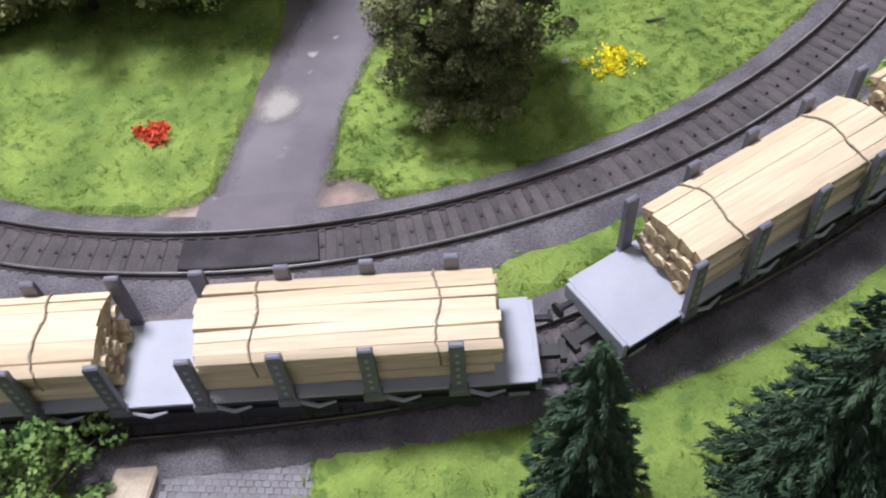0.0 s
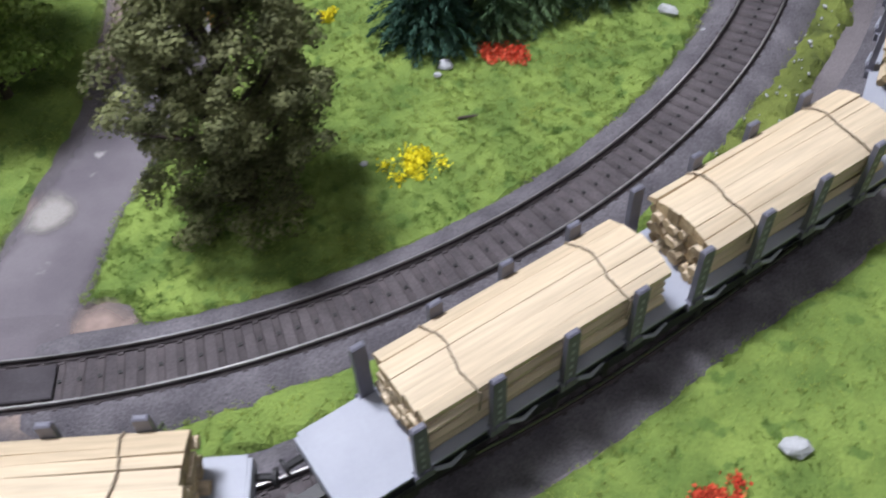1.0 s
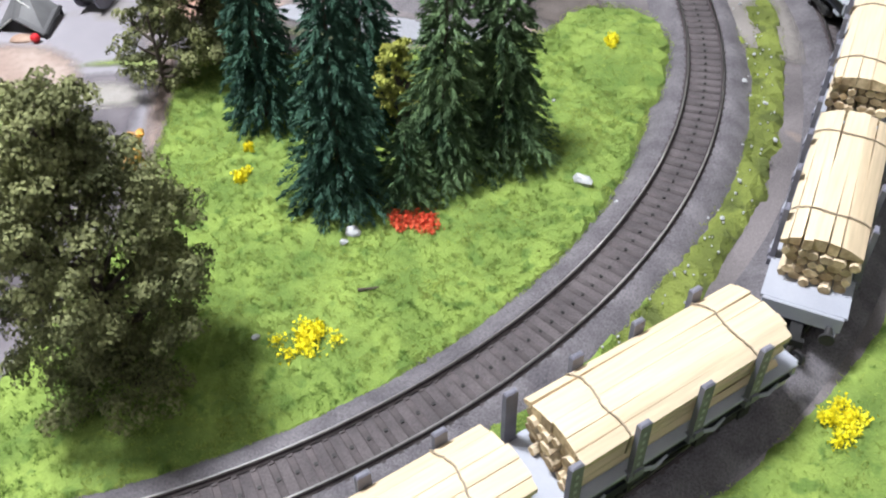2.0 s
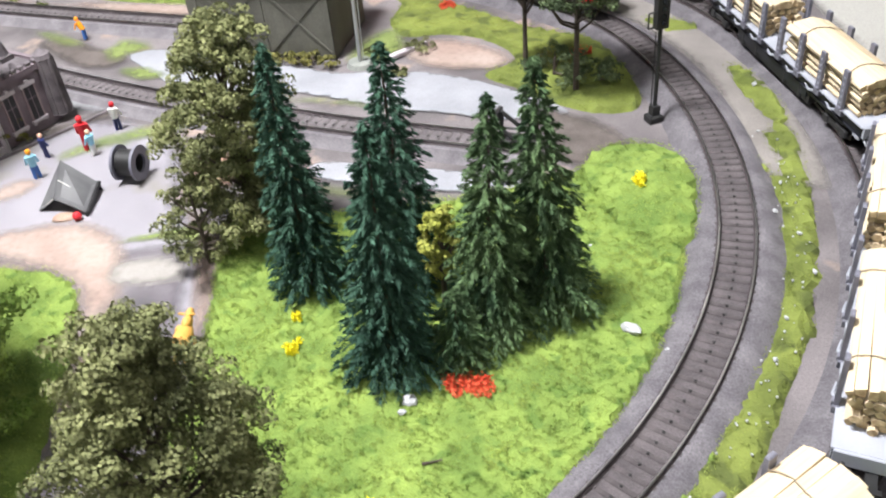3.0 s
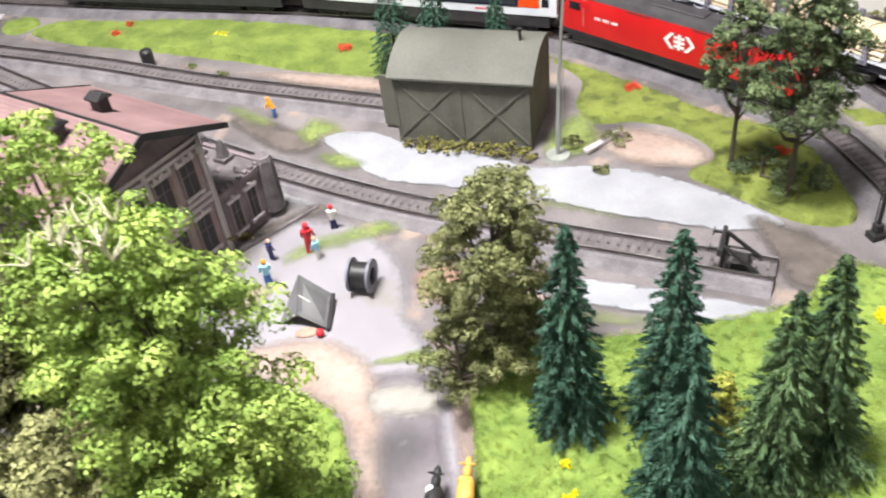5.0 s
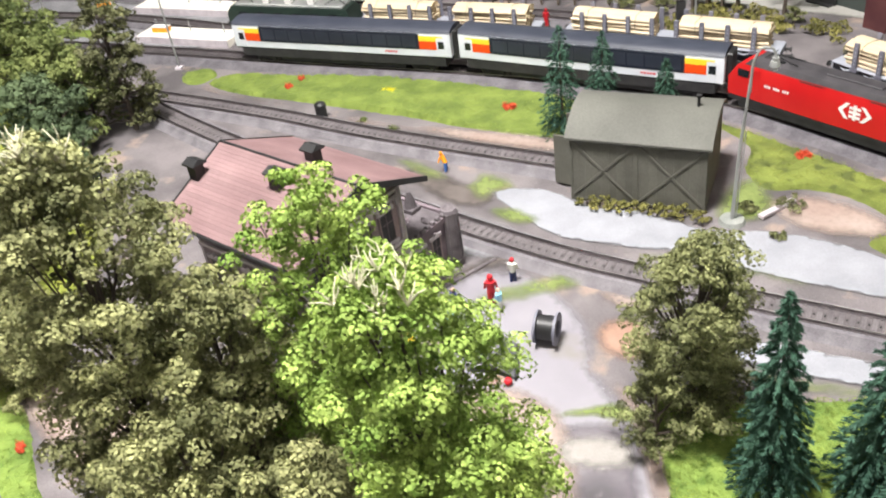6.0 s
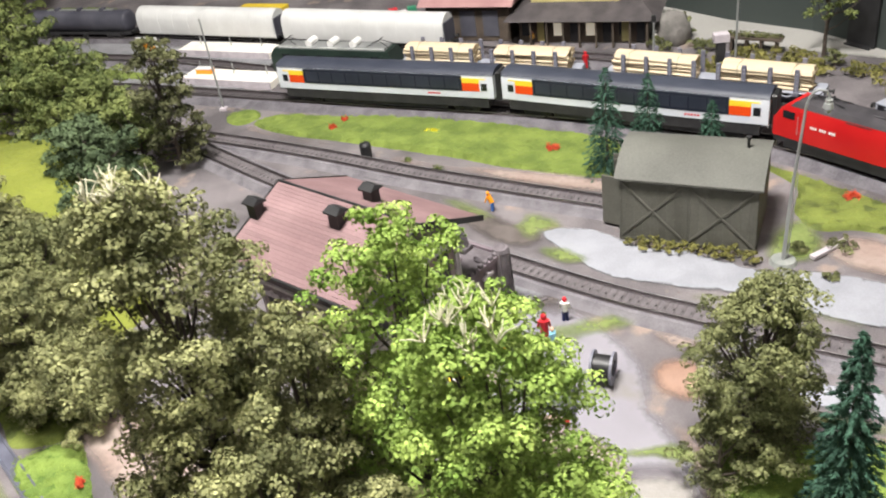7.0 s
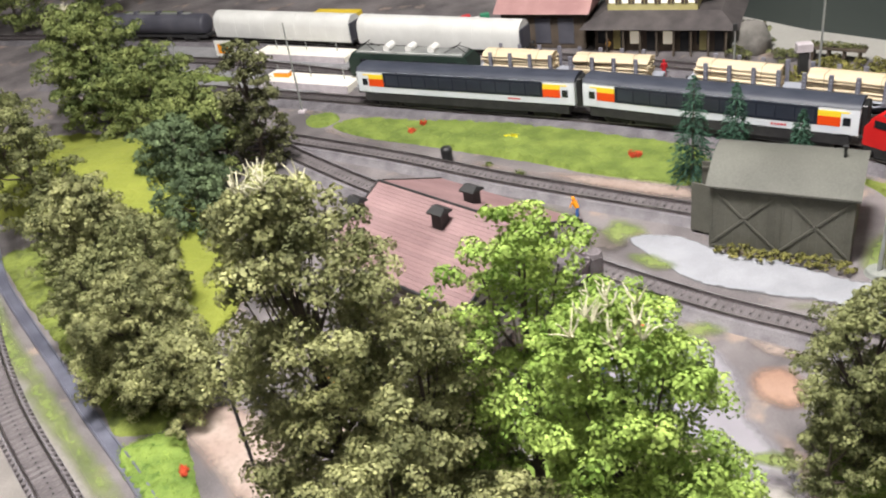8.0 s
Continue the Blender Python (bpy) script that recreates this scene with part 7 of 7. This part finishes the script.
# cobbles of the road outside the outer track
COBBLE = mat("cobble", (0.175, 0.168, 0.18), (0.24, 0.232, 0.246), 200, 1500, 0.9, bump=0.3, piece=0.12)
cob = mesh_of("cobble", Shape().box(0, 0, -0.8, 2.44, 2.04, 1.7, ch=0.16), COBBLE)
rd = thing("cobbled_road", 0, 0, 0, 0, "grey cobbled road outside the outer track", "cobbles", kind="structure")
for i in range(18):
    for j in range(16):
        o = part("cobble", cob, None, rd)
        o.matrix_basis = at(11.5 + i * 2.5 + (j % 2) * 1.2, 140 + j * 2.1, random.uniform(-0.12, 0.12), random.uniform(-4, 4))

# level crossing plates between the rails, last the tracks with their sleepers
cr = thing("level_crossing", 0, 0, 0, 0, "dark level crossing plate and ramps between the rails", "level crossing")
sa = nearest(LINE_A, 23, 243)
for off, w, m in ((0, 12.6, PLANK), (-15.6, 10.6, SOIL), (15.8, 11.0, ROADTOP)):
    run = [along(LINE_A, sa - 24 + k * 3) for k in range(17)]
    b = Shape()
    if off:  # a ramp that runs out softly on its three free sides
        g = 1 if off > 0 else -1
        prof = [(-g * w / 2, 4.5), (0, 4.6), (g * (w / 2 - 2), 4.3), (g * (w / 2 + 3), 2.4), (g * (w / 2 + 10), 0.05)]
        vs = []
        for k, (x, y, h) in enumerate(run):
            ends = min(1.0, 0.1 + 0.3 * min(k, 16 - k))
            for q, z in prof:
                c = off + q
                vs.append((x - c * math.sin(radians(h)), y + c * math.cos(radians(h)), z * ends))
        n = len(prof)
        b.add(vs, [(k * n + j, (k + 1) * n + j, (k + 1) * n + j + 1, k * n + j + 1)[::-g] for k in range(16) for j in range(n - 1)])
    else:
        b.sweep([p[:2] for p in run], [(-w / 2, 1.2), (-w / 2, 5.2), (-w / 2 + 0.5, 5.6), (w / 2 - 0.5, 5.6), (w / 2, 5.2), (w / 2, 1.2)])
    part("plate" if not off else "ramp", b, m, cr, smooth=bool(off))

cut = int(np.argmin(np.hypot(LINE_A[:, 0] + 215, LINE_A[:, 1] - 318)))
track("track_inner", LINE_A[cut:], "curved inner railway track on dark ballast", 300)
track("track_left", LINE_A[:cut + 1], "railway track on pale ground beside the water channel", 60, 12, pale=True)
track("track_outer", LINE_B, "curved outer railway track on dark ballast", 220, s0=nearest(LINE_B, -120, 186))
track("track_shed", LINE_C, "straight railway track that leads into the shed", 150, 15, pale=True)
track("track_siding", LINE_E, "railway siding that ends at a buffer stop", 150, 15, pale=True)
track("track_far", LINE_H, "far railway track with goods wagons", 0, 17)
